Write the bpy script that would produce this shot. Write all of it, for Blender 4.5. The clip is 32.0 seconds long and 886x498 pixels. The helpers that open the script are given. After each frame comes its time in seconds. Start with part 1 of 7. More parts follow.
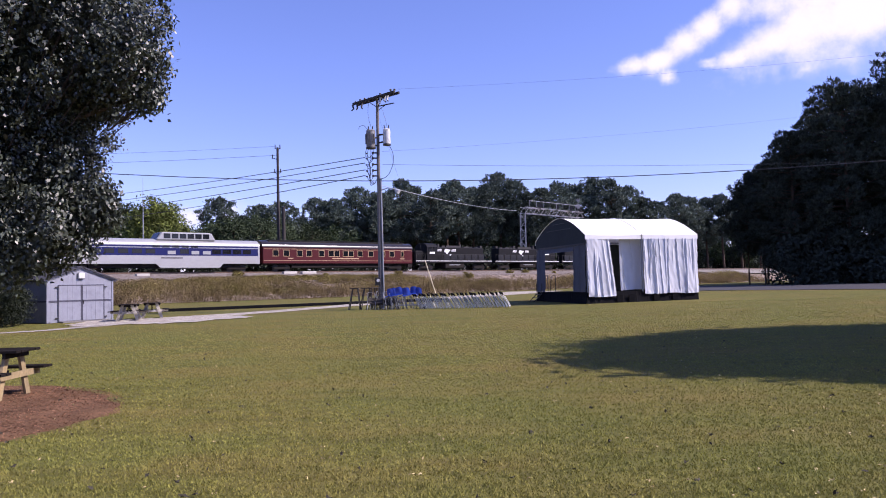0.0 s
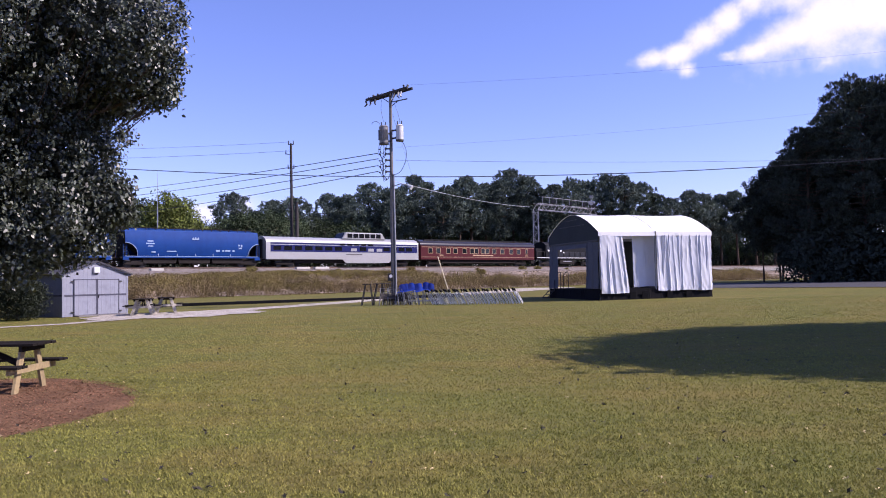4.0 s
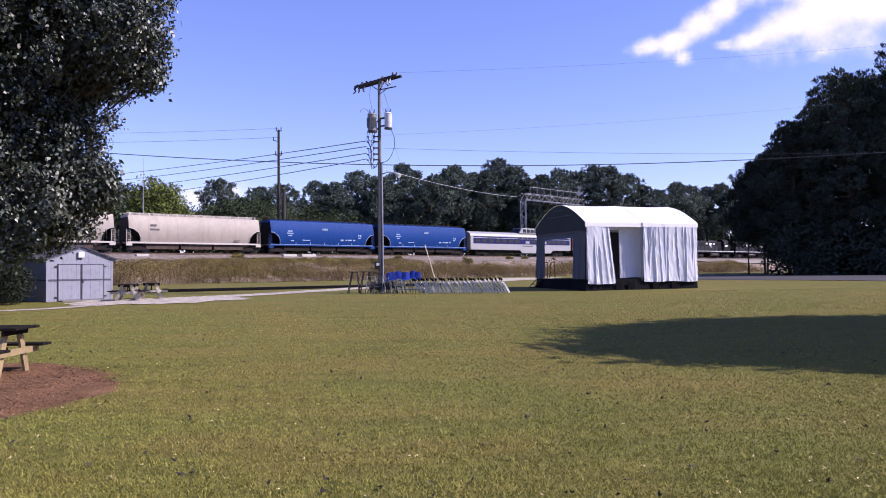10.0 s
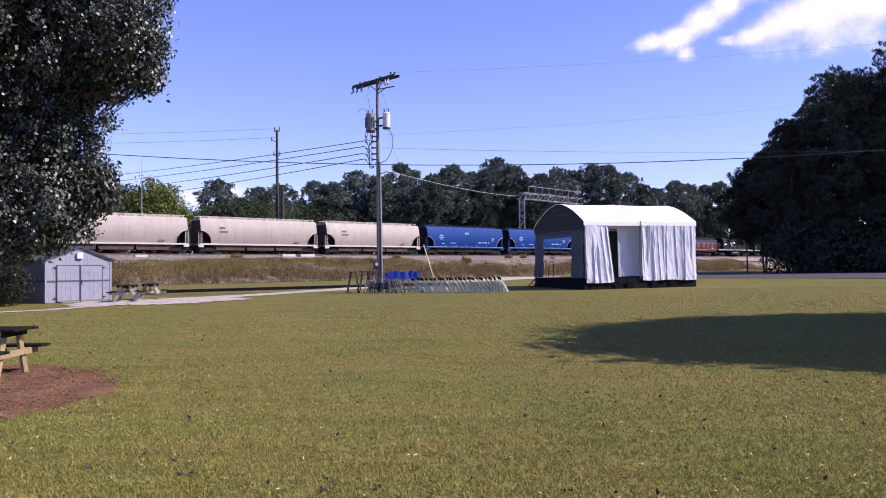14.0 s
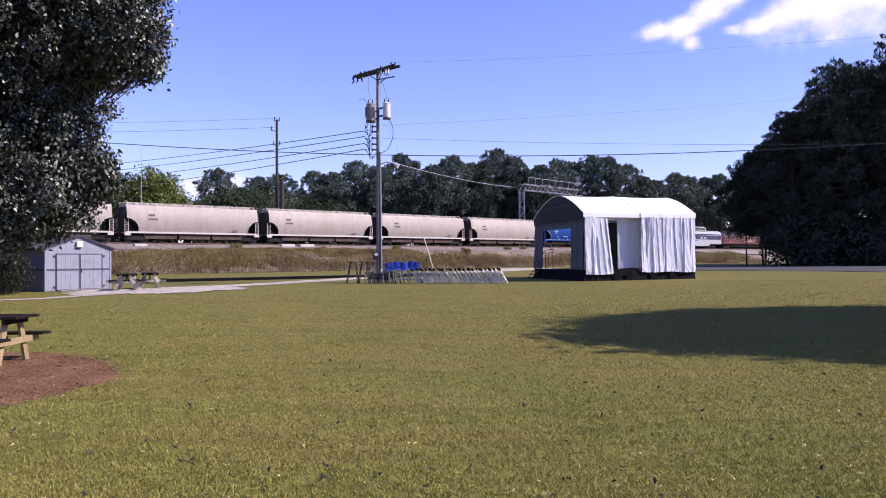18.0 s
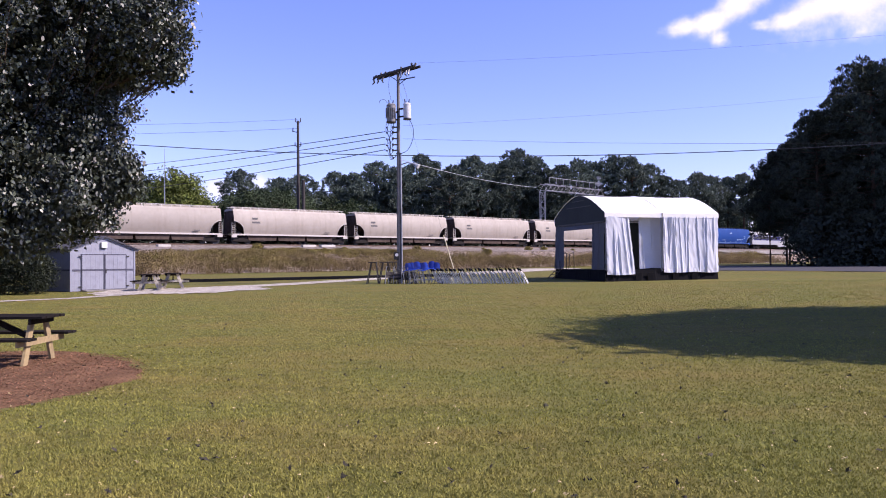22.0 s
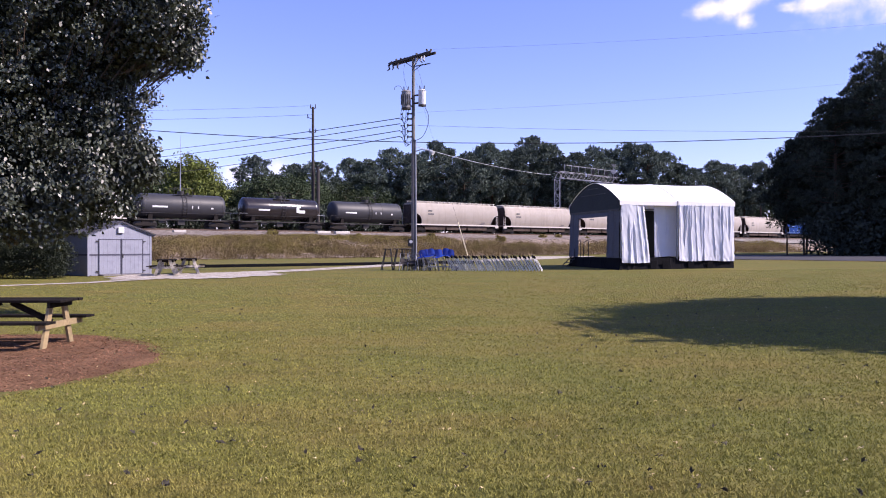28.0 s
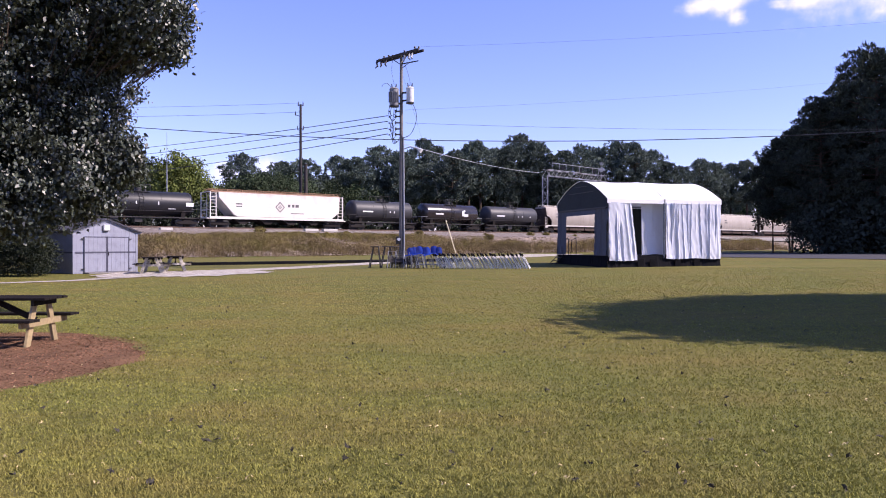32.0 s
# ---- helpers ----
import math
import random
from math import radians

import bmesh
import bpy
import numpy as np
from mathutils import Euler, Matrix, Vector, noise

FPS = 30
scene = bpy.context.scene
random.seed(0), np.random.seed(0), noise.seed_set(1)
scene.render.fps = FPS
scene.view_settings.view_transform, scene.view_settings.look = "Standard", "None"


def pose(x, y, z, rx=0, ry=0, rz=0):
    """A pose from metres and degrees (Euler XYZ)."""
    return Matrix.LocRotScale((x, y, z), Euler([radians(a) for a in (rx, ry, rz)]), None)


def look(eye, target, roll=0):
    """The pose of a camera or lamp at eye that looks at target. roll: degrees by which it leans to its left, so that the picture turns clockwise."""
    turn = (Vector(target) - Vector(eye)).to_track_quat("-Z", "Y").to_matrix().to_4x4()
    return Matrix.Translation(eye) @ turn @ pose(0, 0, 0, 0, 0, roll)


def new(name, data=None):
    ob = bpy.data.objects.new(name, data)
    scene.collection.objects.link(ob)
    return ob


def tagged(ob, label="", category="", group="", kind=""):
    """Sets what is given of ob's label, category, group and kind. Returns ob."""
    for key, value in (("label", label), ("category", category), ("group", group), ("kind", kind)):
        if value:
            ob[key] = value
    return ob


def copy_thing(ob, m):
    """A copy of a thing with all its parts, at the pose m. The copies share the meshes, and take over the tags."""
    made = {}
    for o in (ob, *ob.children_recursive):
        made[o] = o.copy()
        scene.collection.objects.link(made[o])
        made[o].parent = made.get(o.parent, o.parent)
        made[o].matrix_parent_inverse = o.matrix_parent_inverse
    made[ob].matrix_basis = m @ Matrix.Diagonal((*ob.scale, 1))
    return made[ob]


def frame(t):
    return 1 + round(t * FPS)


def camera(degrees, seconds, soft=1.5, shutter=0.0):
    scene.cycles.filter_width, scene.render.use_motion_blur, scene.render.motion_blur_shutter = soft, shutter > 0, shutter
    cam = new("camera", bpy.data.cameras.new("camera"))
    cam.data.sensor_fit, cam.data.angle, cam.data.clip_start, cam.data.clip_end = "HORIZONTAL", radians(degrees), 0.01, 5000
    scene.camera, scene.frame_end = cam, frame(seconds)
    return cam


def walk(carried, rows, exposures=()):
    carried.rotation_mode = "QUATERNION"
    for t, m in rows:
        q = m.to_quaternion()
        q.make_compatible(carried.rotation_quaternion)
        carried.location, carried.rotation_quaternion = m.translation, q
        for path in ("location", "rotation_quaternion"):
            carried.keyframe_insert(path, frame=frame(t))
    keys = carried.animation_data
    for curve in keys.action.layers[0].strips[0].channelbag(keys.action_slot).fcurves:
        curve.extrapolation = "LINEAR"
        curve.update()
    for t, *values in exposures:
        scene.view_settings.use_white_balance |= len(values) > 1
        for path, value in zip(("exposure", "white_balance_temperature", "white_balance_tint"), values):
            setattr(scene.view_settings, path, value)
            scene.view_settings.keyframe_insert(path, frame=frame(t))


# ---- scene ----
cam = camera(59.2, 32.0, soft=1.0)
# seconds, x, y, z, yaw, pitch, roll
PATH = [
    (0, -0.004, 0.049, 1.665, 0.41, 2.60, 1.32), (0.5, 0.008, 0.044, 1.675, 0.61, 2.77, 1.54), (1, 0.011, 0.050, 1.662, 0.46, 2.90, 1.39),
    (1.5, -0.007, 0.023, 1.661, 0.61, 2.64, 1.42), (2, 0.001, 0.019, 1.665, 0.61, 2.38, 1.67), (2.5, 0.000, 0.054, 1.666, 0.99, 2.42, 1.38),
    (3, -0.001, 0.036, 1.668, 1.37, 2.52, 1.62), (3.5, -0.007, 0.047, 1.660, 1.34, 2.32, 1.04), (5.5, 0.012, 0.015, 1.655, 1.24, 2.41, 1.18),
    (6, 0.004, 0.005, 1.658, 1.34, 2.06, 0.72), (6.5, 0.014, 0.030, 1.654, 1.23, 1.77, 0.82), (7, 0.006, 0.041, 1.654, 0.68, 1.59, 0.88),
    (7.5, 0.004, 0.022, 1.648, 0.62, 1.50, 0.80), (8, 0.013, 0.042, 1.649, 0.27, 1.28, 1.08), (8.5, 0.001, 0.045, 1.649, -0.01, 1.43, 0.80),
    (9, 0.001, 0.047, 1.650, -0.15, 1.67, 0.35), (9.5, -0.011, 0.015, 1.649, 0.01, 1.54, 0.14), (10, -0.001, 0.049, 1.651, 0.37, 1.51, 0.43),
    (10.5, 0.012, 0.044, 1.642, 0.12, 1.08, 0.41), (11, 0.002, 0.035, 1.654, 0.13, 1.26, 0.42), (11.5, 0.005, 0.026, 1.653, -0.03, 1.44, 0.43),
    (12, -0.004, 0.015, 1.651, 0.08, 1.79, 0.16), (12.5, 0.008, 0.019, 1.651, 0.09, 1.98, 0.53), (13, 0.001, -0.004, 1.651, -0.00, 1.80, 0.74),
    (13.5, 0.000, 0.009, 1.651, 0.31, 1.63, 0.84), (14, 0.006, 0.029, 1.653, 0.29, 1.47, 0.67), (14.5, 0.004, 0.005, 1.658, 0.16, 1.56, 1.34),
    (16.5, 0.006, -0.003, 1.652, -0.08, 1.39, 0.45), (17, 0.002, 0.015, 1.646, -0.27, 1.30, 0.25), (17.5, -0.003, -0.004, 1.649, -0.22, 1.09, 0.33),
    (18, -0.004, 0.001, 1.644, 0.24, 0.80, 0.34), (18.5, 0.001, 0.003, 1.645, 0.41, 0.51, 0.39), (19, -0.005, 0.006, 1.647, 0.83, 0.68, 0.97),
    (19.5, -0.003, -0.001, 1.645, 1.49, 0.78, 0.93), (20, -0.005, 0.005, 1.648, 1.98, 0.82, 0.98), (20.5, -0.005, 0.000, 1.642, 1.97, 1.07, 0.61),
    (21, -0.004, -0.013, 1.640, 2.07, 0.94, 0.54), (21.5, -0.002, 0.007, 1.643, 1.95, 0.89, 0.45), (22, -0.001, 0.007, 1.639, 1.75, 0.84, 0.37),
    (22.5, -0.006, 0.025, 1.646, 1.55, 0.85, 0.16), (23, -0.021, -0.003, 1.639, 1.54, 0.77, 0.36), (23.5, -0.010, 0.002, 1.635, 1.76, 0.39, 0.09),
    (24, -0.012, 0.005, 1.637, 1.76, 0.05, -0.09), (24.5, -0.012, 0.010, 1.646, 1.90, 0.24, 0.02), (25, -0.015, 0.007, 1.648, 2.20, 0.54, 0.15),
    (25.5, -0.012, 0.004, 1.638, 2.32, 0.59, 0.09), (26, -0.019, -0.004, 1.643, 2.80, 0.23, 0.31), (26.5, -0.003, -0.018, 1.638, 3.19, -0.07, 0.12),
    (28.5, -0.015, 0.011, 1.633, 2.36, -0.13, 0.01), (29, -0.008, 0.021, 1.631, 1.87, -0.34, 0.06), (29.5, -0.010, 0.016, 1.633, 1.76, -0.51, 0.02),
    (30, -0.014, 0.010, 1.632, 1.77, -0.47, 0.15), (30.5, -0.014, 0.010, 1.640, 1.92, -0.27, 0.33), (31, -0.013, 0.010, 1.636, 2.15, -0.12, 0.35),
    (31.5, -0.009, 0.025, 1.633, 2.17, -0.12, 0.21), (32, -0.006, 0.016, 1.627, 1.90, -0.26, -0.01),
]
walk(cam, [(t, pose(x, y, z, 90 + b, c, a)) for t, x, y, z, a, b, c in PATH],
     exposures=[(0.0, 0.62, 6200, 28), (6.0, 0.68, 6200, 28), (13.0, 0.69, 6250, 28), (20.0, 0.75, 6300, 28), (32.0, 0.82, 6350, 28)])

# ---------------------------------------------------------------- light
SUN_AZ, SUN_EL = -8.0, 41.0          # degrees from +x towards +y, and above the horizon
world = bpy.data.worlds.new("sky")
scene.world = world
world.use_nodes = True
wn = world.node_tree.nodes
sky = wn.new("ShaderNodeTexSky")
sky.sky_type = "NISHITA"
sky.sun_disc = False
sky.sun_elevation = radians(SUN_EL)
sky.sun_rotation = radians(90 - SUN_AZ)
sky.air_density, sky.dust_density, sky.ozone_density = 1.0, 0.05, 4.0
tone = wn.new("ShaderNodeVectorMath")
tone.operation = "MULTIPLY"
tone.inputs[1].default_value = (1.07, 0.97, 1.30)
world.node_tree.links.new(sky.outputs[0], tone.inputs[0])
world.node_tree.links.new(tone.outputs[0], wn["Background"].inputs[0])
wn["Background"].inputs[1].default_value = 0.100
sun_data = bpy.data.lights.new("sun", "SUN")
sun_data.energy, sun_data.angle, sun_data.color = 5.0, radians(0.53), (1.0, 0.925, 0.81)
sun = new("sun", sun_data)
sun_way = Vector((math.cos(radians(SUN_AZ)) * math.cos(radians(SUN_EL)), math.sin(radians(SUN_AZ)) * math.cos(radians(SUN_EL)), math.sin(radians(SUN_EL))))
sun.matrix_basis = look(sun_way * 200, (0, 0, 0))


# ---------------------------------------------------------------- materials
def mat(name, color, rough=0.6, metal=0.0, vary=0.15, fine=30.0, broad=1.5, bump=0.0, stain=None, stain_amount=0.0, per=0.0, spec=0.5, island=0.0, through_light=0.0, sharp=0.35):
    """Principled surface; the colour varies at two scales, by object and by island; stains in a second colour."""
    m = bpy.data.materials.new(name)
    m.use_nodes = True
    nt = m.node_tree
    N, L = nt.nodes, nt.links
    b = N["Principled BSDF"]
    b.inputs["Roughness"].default_value = rough
    b.inputs["Metallic"].default_value = metal
    b.inputs["Specular IOR Level"].default_value = spec
    tc = N.new("ShaderNodeTexCoord")
    n1 = N.new("ShaderNodeTexNoise")
    n1.inputs["Scale"].default_value, n1.inputs["Detail"].default_value = fine, 5
    n2 = N.new("ShaderNodeTexNoise")
    n2.inputs["Scale"].default_value, n2.inputs["Detail"].default_value = broad, 4
    L.new(tc.outputs["Object"], n1.inputs["Vector"])
    L.new(tc.outputs["Object"], n2.inputs["Vector"])
    add = N.new("ShaderNodeMath")
    add.operation = "ADD"
    L.new(n1.outputs["Fac"], add.inputs[0])
    L.new(n2.outputs["Fac"], add.inputs[1])
    rng = N.new("ShaderNodeMapRange")
    rng.inputs["From Min"].default_value, rng.inputs["From Max"].default_value = 1.0 - sharp, 1.0 + sharp
    rng.inputs["To Min"].default_value, rng.inputs["To Max"].default_value = 1 - vary, 1 + vary
    L.new(add.outputs[0], rng.inputs["Value"])
    value = rng.outputs[0]
    for amount, node, sock in ((per, "ShaderNodeObjectInfo", "Random"), (island, "ShaderNodeNewGeometry", "Random Per Island")):
        if amount:
            inf = N.new(node)
            r2 = N.new("ShaderNodeMapRange")
            r2.inputs["To Min"].default_value, r2.inputs["To Max"].default_value = 1 - amount, 1 + amount
            L.new(inf.outputs[sock], r2.inputs["Value"])
            mu = N.new("ShaderNodeMath")
            mu.operation = "MULTIPLY"
            L.new(value, mu.inputs[0])
            L.new(r2.outputs[0], mu.inputs[1])
            value = mu.outputs[0]
    mix = N.new("ShaderNodeVectorMath")
    mix.operation = "SCALE"
    mix.inputs[0].default_value = color
    L.new(value, mix.inputs["Scale"])
    col = mix.outputs[0]
    if stain:
        n3 = N.new("ShaderNodeTexNoise")
        n3.inputs["Scale"].default_value, n3.inputs["Detail"].default_value, n3.inputs["Roughness"].default_value = broad * 2.3, 6, 0.65
        L.new(tc.outputs["Object"], n3.inputs["Vector"])
        r3 = N.new("ShaderNodeMapRange")
        r3.inputs["From Min"].default_value, r3.inputs["From Max"].default_value = 0.48, 0.68
        r3.inputs["To Max"].default_value = stain_amount
        L.new(n3.outputs["Fac"], r3.inputs["Value"])
        mx = N.new("ShaderNodeMix")
        mx.data_type = "RGBA"
        L.new(r3.outputs[0], mx.inputs["Factor"])
        L.new(col, mx.inputs["A"])
        mx.inputs["B"].default_value = (*stain, 1)
        col = mx.outputs["Result"]
    L.new(col, b.inputs["Base Color"])
    if through_light:
        tr = N.new("ShaderNodeBsdfTranslucent")
        L.new(col, tr.inputs["Color"])
        ms = N.new("ShaderNodeMixShader")
        ms.inputs[0].default_value = through_light
        L.new(b.outputs[0], ms.inputs[1])
        L.new(tr.outputs[0], ms.inputs[2])
        L.new(ms.outputs[0], N["Material Output"].inputs["Surface"])
    if bump:
        bp = N.new("ShaderNodeBump")
        bp.inputs["Strength"].default_value, bp.inputs["Distance"].default_value = bump, 0.02
        L.new(n1.outputs["Fac"], bp.inputs["Height"])
        L.new(bp.outputs[0], b.inputs["Normal"])
    return m


def turf(name, color, dry, rough, **more):
    """Lawn colours: greener and drier patches a few metres wide, drawn out along the mowing lines."""
    m = mat(name, color, rough, **more)
    N, L = m.node_tree.nodes, m.node_tree.links
    b = N["Principled BSDF"]
    col = b.inputs["Base Color"].links[0].from_socket
    tc = N.new("ShaderNodeTexCoord")
    for stretch, scale, low, high, amount, tint in (((0.55, 1.0, 1.0), 0.55, 0.43, 0.68, 0.70, dry), ((0.35, 1.5, 1.0), 1.3, 0.50, 0.70, 0.50, tuple(0.55 * c for c in color)), ((1.0, 1.0, 1.0), 0.16, 0.46, 0.62, 0.35, (color[0] * 0.82, color[1] * 1.04, color[2]))):
        mp = N.new("ShaderNodeMapping")
        mp.inputs["Scale"].default_value = stretch
        L.new(tc.outputs["Object"], mp.inputs["Vector"])
        ns = N.new("ShaderNodeTexNoise")
        ns.inputs["Scale"].default_value, ns.inputs["Detail"].default_value, ns.inputs["Roughness"].default_value = scale, 6, 0.62
        L.new(mp.outputs[0], ns.inputs["Vector"])
        fr = N.new("ShaderNodeMapRange")
        fr.inputs["From Min"].default_value, fr.inputs["From Max"].default_value, fr.inputs["To Max"].default_value = low, high, amount
        L.new(ns.outputs["Fac"], fr.inputs["Value"])
        mx = N.new("ShaderNodeMix")
        mx.data_type = "RGBA"
        L.new(fr.outputs[0], mx.inputs["Factor"])
        L.new(col, mx.inputs["A"])
        mx.inputs["B"].default_value = (*tint, 1)
        col = mx.outputs["Result"]
    L.new(col, b.inputs["Base Color"])
    return m


M_LAWN = turf("lawn", (0.112, 0.106, 0.028), (0.168, 0.126, 0.040), 0.9, vary=0.35, sharp=0.2, fine=45, broad=7.0, bump=0.5, spec=0.1)
M_BLADE = turf("grass_blade", (0.226, 0.216, 0.052), (0.290, 0.224, 0.075), 0.7, vary=0.22, sharp=0.2, fine=34, broad=10, island=0.28, spec=0.1, through_light=0.15)
M_WEED = mat("weeds", (0.205, 0.170, 0.056), 0.9, vary=0.45, sharp=0.22, fine=0.9, broad=0.3, stain=(0.105, 0.112, 0.028), stain_amount=0.75, island=0.14, spec=0.1, through_light=0.25)
M_BRUSH = mat("dry_brush", (0.168, 0.126, 0.068), 0.9, vary=0.45, sharp=0.22, fine=0.9, broad=0.3, stain=(0.185, 0.145, 0.05), stain_amount=0.5, island=0.14, spec=0.1, through_light=0.2)
M_SOIL = mat("embankment_soil", (0.235, 0.186, 0.146), 0.95, vary=0.6, sharp=0.2, fine=4.5, broad=0.6, bump=1.0, stain=(0.1087, 0.09135, 0.0609), stain_amount=0.6, spec=0.1)
M_BALLAST = mat("ballast", (0.174, 0.1479, 0.1305), 0.95, vary=0.6, sharp=0.2, fine=9, broad=2.2, bump=1.0, stain=(0.1044, 0.087, 0.07395), stain_amount=0.6, spec=0.2)
M_GRAVEL = mat("gravel", (0.36, 0.325, 0.285), 0.95, vary=0.4, sharp=0.2, fine=16, broad=2.4, bump=0.9, stain=(0.1479, 0.1348, 0.07395), stain_amount=0.55, spec=0.2)
M_ASPHALT = mat("asphalt", (0.04785, 0.04611, 0.0522), 0.9, vary=0.2, fine=20, broad=0.3, bump=0.3, spec=0.3)
M_MULCH = mat("mulch", (0.1436, 0.08004, 0.0435), 0.95, vary=0.5, fine=28, broad=2.0, bump=1.0, stain=(0.07395, 0.03654, 0.02088), stain_amount=0.7, spec=0.1)
M_CHIP = mat("bark_chip", (0.195, 0.104, 0.062), 0.95, vary=0.3, sharp=0.22, fine=6, broad=0.8, stain=(0.085, 0.042, 0.027), stain_amount=0.7, island=0.5, spec=0.1)
M_BARK = mat("bark", (0.07395, 0.05394, 0.04089), 0.95, vary=0.35, fine=14, broad=1.2, bump=0.8, spec=0.1)
# needle colour in two copies: paler for distance haze, darker for shaded growth
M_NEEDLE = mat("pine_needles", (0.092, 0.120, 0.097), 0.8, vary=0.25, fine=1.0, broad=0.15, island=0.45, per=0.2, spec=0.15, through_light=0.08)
M_SHADEGREEN = mat("dark_evergreen_needles", (0.038, 0.049, 0.036), 0.85, vary=0.25, fine=1.0, broad=0.15, island=0.45, per=0.2, spec=0.15, through_light=0.05)
M_BROAD = mat("broad_leaves", (0.047, 0.068, 0.032), 0.75, vary=0.25, fine=1.0, broad=0.15, island=0.45, per=0.3, spec=0.2, through_light=0.2)
M_YELLOW = mat("turning_leaves", (0.100, 0.122, 0.028), 0.75, vary=0.45, sharp=0.2, fine=1.0, broad=0.3, island=0.35, spec=0.2, through_light=0.2)
M_PEAR = mat("pear_leaves", (0.042, 0.053, 0.034), 0.50, vary=0.2, fine=2.0, broad=0.4, island=0.75, spec=0.8, through_light=0.02)
M_HEDGE = mat("hedge_leaves", (0.01914, 0.0261, 0.01392), 0.7, vary=0.2, fine=3, broad=0.6, island=0.4, spec=0.25, through_light=0.10)
M_WHITE = mat("white_vinyl", (0.84, 0.84, 0.85), 0.45, vary=0.03, fine=4, broad=0.6, stain=(0.72, 0.72, 0.72), stain_amount=0.2, through_light=0.08)
M_CURTAIN = mat("white_curtain", (0.62, 0.64, 0.70), 0.42, vary=0.06, fine=3, broad=0.8, through_light=0.14)
M_DRAPE = mat("grey_drape", (0.098, 0.102, 0.118), 0.85, spec=0.15, vary=0.1, fine=8, broad=0.8)
# dark cloth colour for the tent's unlit gable and interior
M_SHADECLOTH = mat("grey_mesh_cloth", (0.043, 0.048, 0.050), 0.9, spec=0.1, vary=0.1, fine=8, broad=0.8)
M_BLACK = mat("black_skirt", (0.0087, 0.0087, 0.01044), 0.95, spec=0.08, vary=0.2, fine=6, broad=1)
M_ALU = mat("aluminium", (0.74, 0.73, 0.71), 0.45, 0.0, vary=0.08)
M_GALV = mat("galvanised_steel", (0.2958, 0.3045, 0.3219), 0.5, 0.6, vary=0.15, fine=9, broad=2)
M_STEEL = mat("dark_steel", (0.0435, 0.04176, 0.04176), 0.55, 0.5, vary=0.2)
M_SIDING = mat("shed_siding", (0.225, 0.236, 0.285), 0.8, spec=0.2, vary=0.09, fine=20, broad=1.2, bump=0.1, stain=(0.1479, 0.1522, 0.1914), stain_amount=0.45)
M_TRIM = mat("shed_trim", (0.04785, 0.04785, 0.07395), 0.7, vary=0.1)
M_SHINGLE = mat("shingles", (0.04785, 0.04785, 0.0609), 0.9, vary=0.25, fine=25, bump=0.5, per=0.15)
M_POLEWOOD = mat("pole_wood", (0.1436, 0.1348, 0.1305), 0.8, vary=0.3, fine=12, broad=1.0, bump=0.3)
M_DARKWOOD = mat("dark_wood", (0.0348, 0.02958, 0.02784), 0.85, vary=0.25, fine=14, broad=1.5)
M_PORCELAIN = mat("porcelain", (0.0522, 0.04524, 0.0435), 0.3, vary=0.1)
M_TRANSFORMER = mat("transformer_paint", (0.522, 0.5307, 0.5394), 0.4, vary=0.06)
M_OLDTANK = mat("old_transformer_paint", (0.1914, 0.1914, 0.1958), 0.55, vary=0.25, fine=8, broad=2, stain=(0.1044, 0.07395, 0.0522), stain_amount=0.5)
M_WIRE = mat("wire", (0.0174, 0.0174, 0.02175), 0.6, vary=0.05)
M_WIRELIGHT = mat("bare_wire", (0.435, 0.4524, 0.4872), 0.5, 0.4, vary=0.05)
M_TABLEWOOD = mat("weathered_boards", (0.016, 0.0135, 0.0125), 0.85, vary=0.35, fine=30, broad=2.0, bump=0.3, per=0.2, spec=0.04)
M_LEGWOOD = mat("treated_lumber", (0.25, 0.188, 0.096), 0.8, vary=0.25, fine=20, broad=2, per=0.12, stain=(0.17, 0.12, 0.065), stain_amount=0.5)
M_BLUEPLASTIC = mat("blue_plastic", (0.02175, 0.0609, 0.3654), 0.2, vary=0.12, spec=0.7)
M_CONCRETE = mat("concrete", (0.4002, 0.3828, 0.3567), 0.9, vary=0.15, fine=10, broad=1, bump=0.2)
M_RAIL = mat("rail_steel", (0.1392, 0.0957, 0.07395), 0.55, 0.5, vary=0.2)
M_TIE = mat("tie_wood", (0.0609, 0.04785, 0.03915), 0.9, vary=0.3, fine=10)
M_CREAM = mat("cream_paint", (0.300, 0.268, 0.232), 0.6, vary=0.08, fine=2.5, broad=0.35, stain=(0.24, 0.205, 0.165), stain_amount=0.3, per=0.10)
M_CREAMSILL = mat("pale_sill", (0.4089, 0.3828, 0.3567), 0.6, vary=0.1, broad=0.5)
M_BLUE = mat("blue_paint", (0.006, 0.040, 0.180), 0.6, spec=0.12, vary=0.10, fine=2.5, broad=0.4, stain=(0.012, 0.05, 0.18), stain_amount=0.3)
M_WHITEPAINT = mat("white_paint", (0.5916, 0.5655, 0.522), 0.5, vary=0.06, fine=2, broad=0.4, stain=(0.5394, 0.4698, 0.4089), stain_amount=0.25)
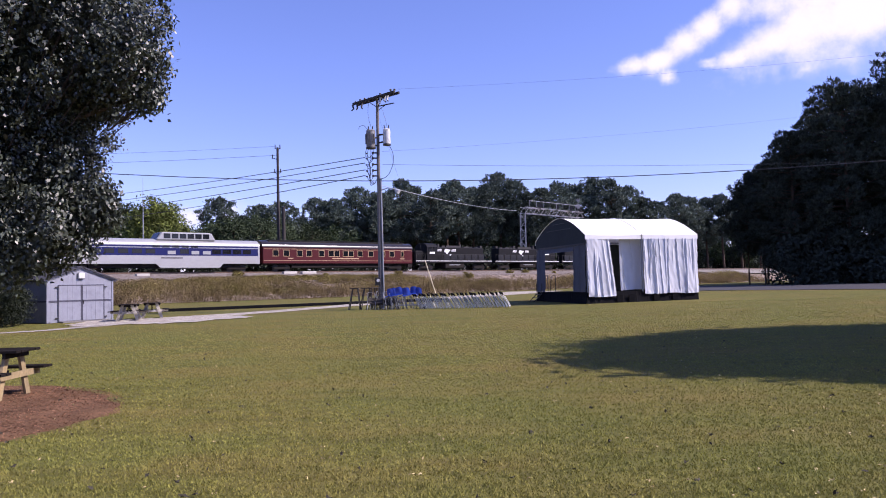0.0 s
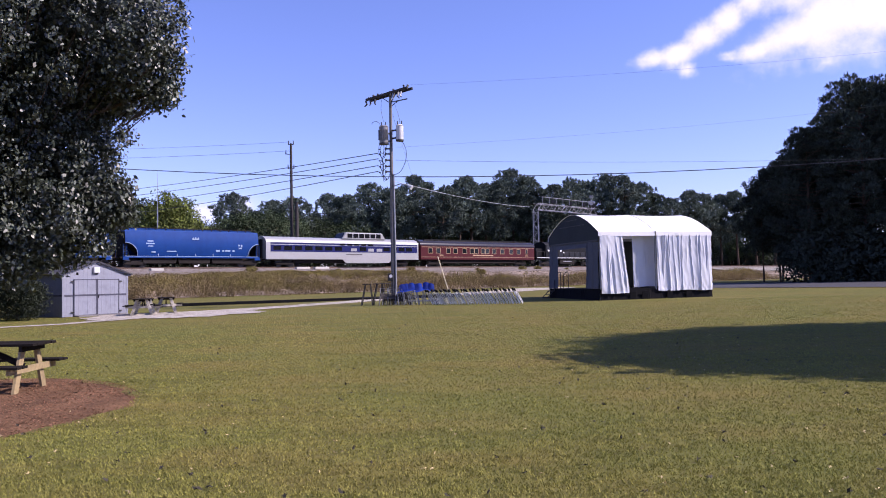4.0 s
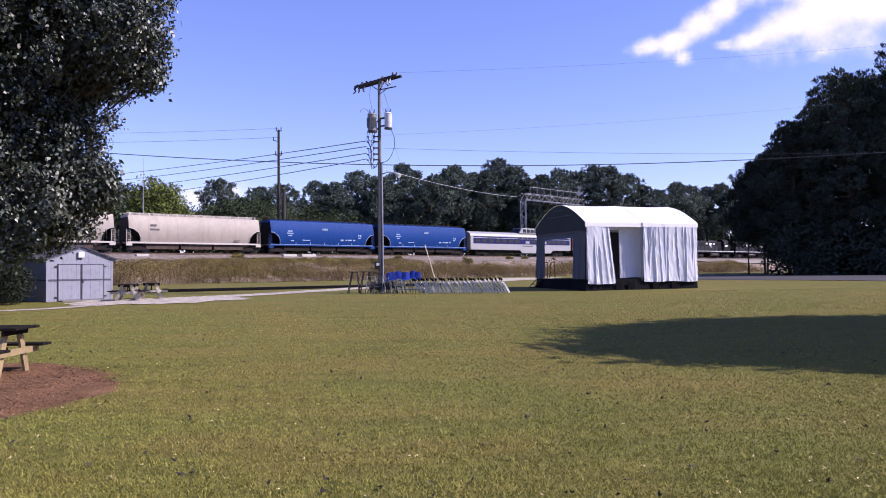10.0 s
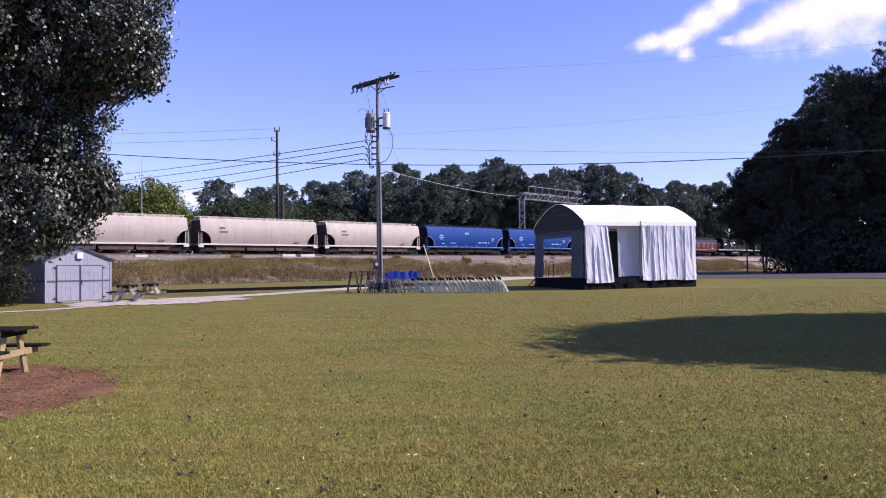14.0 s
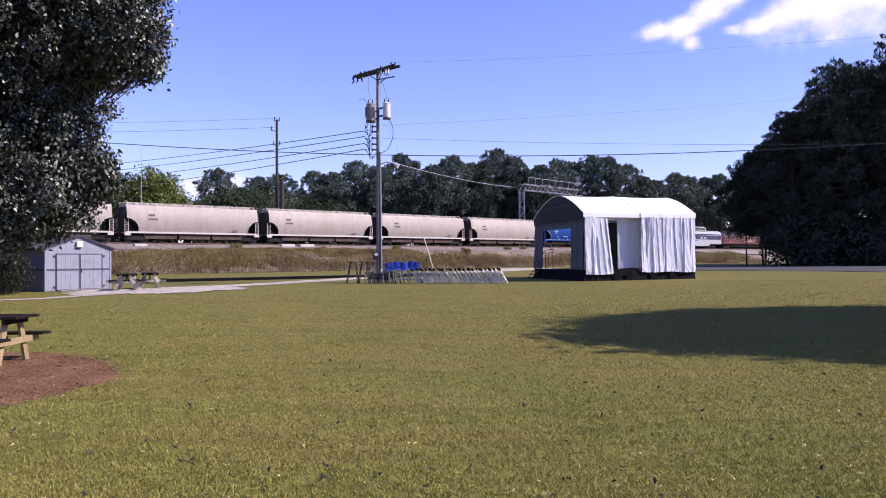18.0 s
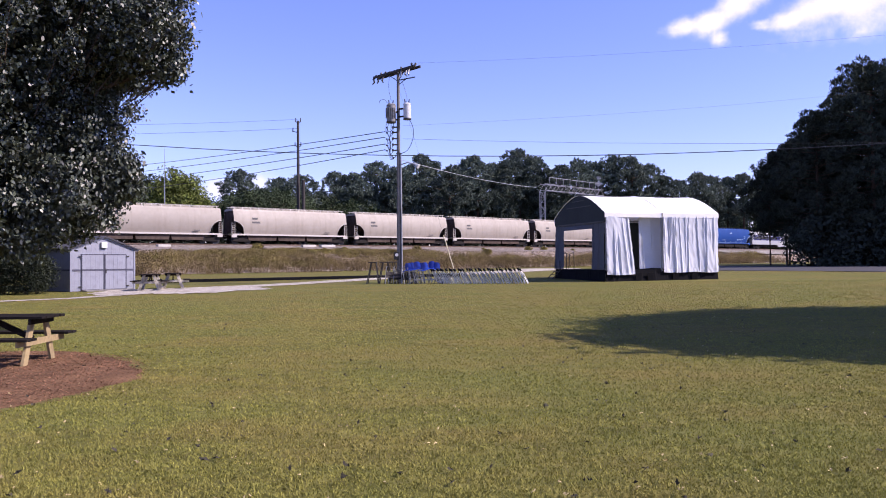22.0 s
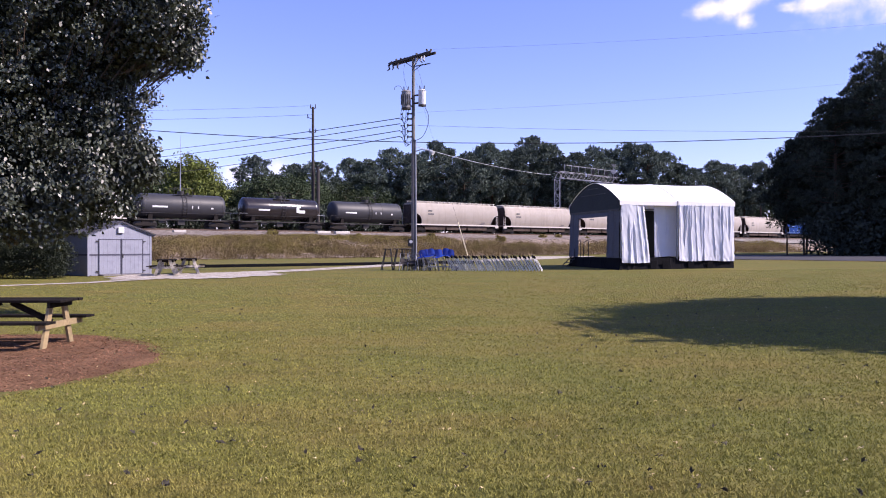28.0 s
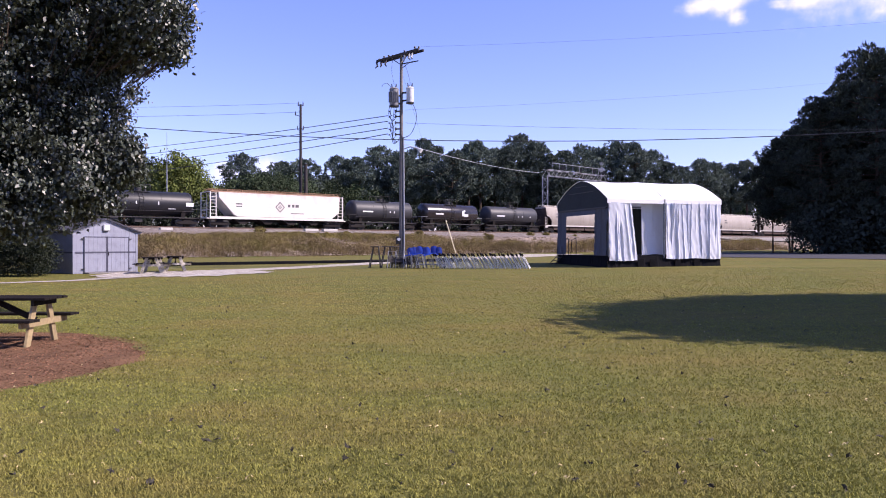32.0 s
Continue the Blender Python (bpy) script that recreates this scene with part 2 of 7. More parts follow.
def streaked(m, tint, amount, low=0.5, high=0.75, scale=1.6):
    """Grime that has run down a side in narrow vertical streaks."""
    N, L = m.node_tree.nodes, m.node_tree.links
    b = N["Principled BSDF"]
    col = b.inputs["Base Color"].links[0].from_socket
    tc = N.new("ShaderNodeTexCoord")
    st = N.new("ShaderNodeMapping")
    st.inputs["Scale"].default_value = (1.0, 1.0, 0.10)
    L.new(tc.outputs["Object"], st.inputs["Vector"])
    ns = N.new("ShaderNodeTexNoise")
    ns.inputs["Scale"].default_value, ns.inputs["Detail"].default_value = scale, 7
    L.new(st.outputs[0], ns.inputs["Vector"])
    fr = N.new("ShaderNodeMapRange")
    fr.inputs["From Min"].default_value, fr.inputs["From Max"].default_value, fr.inputs["To Max"].default_value = low, high, amount
    L.new(ns.outputs["Fac"], fr.inputs["Value"])
    mx = N.new("ShaderNodeMix")
    mx.data_type = "RGBA"
    L.new(fr.outputs[0], mx.inputs["Factor"])
    L.new(col, mx.inputs["A"])
    mx.inputs["B"].default_value = (*tint, 1)
    L.new(mx.outputs["Result"], b.inputs["Base Color"])
    return m


def rusty_white():
    """White paint that turns rusty and dirty along the roof edge, with faint grime lower down."""
    m = mat("rust_edged_white_paint", (0.60, 0.565, 0.52), 0.5, vary=0.06, fine=2, broad=0.4, stain=(0.42, 0.36, 0.31), stain_amount=0.35)
    N, L = m.node_tree.nodes, m.node_tree.links
    b = N["Principled BSDF"]
    col = b.inputs["Base Color"].links[0].from_socket
    tc = N.new("ShaderNodeTexCoord")
    sep = N.new("ShaderNodeSeparateXYZ")
    L.new(tc.outputs["Object"], sep.inputs[0])
    st = N.new("ShaderNodeMapping")
    st.inputs["Scale"].default_value = (1.0, 1.0, 0.16)
    L.new(tc.outputs["Object"], st.inputs["Vector"])
    ns = N.new("ShaderNodeTexNoise")
    ns.inputs["Scale"].default_value, ns.inputs["Detail"].default_value = 2.2, 6
    L.new(st.outputs[0], ns.inputs["Vector"])
    hi = N.new("ShaderNodeMapRange")
    hi.inputs["From Min"].default_value, hi.inputs["From Max"].default_value = 3.55, 4.55
    hi.inputs["To Min"].default_value, hi.inputs["To Max"].default_value = -0.25, 0.42
    L.new(sep.outputs["Z"], hi.inputs["Value"])
    ad = N.new("ShaderNodeMath")
    ad.operation = "ADD"
    L.new(ns.outputs["Fac"], ad.inputs[0])
    L.new(hi.outputs[0], ad.inputs[1])
    fr = N.new("ShaderNodeMapRange")
    fr.inputs["From Min"].default_value, fr.inputs["From Max"].default_value = 0.5, 0.95
    fr.inputs["To Max"].default_value = 0.28
    L.new(ad.outputs[0], fr.inputs["Value"])
    mx = N.new("ShaderNodeMix")
    mx.data_type = "RGBA"
    L.new(fr.outputs[0], mx.inputs["Factor"])
    L.new(col, mx.inputs["A"])
    mx.inputs["B"].default_value = (0.33, 0.17, 0.085, 1)
    L.new(mx.outputs["Result"], b.inputs["Base Color"])
    return m


streaked(M_CREAM, (0.19, 0.155, 0.125), 0.45)
streaked(M_BLUE, (0.006, 0.025, 0.12), 0.35)
M_RUSTWHITE = rusty_white()
M_RUST = mat("rust_streaks", (0.21, 0.125, 0.075), 0.9, vary=0.4, fine=3, broad=0.8)
# brown that carries the shade under and between the cream cars
M_UNDERSHADE = mat("brake_dust_paint", (0.070, 0.052, 0.044), 0.9, vary=0.4, fine=3, broad=0.5, stain=(0.0435, 0.03306, 0.02958), stain_amount=0.6, spec=0.15)
M_UNDER = mat("underframe", (0.01914, 0.01653, 0.01566), 0.9, spec=0.15, vary=0.35, fine=5, broad=0.8)
M_TANKGREY = mat("grey_tank_paint", (0.036, 0.037, 0.042), 0.5, spec=0.3, vary=0.12, fine=2, broad=0.4, stain=(0.0261, 0.0261, 0.02958), stain_amount=0.4)
M_TANKBLACK = mat("gloss_black_tank", (0.02262, 0.01914, 0.01914), 0.2, vary=0.2, fine=2, broad=0.4)
M_TANKDARK = mat("black_tank", (0.015, 0.0155, 0.019), 0.45, spec=0.3, vary=0.15, fine=2, broad=0.4)
M_SILVER = mat("silver_paint", (0.3219, 0.3262, 0.3306), 0.38, 0.2, vary=0.08, fine=4, broad=0.5)
M_STRIPE = mat("royal_blue_band", (0.007, 0.011, 0.078), 0.5, spec=0.2, vary=0.06)
M_MAROON = mat("maroon_paint", (0.062, 0.0105, 0.0135), 0.45, spec=0.2, vary=0.08, fine=3, broad=0.5)
M_GOLD = mat("buff_lining", (0.36, 0.25, 0.15), 0.5, vary=0.05)
M_GLASS = mat("dark_window_glass", (0.0087, 0.00957, 0.01218), 0.08, vary=0.1, spec=0.35)
M_LOCO = mat("black_loco_paint", (0.0075, 0.0075, 0.009), 0.55, spec=0.15, vary=0.15, fine=3, broad=0.6)
M_MARK = mat("stencil_marks", (0.6525, 0.6612, 0.6786), 0.6, vary=0.08)
M_PALEBLUE = mat("faded_blue_white_marks", (0.22, 0.30, 0.46), 0.6, vary=0.15)
M_DARKMARK = mat("dark_stencil", (0.087, 0.08265, 0.087), 0.7, vary=0.1)
M_GIRDER = mat("girder_steel", (0.30, 0.31, 0.335), 0.6, 0.2, vary=0.15)
M_ROADPAINT = mat("stone_apron", (0.2349, 0.2132, 0.1914), 0.95, vary=0.4, sharp=0.22, fine=5, broad=0.5, bump=0.8, stain=(0.1131, 0.1044, 0.0522), stain_amount=0.6)


# ---------------------------------------------------------------- mesh tools
class MB:
    """Gathers vertices and faces of one mesh."""

    def __init__(self):
        self.v, self.f = [], []

    def add(self, vs, fs):
        n = len(self.v)
        self.v += [tuple(p) for p in vs]
        self.f += [tuple(i + n for i in f) for f in fs]
        return self

    def box(self, c, s, m=None):
        x, y, z = (a / 2 for a in s)
        vs = [Vector((i * x, j * y, k * z)) for i in (-1, 1) for j in (-1, 1) for k in (-1, 1)]
        if m is not None:
            vs = [m @ p for p in vs]
        vs = [p + Vector(c) for p in vs]
        return self.add(vs, [(0, 1, 3, 2), (4, 6, 7, 5), (0, 4, 5, 1), (2, 3, 7, 6), (0, 2, 6, 4), (1, 5, 7, 3)])

    def beam(self, a, b, w, h=None):
        """A square bar from a to b."""
        a, b = Vector(a), Vector(b)
        q = (b - a).to_track_quat("X", "Z").to_matrix()
        return self.box((a + b) / 2, ((b - a).length, w, h or w), q)

    def tube(self, a, b, r, r2=None, n=8, caps=True):
        a, b = Vector(a), Vector(b)
        q = (b - a).to_track_quat("Z", "Y").to_matrix()
        r2 = r if r2 is None else r2
        vs = []
        for p, rr in ((a, r), (b, r2)):
            vs += [p + q @ Vector((rr * math.cos(2 * math.pi * i / n), rr * math.sin(2 * math.pi * i / n), 0)) for i in range(n)]
        fs = [(i, (i + 1) % n, n + (i + 1) % n, n + i) for i in range(n)]
        if caps:
            fs += [tuple(range(n - 1, -1, -1)), tuple(range(n, 2 * n))]
        return self.add(vs, fs)

    def path(self, pts, r, n=6):
        """A tube along a polyline."""
        pts = [Vector(p) for p in pts]
        vs, fs = [], []
        for k, p in enumerate(pts):
            t = (pts[min(k + 1, len(pts) - 1)] - pts[max(k - 1, 0)]).normalized()
            q = t.to_track_quat("Z", "Y").to_matrix()
            rr = r[k] if isinstance(r, (list, tuple)) else r
            vs += [p + q @ Vector((rr * math.cos(2 * math.pi * i / n), rr * math.sin(2 * math.pi * i / n), 0)) for i in range(n)]
        for k in range(len(pts) - 1):
            fs += [(k * n + i, k * n + (i + 1) % n, (k + 1) * n + (i + 1) % n, (k + 1) * n + i) for i in range(n)]
        fs += [tuple(range(n - 1, -1, -1)), tuple(range((len(pts) - 1) * n, len(pts) * n))]
        return self.add(vs, fs)

    def prism(self, prof, x0, x1, axis=0):
        """A closed outline (a, b) drawn out along an axis: 0: (y, z) along x; 1: (x, z) along y; 2: (x, y) along z."""
        def at(p, t):
            return {0: (t, p[0], p[1]), 1: (p[0], t, p[1]), 2: (p[0], p[1], t)}[axis]
        n = len(prof)
        vs = [at(p, x0) for p in prof] + [at(p, x1) for p in prof]
        fs = [(i, (i + 1) % n, n + (i + 1) % n, n + i) for i in range(n)] + [tuple(range(n - 1, -1, -1)), tuple(range(n, 2 * n))]
        return self.add(vs, fs)

    def grid(self, rows):
        """A sheet through rows of points."""
        m = len(rows[0])
        vs = [p for r in rows for p in r]
        fs = [(i * m + j, i * m + j + 1, (i + 1) * m + j + 1, (i + 1) * m + j) for i in range(len(rows) - 1) for j in range(m - 1)]
        return self.add(vs, fs)


def mesh_of(name, mb, material, smooth=False, bevel=0.0):
    me = bpy.data.meshes.new(name)
    me.from_pydata(mb.v, [], mb.f)
    me.materials.append(material)
    bm = bmesh.new()
    bm.from_mesh(me)
    bmesh.ops.recalc_face_normals(bm, faces=bm.faces)
    if bevel:
        bmesh.ops.bevel(bm, geom=list(bm.edges), offset=bevel, segments=1, affect="EDGES", clamp_overlap=True)
    bm.to_mesh(me)
    bm.free()
    if smooth:
        me.polygons.foreach_set("use_smooth", [True] * len(me.polygons))
        me.set_sharp_from_angle(angle=radians(35))
    return me


def part(name, mb, material, parent, label="", smooth=False, bevel=0.0, at=None):
    ob = new(name, mesh_of(name, mb, material, smooth, bevel))
    ob.parent = parent
    if at is not None:
        ob.matrix_basis = at
    return tagged(ob, label)


def thing(name, m, label, category, group="", kind=""):
    ob = new(name)
    ob.empty_display_size = 0.3
    ob.matrix_basis = m
    return tagged(ob, label, category, group, kind)


def single(name, mb, material, label, category, group="", kind="", smooth=False, m=None):
    ob = new(name, mesh_of(name, mb, material, smooth))
    if m is not None:
        ob.matrix_basis = m
    return tagged(ob, label, category, group, kind)


def cloud_mesh(name, verts, faces_per, material):
    """Many equal polygons of faces_per corners, from an array (n, faces_per, 3)."""
    n = verts.shape[0]
    me = bpy.data.meshes.new(name)
    me.vertices.add(n * faces_per)
    me.vertices.foreach_set("co", verts.reshape(-1).astype(np.float32))
    me.loops.add(n * faces_per)
    me.loops.foreach_set("vertex_index", np.arange(n * faces_per, dtype=np.int32))
    me.polygons.add(n)
    me.polygons.foreach_set("loop_start", np.arange(0, n * faces_per, faces_per, dtype=np.int32))
    me.polygons.foreach_set("loop_total", np.full(n, faces_per, dtype=np.int32))
    me.materials.append(material)
    me.update(calc_edges=True)
    return me


# ---------------------------------------------------------------- plan
# Track: near face of the cars from TRACK_A along TRACK_D; v counts metres from it towards the lawn.
PHI = radians(48.02)
TRACK_D = Vector((math.sin(PHI), math.cos(PHI), 0))
TRACK_N = Vector((-math.cos(PHI), math.sin(PHI), 0))
TRACK_A = Vector((-36.30, 92.27, 0))
TRACK_TURN = 90 - 48.02
RAIL_Z = 3.93


def smooth(a, b, x):
    t = np.clip((np.asarray(x, float) - a) / (b - a), 0, 1)
    return t * t * (3 - 2 * t)


def v_of(x, y):
    return 92.87 - (-0.6688 * np.asarray(x, float) + 0.7434 * np.asarray(y, float))


def ground_z(x, y):
    x, y = np.asarray(x, float), np.asarray(y, float)
    base = 0.0112 * np.clip(y, -30, 52) + 0.0045 * np.clip(x, -40, 40)
    v = v_of(x, y)
    rise = smooth(27, 8, v) * 0.9 + smooth(9, 2, v) * 0.1
    return base + (3.2 - base) * rise


def on_track(s, v):
    p = TRACK_A + TRACK_D * s - TRACK_N * v
    return p.x, p.y


def on_ground(x, y, up=0.0):
    return Vector((x, y, float(ground_z(x, y)) + up))


def drape(name, outline_rows, material, label, category, up=0.02, kind="structure"):
    """A sheet laid on the ground; rows of (x, y)."""
    mb = MB()
    mb.grid([[(x, y, float(ground_z(x, y)) + up) for x, y in r] for r in outline_rows])
    ob = new(name, mesh_of(name, mb, material, True))
    return tagged(ob, label, category, "", kind)


def steps(a, b, n):
    return [a + (b - a) * i / n for i in range(n + 1)]

# ---------------------------------------------------------------- ground
def build_ground():
    s_vals = sorted(set([-3500, -1800, -900, -450, -260] + steps(-180, 320, 125) + [420, 600, 900, 1700, 3500]))
    v_vals = sorted(set([-3500, -1500, -600, -250, -120, -60, -30, -15] + steps(-8, 34, 42) + steps(36, 130, 40) + [160, 220, 400, 900, 2000, 3500]))
    mb = MB()
    rows = []
    for s in s_vals:
        r = []
        for v in v_vals:
            x, y = on_track(s, v)
            r.append((x, y, float(ground_z(x, y))))
        rows.append(r)
    mb.grid(rows)
    tagged(new("ground", mesh_of("ground", mb, M_LAWN, True)), "wide mown lawn of dry yellowish green grass", "lawn", "", "structure")
    # weedy bank below the ballast
    drape("bank", [[on_track(s, v) for v in steps(4.5, 24.9, 16)] for s in steps(-40, 190, 70)], M_SOIL,
          "sloping railway bank of dry soil and weeds", "bank", 0.03)
    # mulch ring under the near table
    rng = random.Random(4)
    cx, cy = MULCH
    rows = []
    for i in range(73):
        a = 2 * math.pi * i / 72
        r = MULCH_R * (1 + 0.035 * math.sin(5 * a + 1) + 0.02 * math.sin(11 * a) + 0.015 * math.sin(23 * a))
        rows.append([(cx + r * k / 8 * math.cos(a), cy + r * k / 8 * math.sin(a)) for k in range(9)])
    bed = MB().grid([[(x, y, float(ground_z(x, y)) + 0.045 - 0.055 * (k / 8) ** 6) for k, (x, y) in enumerate(r)] for r in rows])
    tagged(new("mulch_bed", mesh_of("mulch_bed", bed, M_MULCH, True)), "round bed of reddish bark mulch in the lawn", "mulch", "", "structure")


MULCH, MULCH_R = (-7.80, 9.95), 3.42
build_ground()


def build_stone_yard():
    drape("stone_yard", [[on_track(s, v) for v in steps(4.0, 15.0, 8)] for s in steps(105, 190, 30)], M_ROADPAINT, "pale gravel apron below the railway crossing", "gravel", 0.26)


build_stone_yard()


def ribbon(pts, wid, name, material, label, category, up):
    """A strip along a line of (x, y) of that width (or widths)."""
    fine = []
    for k in range(len(pts) - 1):
        for i in range(6):
            f = i / 6
            fine.append((pts[k][0] + (pts[k + 1][0] - pts[k][0]) * f, pts[k][1] + (pts[k + 1][1] - pts[k][1]) * f,
                         wid[k] + (wid[k + 1] - wid[k]) * f))
    fine.append((*pts[-1], wid[-1]))
    rows = []
    for k, (x, y, w) in enumerate(fine):
        a, b = fine[max(k - 1, 0)], fine[min(k + 1, len(fine) - 1)]
        dx, dy = b[0] - a[0], b[1] - a[1]
        l = math.hypot(dx, dy)
        nx, ny = -dy / l, dx / l
        jig = 1 + 0.06 * math.sin(k * 1.7) + 0.05 * math.sin(k * 0.61 + 2)
        rows.append([(x + nx * w * jig * f, y + ny * w * jig * f) for f in (-0.5, -0.25, 0, 0.25, 0.5)])
    return drape(name, rows, material, label, category, up)


def build_ways():
    ribbon([(-30.0, 20.0), (-20.5, 25.2), (-15.2, 29.5), (-13.6, 33.6), (-12.3, 37.5), (-10.0, 40.5), (-6.6, 46.5), (-1.1, 58.3), (6.0, 76.0), (10.0, 90.0)],
           [0.75, 0.7, 0.7, 1.4, 2.5, 1.9, 2.2, 3.4, 6.0, 6.5], "path", M_GRAVEL, "pale gravel path across the lawn", "path", 0.02)
    near = [(15.0, 68.5), (18.5, 64.5), (22.3, 59.8), (28.0, 50.0), (37.0, 36.0), (52.0, 18.0), (75.0, -5.0)]
    far = [(22.0, 98.0), (29.0, 100.0), (34.0, 91.0), (42.0, 82.0), (58.0, 70.0), (80.0, 48.0), (104.0, 12.0)]
    rows = []
    for (ax, ay), (bx, by) in zip(near, far):
        rows.append([(ax + (bx - ax) * k / 10, ay + (by - ay) * k / 10) for k in range(11)])
    fine = []
    for r0, r1 in zip(rows, rows[1:]):
        for i in range(5):
            fine.append([(p[0] + (q[0] - p[0]) * i / 5, p[1] + (q[1] - p[1]) * i / 5) for p, q in zip(r0, r1)])
    fine.append(rows[-1])
    drape("road", fine, M_ASPHALT, "dark asphalt road in the shade of pines", "road", 0.03)


build_ways()


def build_pad():
    rows = []
    for i in range(161):
        a = 2 * math.pi * i / 160
        r = 1 + 0.14 * math.sin(2 * a + 0.6) + 0.09 * math.sin(5 * a) + 0.05 * math.sin(9 * a + 1) + 0.035 * math.sin(17 * a + 2) + 0.03 * math.sin(31 * a) + 0.025 * math.sin(47 * a + 1)
        rows.append([(-13.0 + 3.3 * r * k / 8 * math.cos(a), 35.0 + 3.4 * r * k / 8 * math.sin(a)) for k in range(1, 9)])
    drape("gravel_pad", rows, M_GRAVEL, "pale gravel patch below the picnic tables", "gravel", 0.028)


build_pad()


def build_track(name, centre_v, z, s0, s1, label):
    t = thing(name, Matrix.Translation((*on_track(0, centre_v), z)) @ pose(0, 0, 0, 0, 0, TRACK_TURN), label, "railway track", "", "structure")
    for side in (-0.7525, 0.7525):
        mb = MB()
        y = side
        mb.prism([(y - 0.07, -0.17), (y + 0.07, -0.17), (y + 0.07, -0.15), (y + 0.012, -0.13), (y + 0.012, -0.045), (y + 0.036, -0.03), (y + 0.036, 0), (y - 0.036, 0), (y - 0.036, -0.03), (y - 0.012, -0.045), (y - 0.012, -0.13), (y - 0.07, -0.15)], s0, s1)
        part("rail", mb, M_RAIL, t)
    tie = MB().box((0, 0, -0.26), (0.23, 2.6, 0.18))
    me = mesh_of("tie", tie, M_TIE)
    n = 0
    s = -12.0
    while s < min(s1, 140):
        o = new("tie", me)
        o.parent = t
        o.matrix_basis = pose(s, 0, 0)
        s += 0.55
        n += 1
        if n >= 270:
            break
    return t


def build_roadbed():
    mb = MB()
    rng = random.Random(8)
    rows = []
    for s in steps(-120, 330, 225):
        j = [rng.uniform(-0.12, 0.12) for _ in range(8)]
        prof = [(-6.2, 3.15), (-4.2, 3.68), (-1.5, 3.72), (1.2, 3.70), (2.6, 3.42), (4.6, 3.05), (7.2, 2.72), (9.5, 2.28)]
        r = []
        for (v, z), d in zip(prof, j):
            x, y = on_track(s, v + d)
            zz = z + d * 0.25
            if v > 4:
                zz = float(ground_z(x, y)) + (0.22 if v < 8 else 0.02)
            r.append((x, y, zz))
        rows.append(r)
    mb.grid(rows)
    tagged(new("roadbed", mesh_of("roadbed", mb, M_BALLAST, True)), "grey brown stone ballast bed of the railway", "ballast", "", "structure")


build_roadbed()
build_track("railway_track", -1.5, RAIL_Z, -130, 330, "main line track of steel rails on wooden ties")


# ---------------------------------------------------------------- train
def truck(car, x, wheels, material=None):
    """A two-axle truck under a car."""
    mb = MB()
    for y in (-1.02, 1.02):
        mb.prism([(x - 1.35, 0.42), (x - 1.1, 0.62), (x - 0.55, 0.66), (x - 0.4, 0.85), (x + 0.4, 0.85), (x + 0.55, 0.66), (x + 1.1, 0.62), (x + 1.35, 0.42), (x + 1.0, 0.34), (x + 0.5, 0.30), (x - 0.5, 0.30), (x - 1.0, 0.34)], y - 0.07, y + 0.07, 1)
    mb.box((x, 0, 0.62), (0.5, 2.0, 0.22))
    tk = part("truck", mb, material or M_UNDER, car)
    for dx in (-0.88, 0.88):
        w = MB()
        for y in (-0.75, 0.75):
            w.tube((0, y - 0.065, 0), (0, y + 0.065, 0), 0.46, n=20)
            w.tube((0, y - 0.085, 0), (0, y - 0.06, 0), 0.49, n=20)
        w.tube((0, -0.95, 0), (0, 0.95, 0), 0.09, n=8)
        o = part("wheelset", w, M_STEEL, tk, at=pose(x + dx, 0, 0.46))
        wheels.append(o)


def coupler(car, half, z=0.85):
    for sgn in (-1, 1):
        mb = MB()
        mb.box((sgn * (half - 0.35), 0, z), (0.72, 0.16, 0.2))
        mb.box((sgn * (half - 0.06), 0, z), (0.2, 0.3, 0.3))
        part("coupler", mb, M_UNDER, car)


def bars(car, name, items, y, material, depth=0.012, label=""):
    """Unreadable lettering as plain bars: (x, z, width, height)."""
    for x, z, w, h in items:
        part(name, MB().box((x, y, z), (w, depth, h)), material, car, label)


def ladder(car, x, y, z0, z1, material, w=0.42, n=6, facing="y"):
    mb = MB()
    for k in (-w / 2, w / 2):
        a = (x + k, y, z0) if facing == "y" else (x, y + k, z0)
        b = (x + k, y, z1) if facing == "y" else (x, y + k, z1)
        mb.beam(a, b, 0.05)
    for i in range(n):
        z = z0 + (z1 - z0) * (i + 0.5) / n
        a = (x - w / 2, y, z) if facing == "y" else (x, y - w / 2, z)
        b = (x + w / 2, y, z) if facing == "y" else (x, y + w / 2, z)
        mb.beam(a, b, 0.03)
    return part("ladder", mb, material, car)


def hopper_side(z):
    """Half width of the rounded covered hopper at height z."""
    t = (z - 1.25) / 3.05
    return 1.30 + 0.26 * math.sin(math.pi * min(max(t, 0), 1) ** 0.9) - 0.12 * max(t - 0.75, 0) * 4 * 0.25


